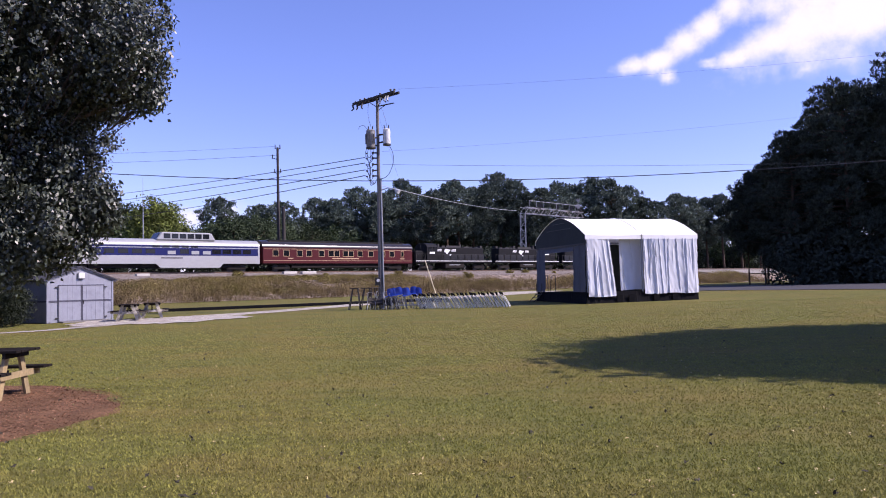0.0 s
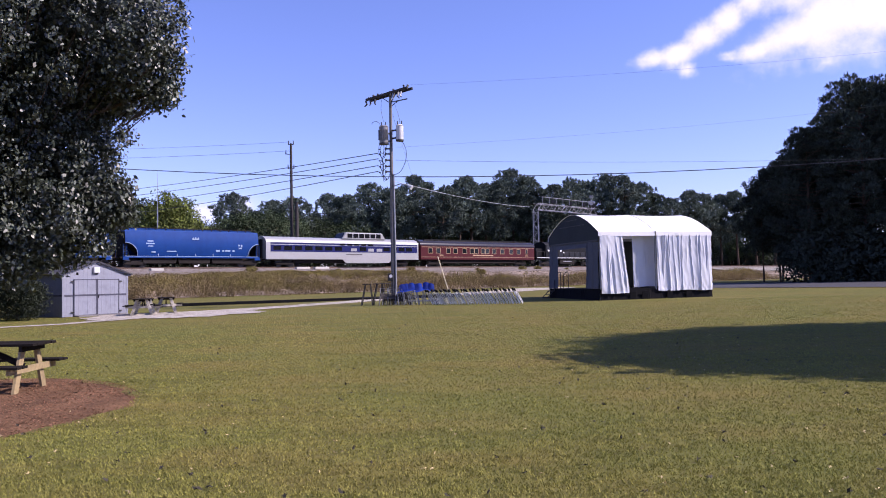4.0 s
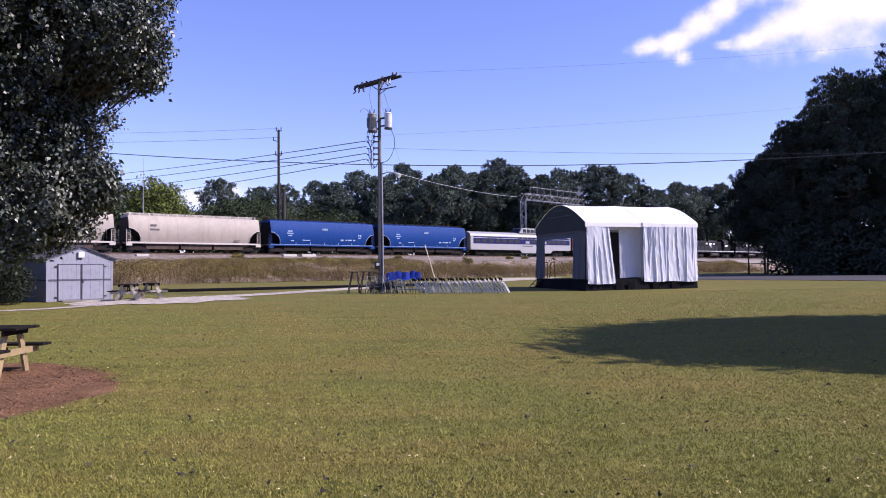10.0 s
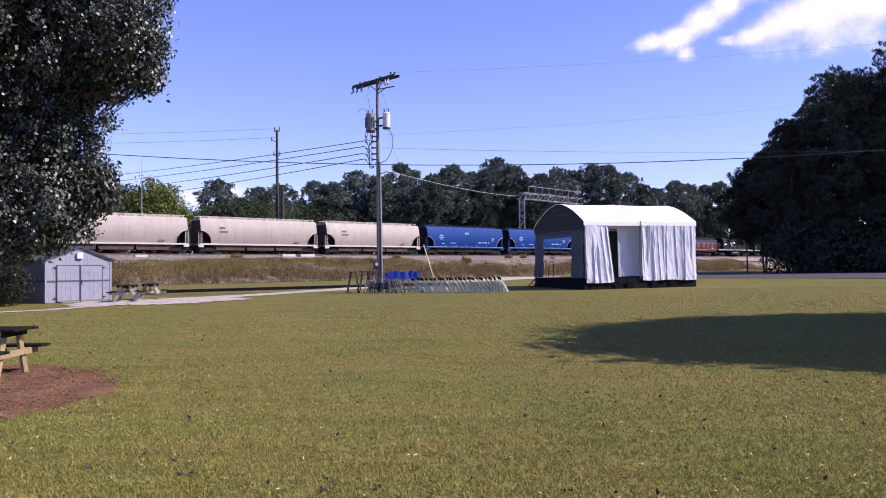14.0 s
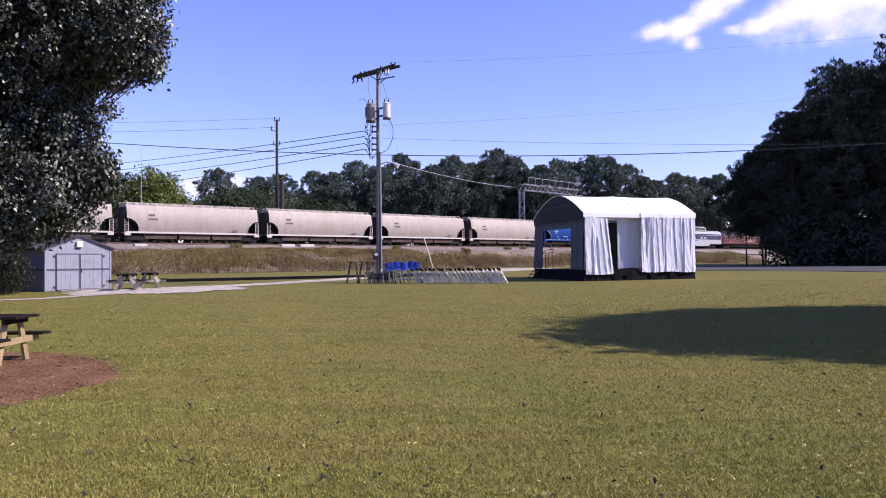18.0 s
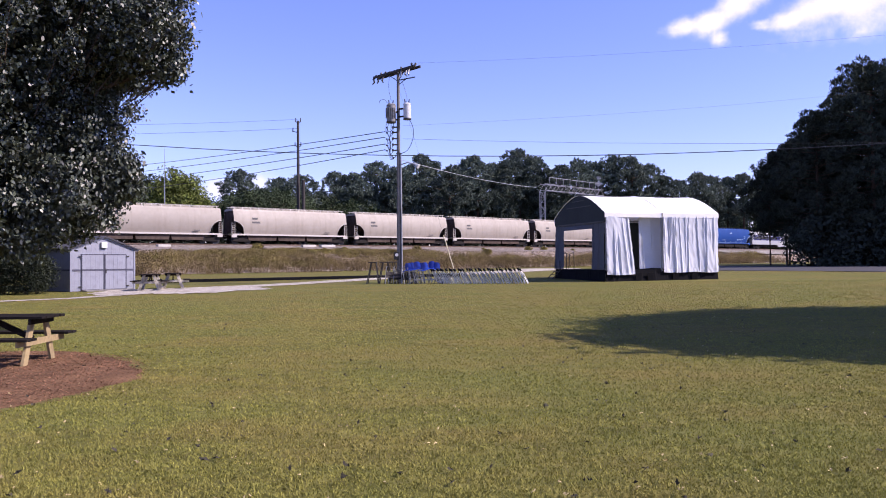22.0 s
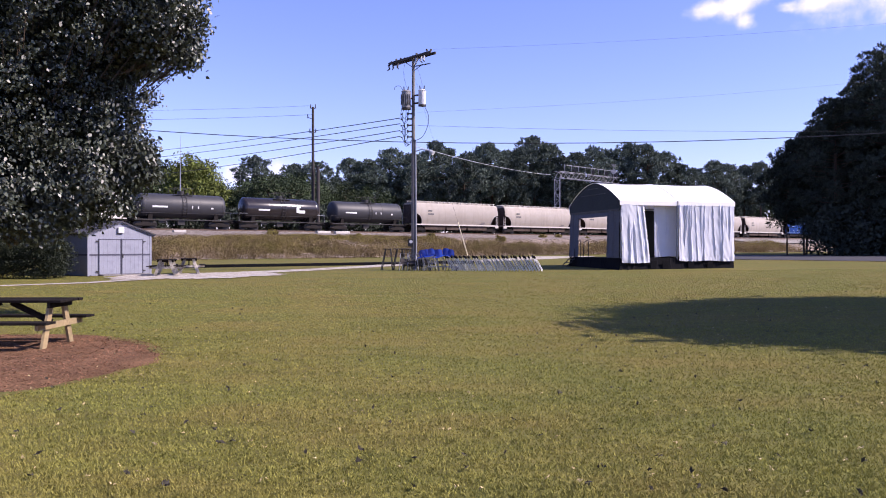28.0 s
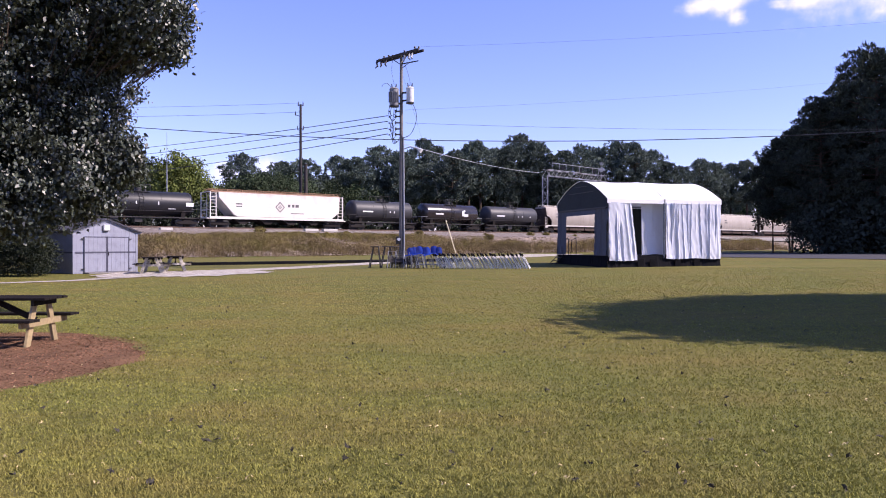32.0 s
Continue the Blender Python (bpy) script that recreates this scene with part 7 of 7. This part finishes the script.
def build_weeds():
    """Waist-high dry brush over the bank, grass stalks in it, bare gravel along the top."""
    rs = np.random.RandomState(9)

    def tufts(count, low, high):
        out = []
        while len(out) < count:
            s, v = rs.uniform(-25, 106), rs.uniform(low, high)
            d = 0.55 + 1.0 * noise.noise(Vector((s * 0.10, v * 0.14, 1.0))) + 0.8 * noise.noise(Vector((s * 0.33, v * 0.4, 7.0)))
            top = np.interp(s, TOP_S, TOP_V) + 2.2 * noise.noise(Vector((s * 0.15, 3.0, 0.5)))
            if low > 10:
                d += 0.35
            want = 0.006 + (0.08 + 0.90 * min(max(d, 0), 1)) * min(max((v - top) / 1.8, 0), 1)
            if rs.uniform() < want:
                out.append((s, v, (0.30 + 1.0 * min(max(d, 0), 1.2)) * min(max((v - 8.0) / 9.0, 0.2), 1.0) * min(max((26.2 - v) / 1.2, 0.3), 1)))
        return np.array(out)

    def spread(t, k, sig):
        n = len(t) * k
        s = np.repeat(t[:, 0], k) + rs.normal(0, sig, n)
        v = np.repeat(t[:, 1], k) + rs.normal(0, sig, n)
        x = TRACK_A.x + TRACK_D.x * s - TRACK_N.x * v
        y = TRACK_A.y + TRACK_D.y * s - TRACK_N.y * v
        return x, y, ground_z(x, y), np.repeat(t[:, 2], k), n

    for name, mtl, count, low, high, label in (("brush", M_BRUSH, 5400, 13.5, 25.8, "dry grey-brown brush on the railway bank"), ("weeds", M_WEED, 6000, 4.8, 22.0, "olive and golden weeds on the railway bank")):
        t = tufts(count, low, high)
        tx, ty = TRACK_A.x + TRACK_D.x * t[:, 0] - TRACK_N.x * t[:, 1], TRACK_A.y + TRACK_D.y * t[:, 0] - TRACK_N.y * t[:, 1]
        tops = np.stack([tx, ty, ground_z(tx, ty) + 0.2 * t[:, 2]], 1)
        x, y, z, big, n = spread(t, 32, 0.25)
        c = np.stack([x, y, z + big * 0.85 * rs.uniform(0, 1, n) ** 0.8], 1)
        leafy = leaf_cards(rs, c, 1, 0.03, 0.075, 1.8, 1.0, corners=3, out=(c - np.repeat(tops, 32, axis=0)) * 1.8)
        x, y, z, big, n = spread(t[::2], 10, 0.2)
        h = rs.uniform(0.3, 1.05, n) * big
        a, w = rs.uniform(0, 6.283, n), rs.uniform(0.010, 0.028, n)
        b, lean = rs.uniform(0, 6.283, n), rs.uniform(0.1, 0.6, n) * h
        stalk = np.stack([np.stack([x - np.cos(a) * w, y - np.sin(a) * w, z - 0.03], 1), np.stack([x + np.cos(a) * w, y + np.sin(a) * w, z - 0.03], 1),
                          np.stack([x + np.cos(b) * lean, y + np.sin(b) * lean, z + h], 1)], 1)
        ob = new(name, cloud_mesh(name, np.concatenate([leafy, stalk]), 3, mtl))
        tagged(ob, label, "weeds", "", "stuff")
    # loose stones and clods on the bare upper bank
    n = 9000
    s, v = rs.uniform(-25, 106, n), 4.2 + 12 * rs.uniform(0, 1, n) ** 1.2
    x, y = TRACK_A.x + TRACK_D.x * s - TRACK_N.x * v, TRACK_A.y + TRACK_D.y * s - TRACK_N.y * v
    c = np.stack([x, y, ground_z(x, y) + 0.04], 1)
    q = rs.normal(0, 1, (n, 4, 3))
    q = c[:, None, :] + q / np.linalg.norm(q, axis=2)[:, :, None] * rs.uniform(0.05, 0.17, (n, 1, 1)) * np.array([1, 1, 0.7])
    tri = np.stack([q[:, [0, 1, 2]], q[:, [0, 3, 1]], q[:, [1, 3, 2]], q[:, [2, 3, 0]]], 1).reshape(-1, 3, 3)
    tagged(new("stones", cloud_mesh("stones", tri, 3, M_BALLAST)), "loose grey stones on the railway bank", "stones", "", "stuff")
    # low dark scrub at the top of the bank
    rng = random.Random(31)
    first = broadleaf(140, 0.9, 0.75, 40, 24, 0.09, M_WEED, "low dry brown scrub on the railway bank", "scrub", "scrub on the bank", 0.0)
    spots = [(9, 6.5), (22, 5.6), (33, 7.2), (47, 5.8), (56, 6.6), (61, 5.4), (66, 7.4), (74, 6.0), (83, 6.8), (92, 5.6), (103, 7.0), (15, 12), (40, 14), (70, 15), (28, 20), (52, 21), (5, 19), (85, 13)]
    for i, (s, v) in enumerate(spots):
        x, y = on_track(s, v)
        if i == 0:
            first.matrix_basis = Matrix.Translation(on_ground(x, y))
        else:
            put(first, x, y, rng.uniform(0, 360), rng.uniform(0.5, 1.0))
    # thicket on the far side of the track, darkened for the shade under the cars
    far = broadleaf(150, 5.0, 3.2, 105, 14, 0.32, M_SHADEGREEN, "dense bush beyond the railway, darkened for shade under the cars", "bush", "bushes beyond the railway", 0.0)
    for i in range(64):
        x, y = on_track(-34 + i * 3.6 + rng.uniform(-1, 1), -11.5 + rng.uniform(-2.5, 2.5))
        if i == 0:
            far.matrix_basis = Matrix.Translation(on_ground(x, y))
        else:
            put(far, x, y, rng.uniform(0, 360), rng.uniform(0.65, 1.15))


def build_litter():
    rs = np.random.RandomState(15)
    for name, n, mtl, label in (("fallen_leaves", 300, mat("dry_leaf", (0.42, 0.33, 0.16), 0.7, vary=0.2, island=0.5), "dry pale leaves scattered on the lawn"),
                                ("dark_tufts", 260, mat("dark_leaf", (0.035, 0.03, 0.02), 0.9, vary=0.2, island=0.3), "small dark clods and leaves on the lawn")):
        y = 5 + 26 * rs.uniform(0, 1, n) ** 1.4
        x = rs.uniform(-0.62, 0.62, n) * y
        c = np.stack([x, y, ground_z(x, y) + 0.035], 1)
        ob = new(name, cloud_mesh(name, leaf_cards(rs, c, 4, 0.010, 0.015 if name == "fallen_leaves" else 0.024, 1.5, 0.5), 4, mtl))
        tagged(ob, label, "leaves", "", "stuff")
    n = 34000
    a, r = rs.uniform(0, 6.283, n), MULCH_R * 1.02 * np.sqrt(rs.uniform(0, 1, n))
    x, y = MULCH[0] + r * np.cos(a), MULCH[1] + r * np.sin(a)
    c = np.stack([x, y, ground_z(x, y) + 0.047 - 0.05 * (r / MULCH_R) ** 6], 1)
    ob = new("bark_chips", cloud_mesh("bark_chips", leaf_cards(rs, c, 1, 0.004, 0.016, 3.0, 0.5), 4, M_CHIP))
    tagged(ob, "reddish brown bark chips", "mulch", "", "stuff")


build_grass()
build_weeds()
build_litter()

motions()
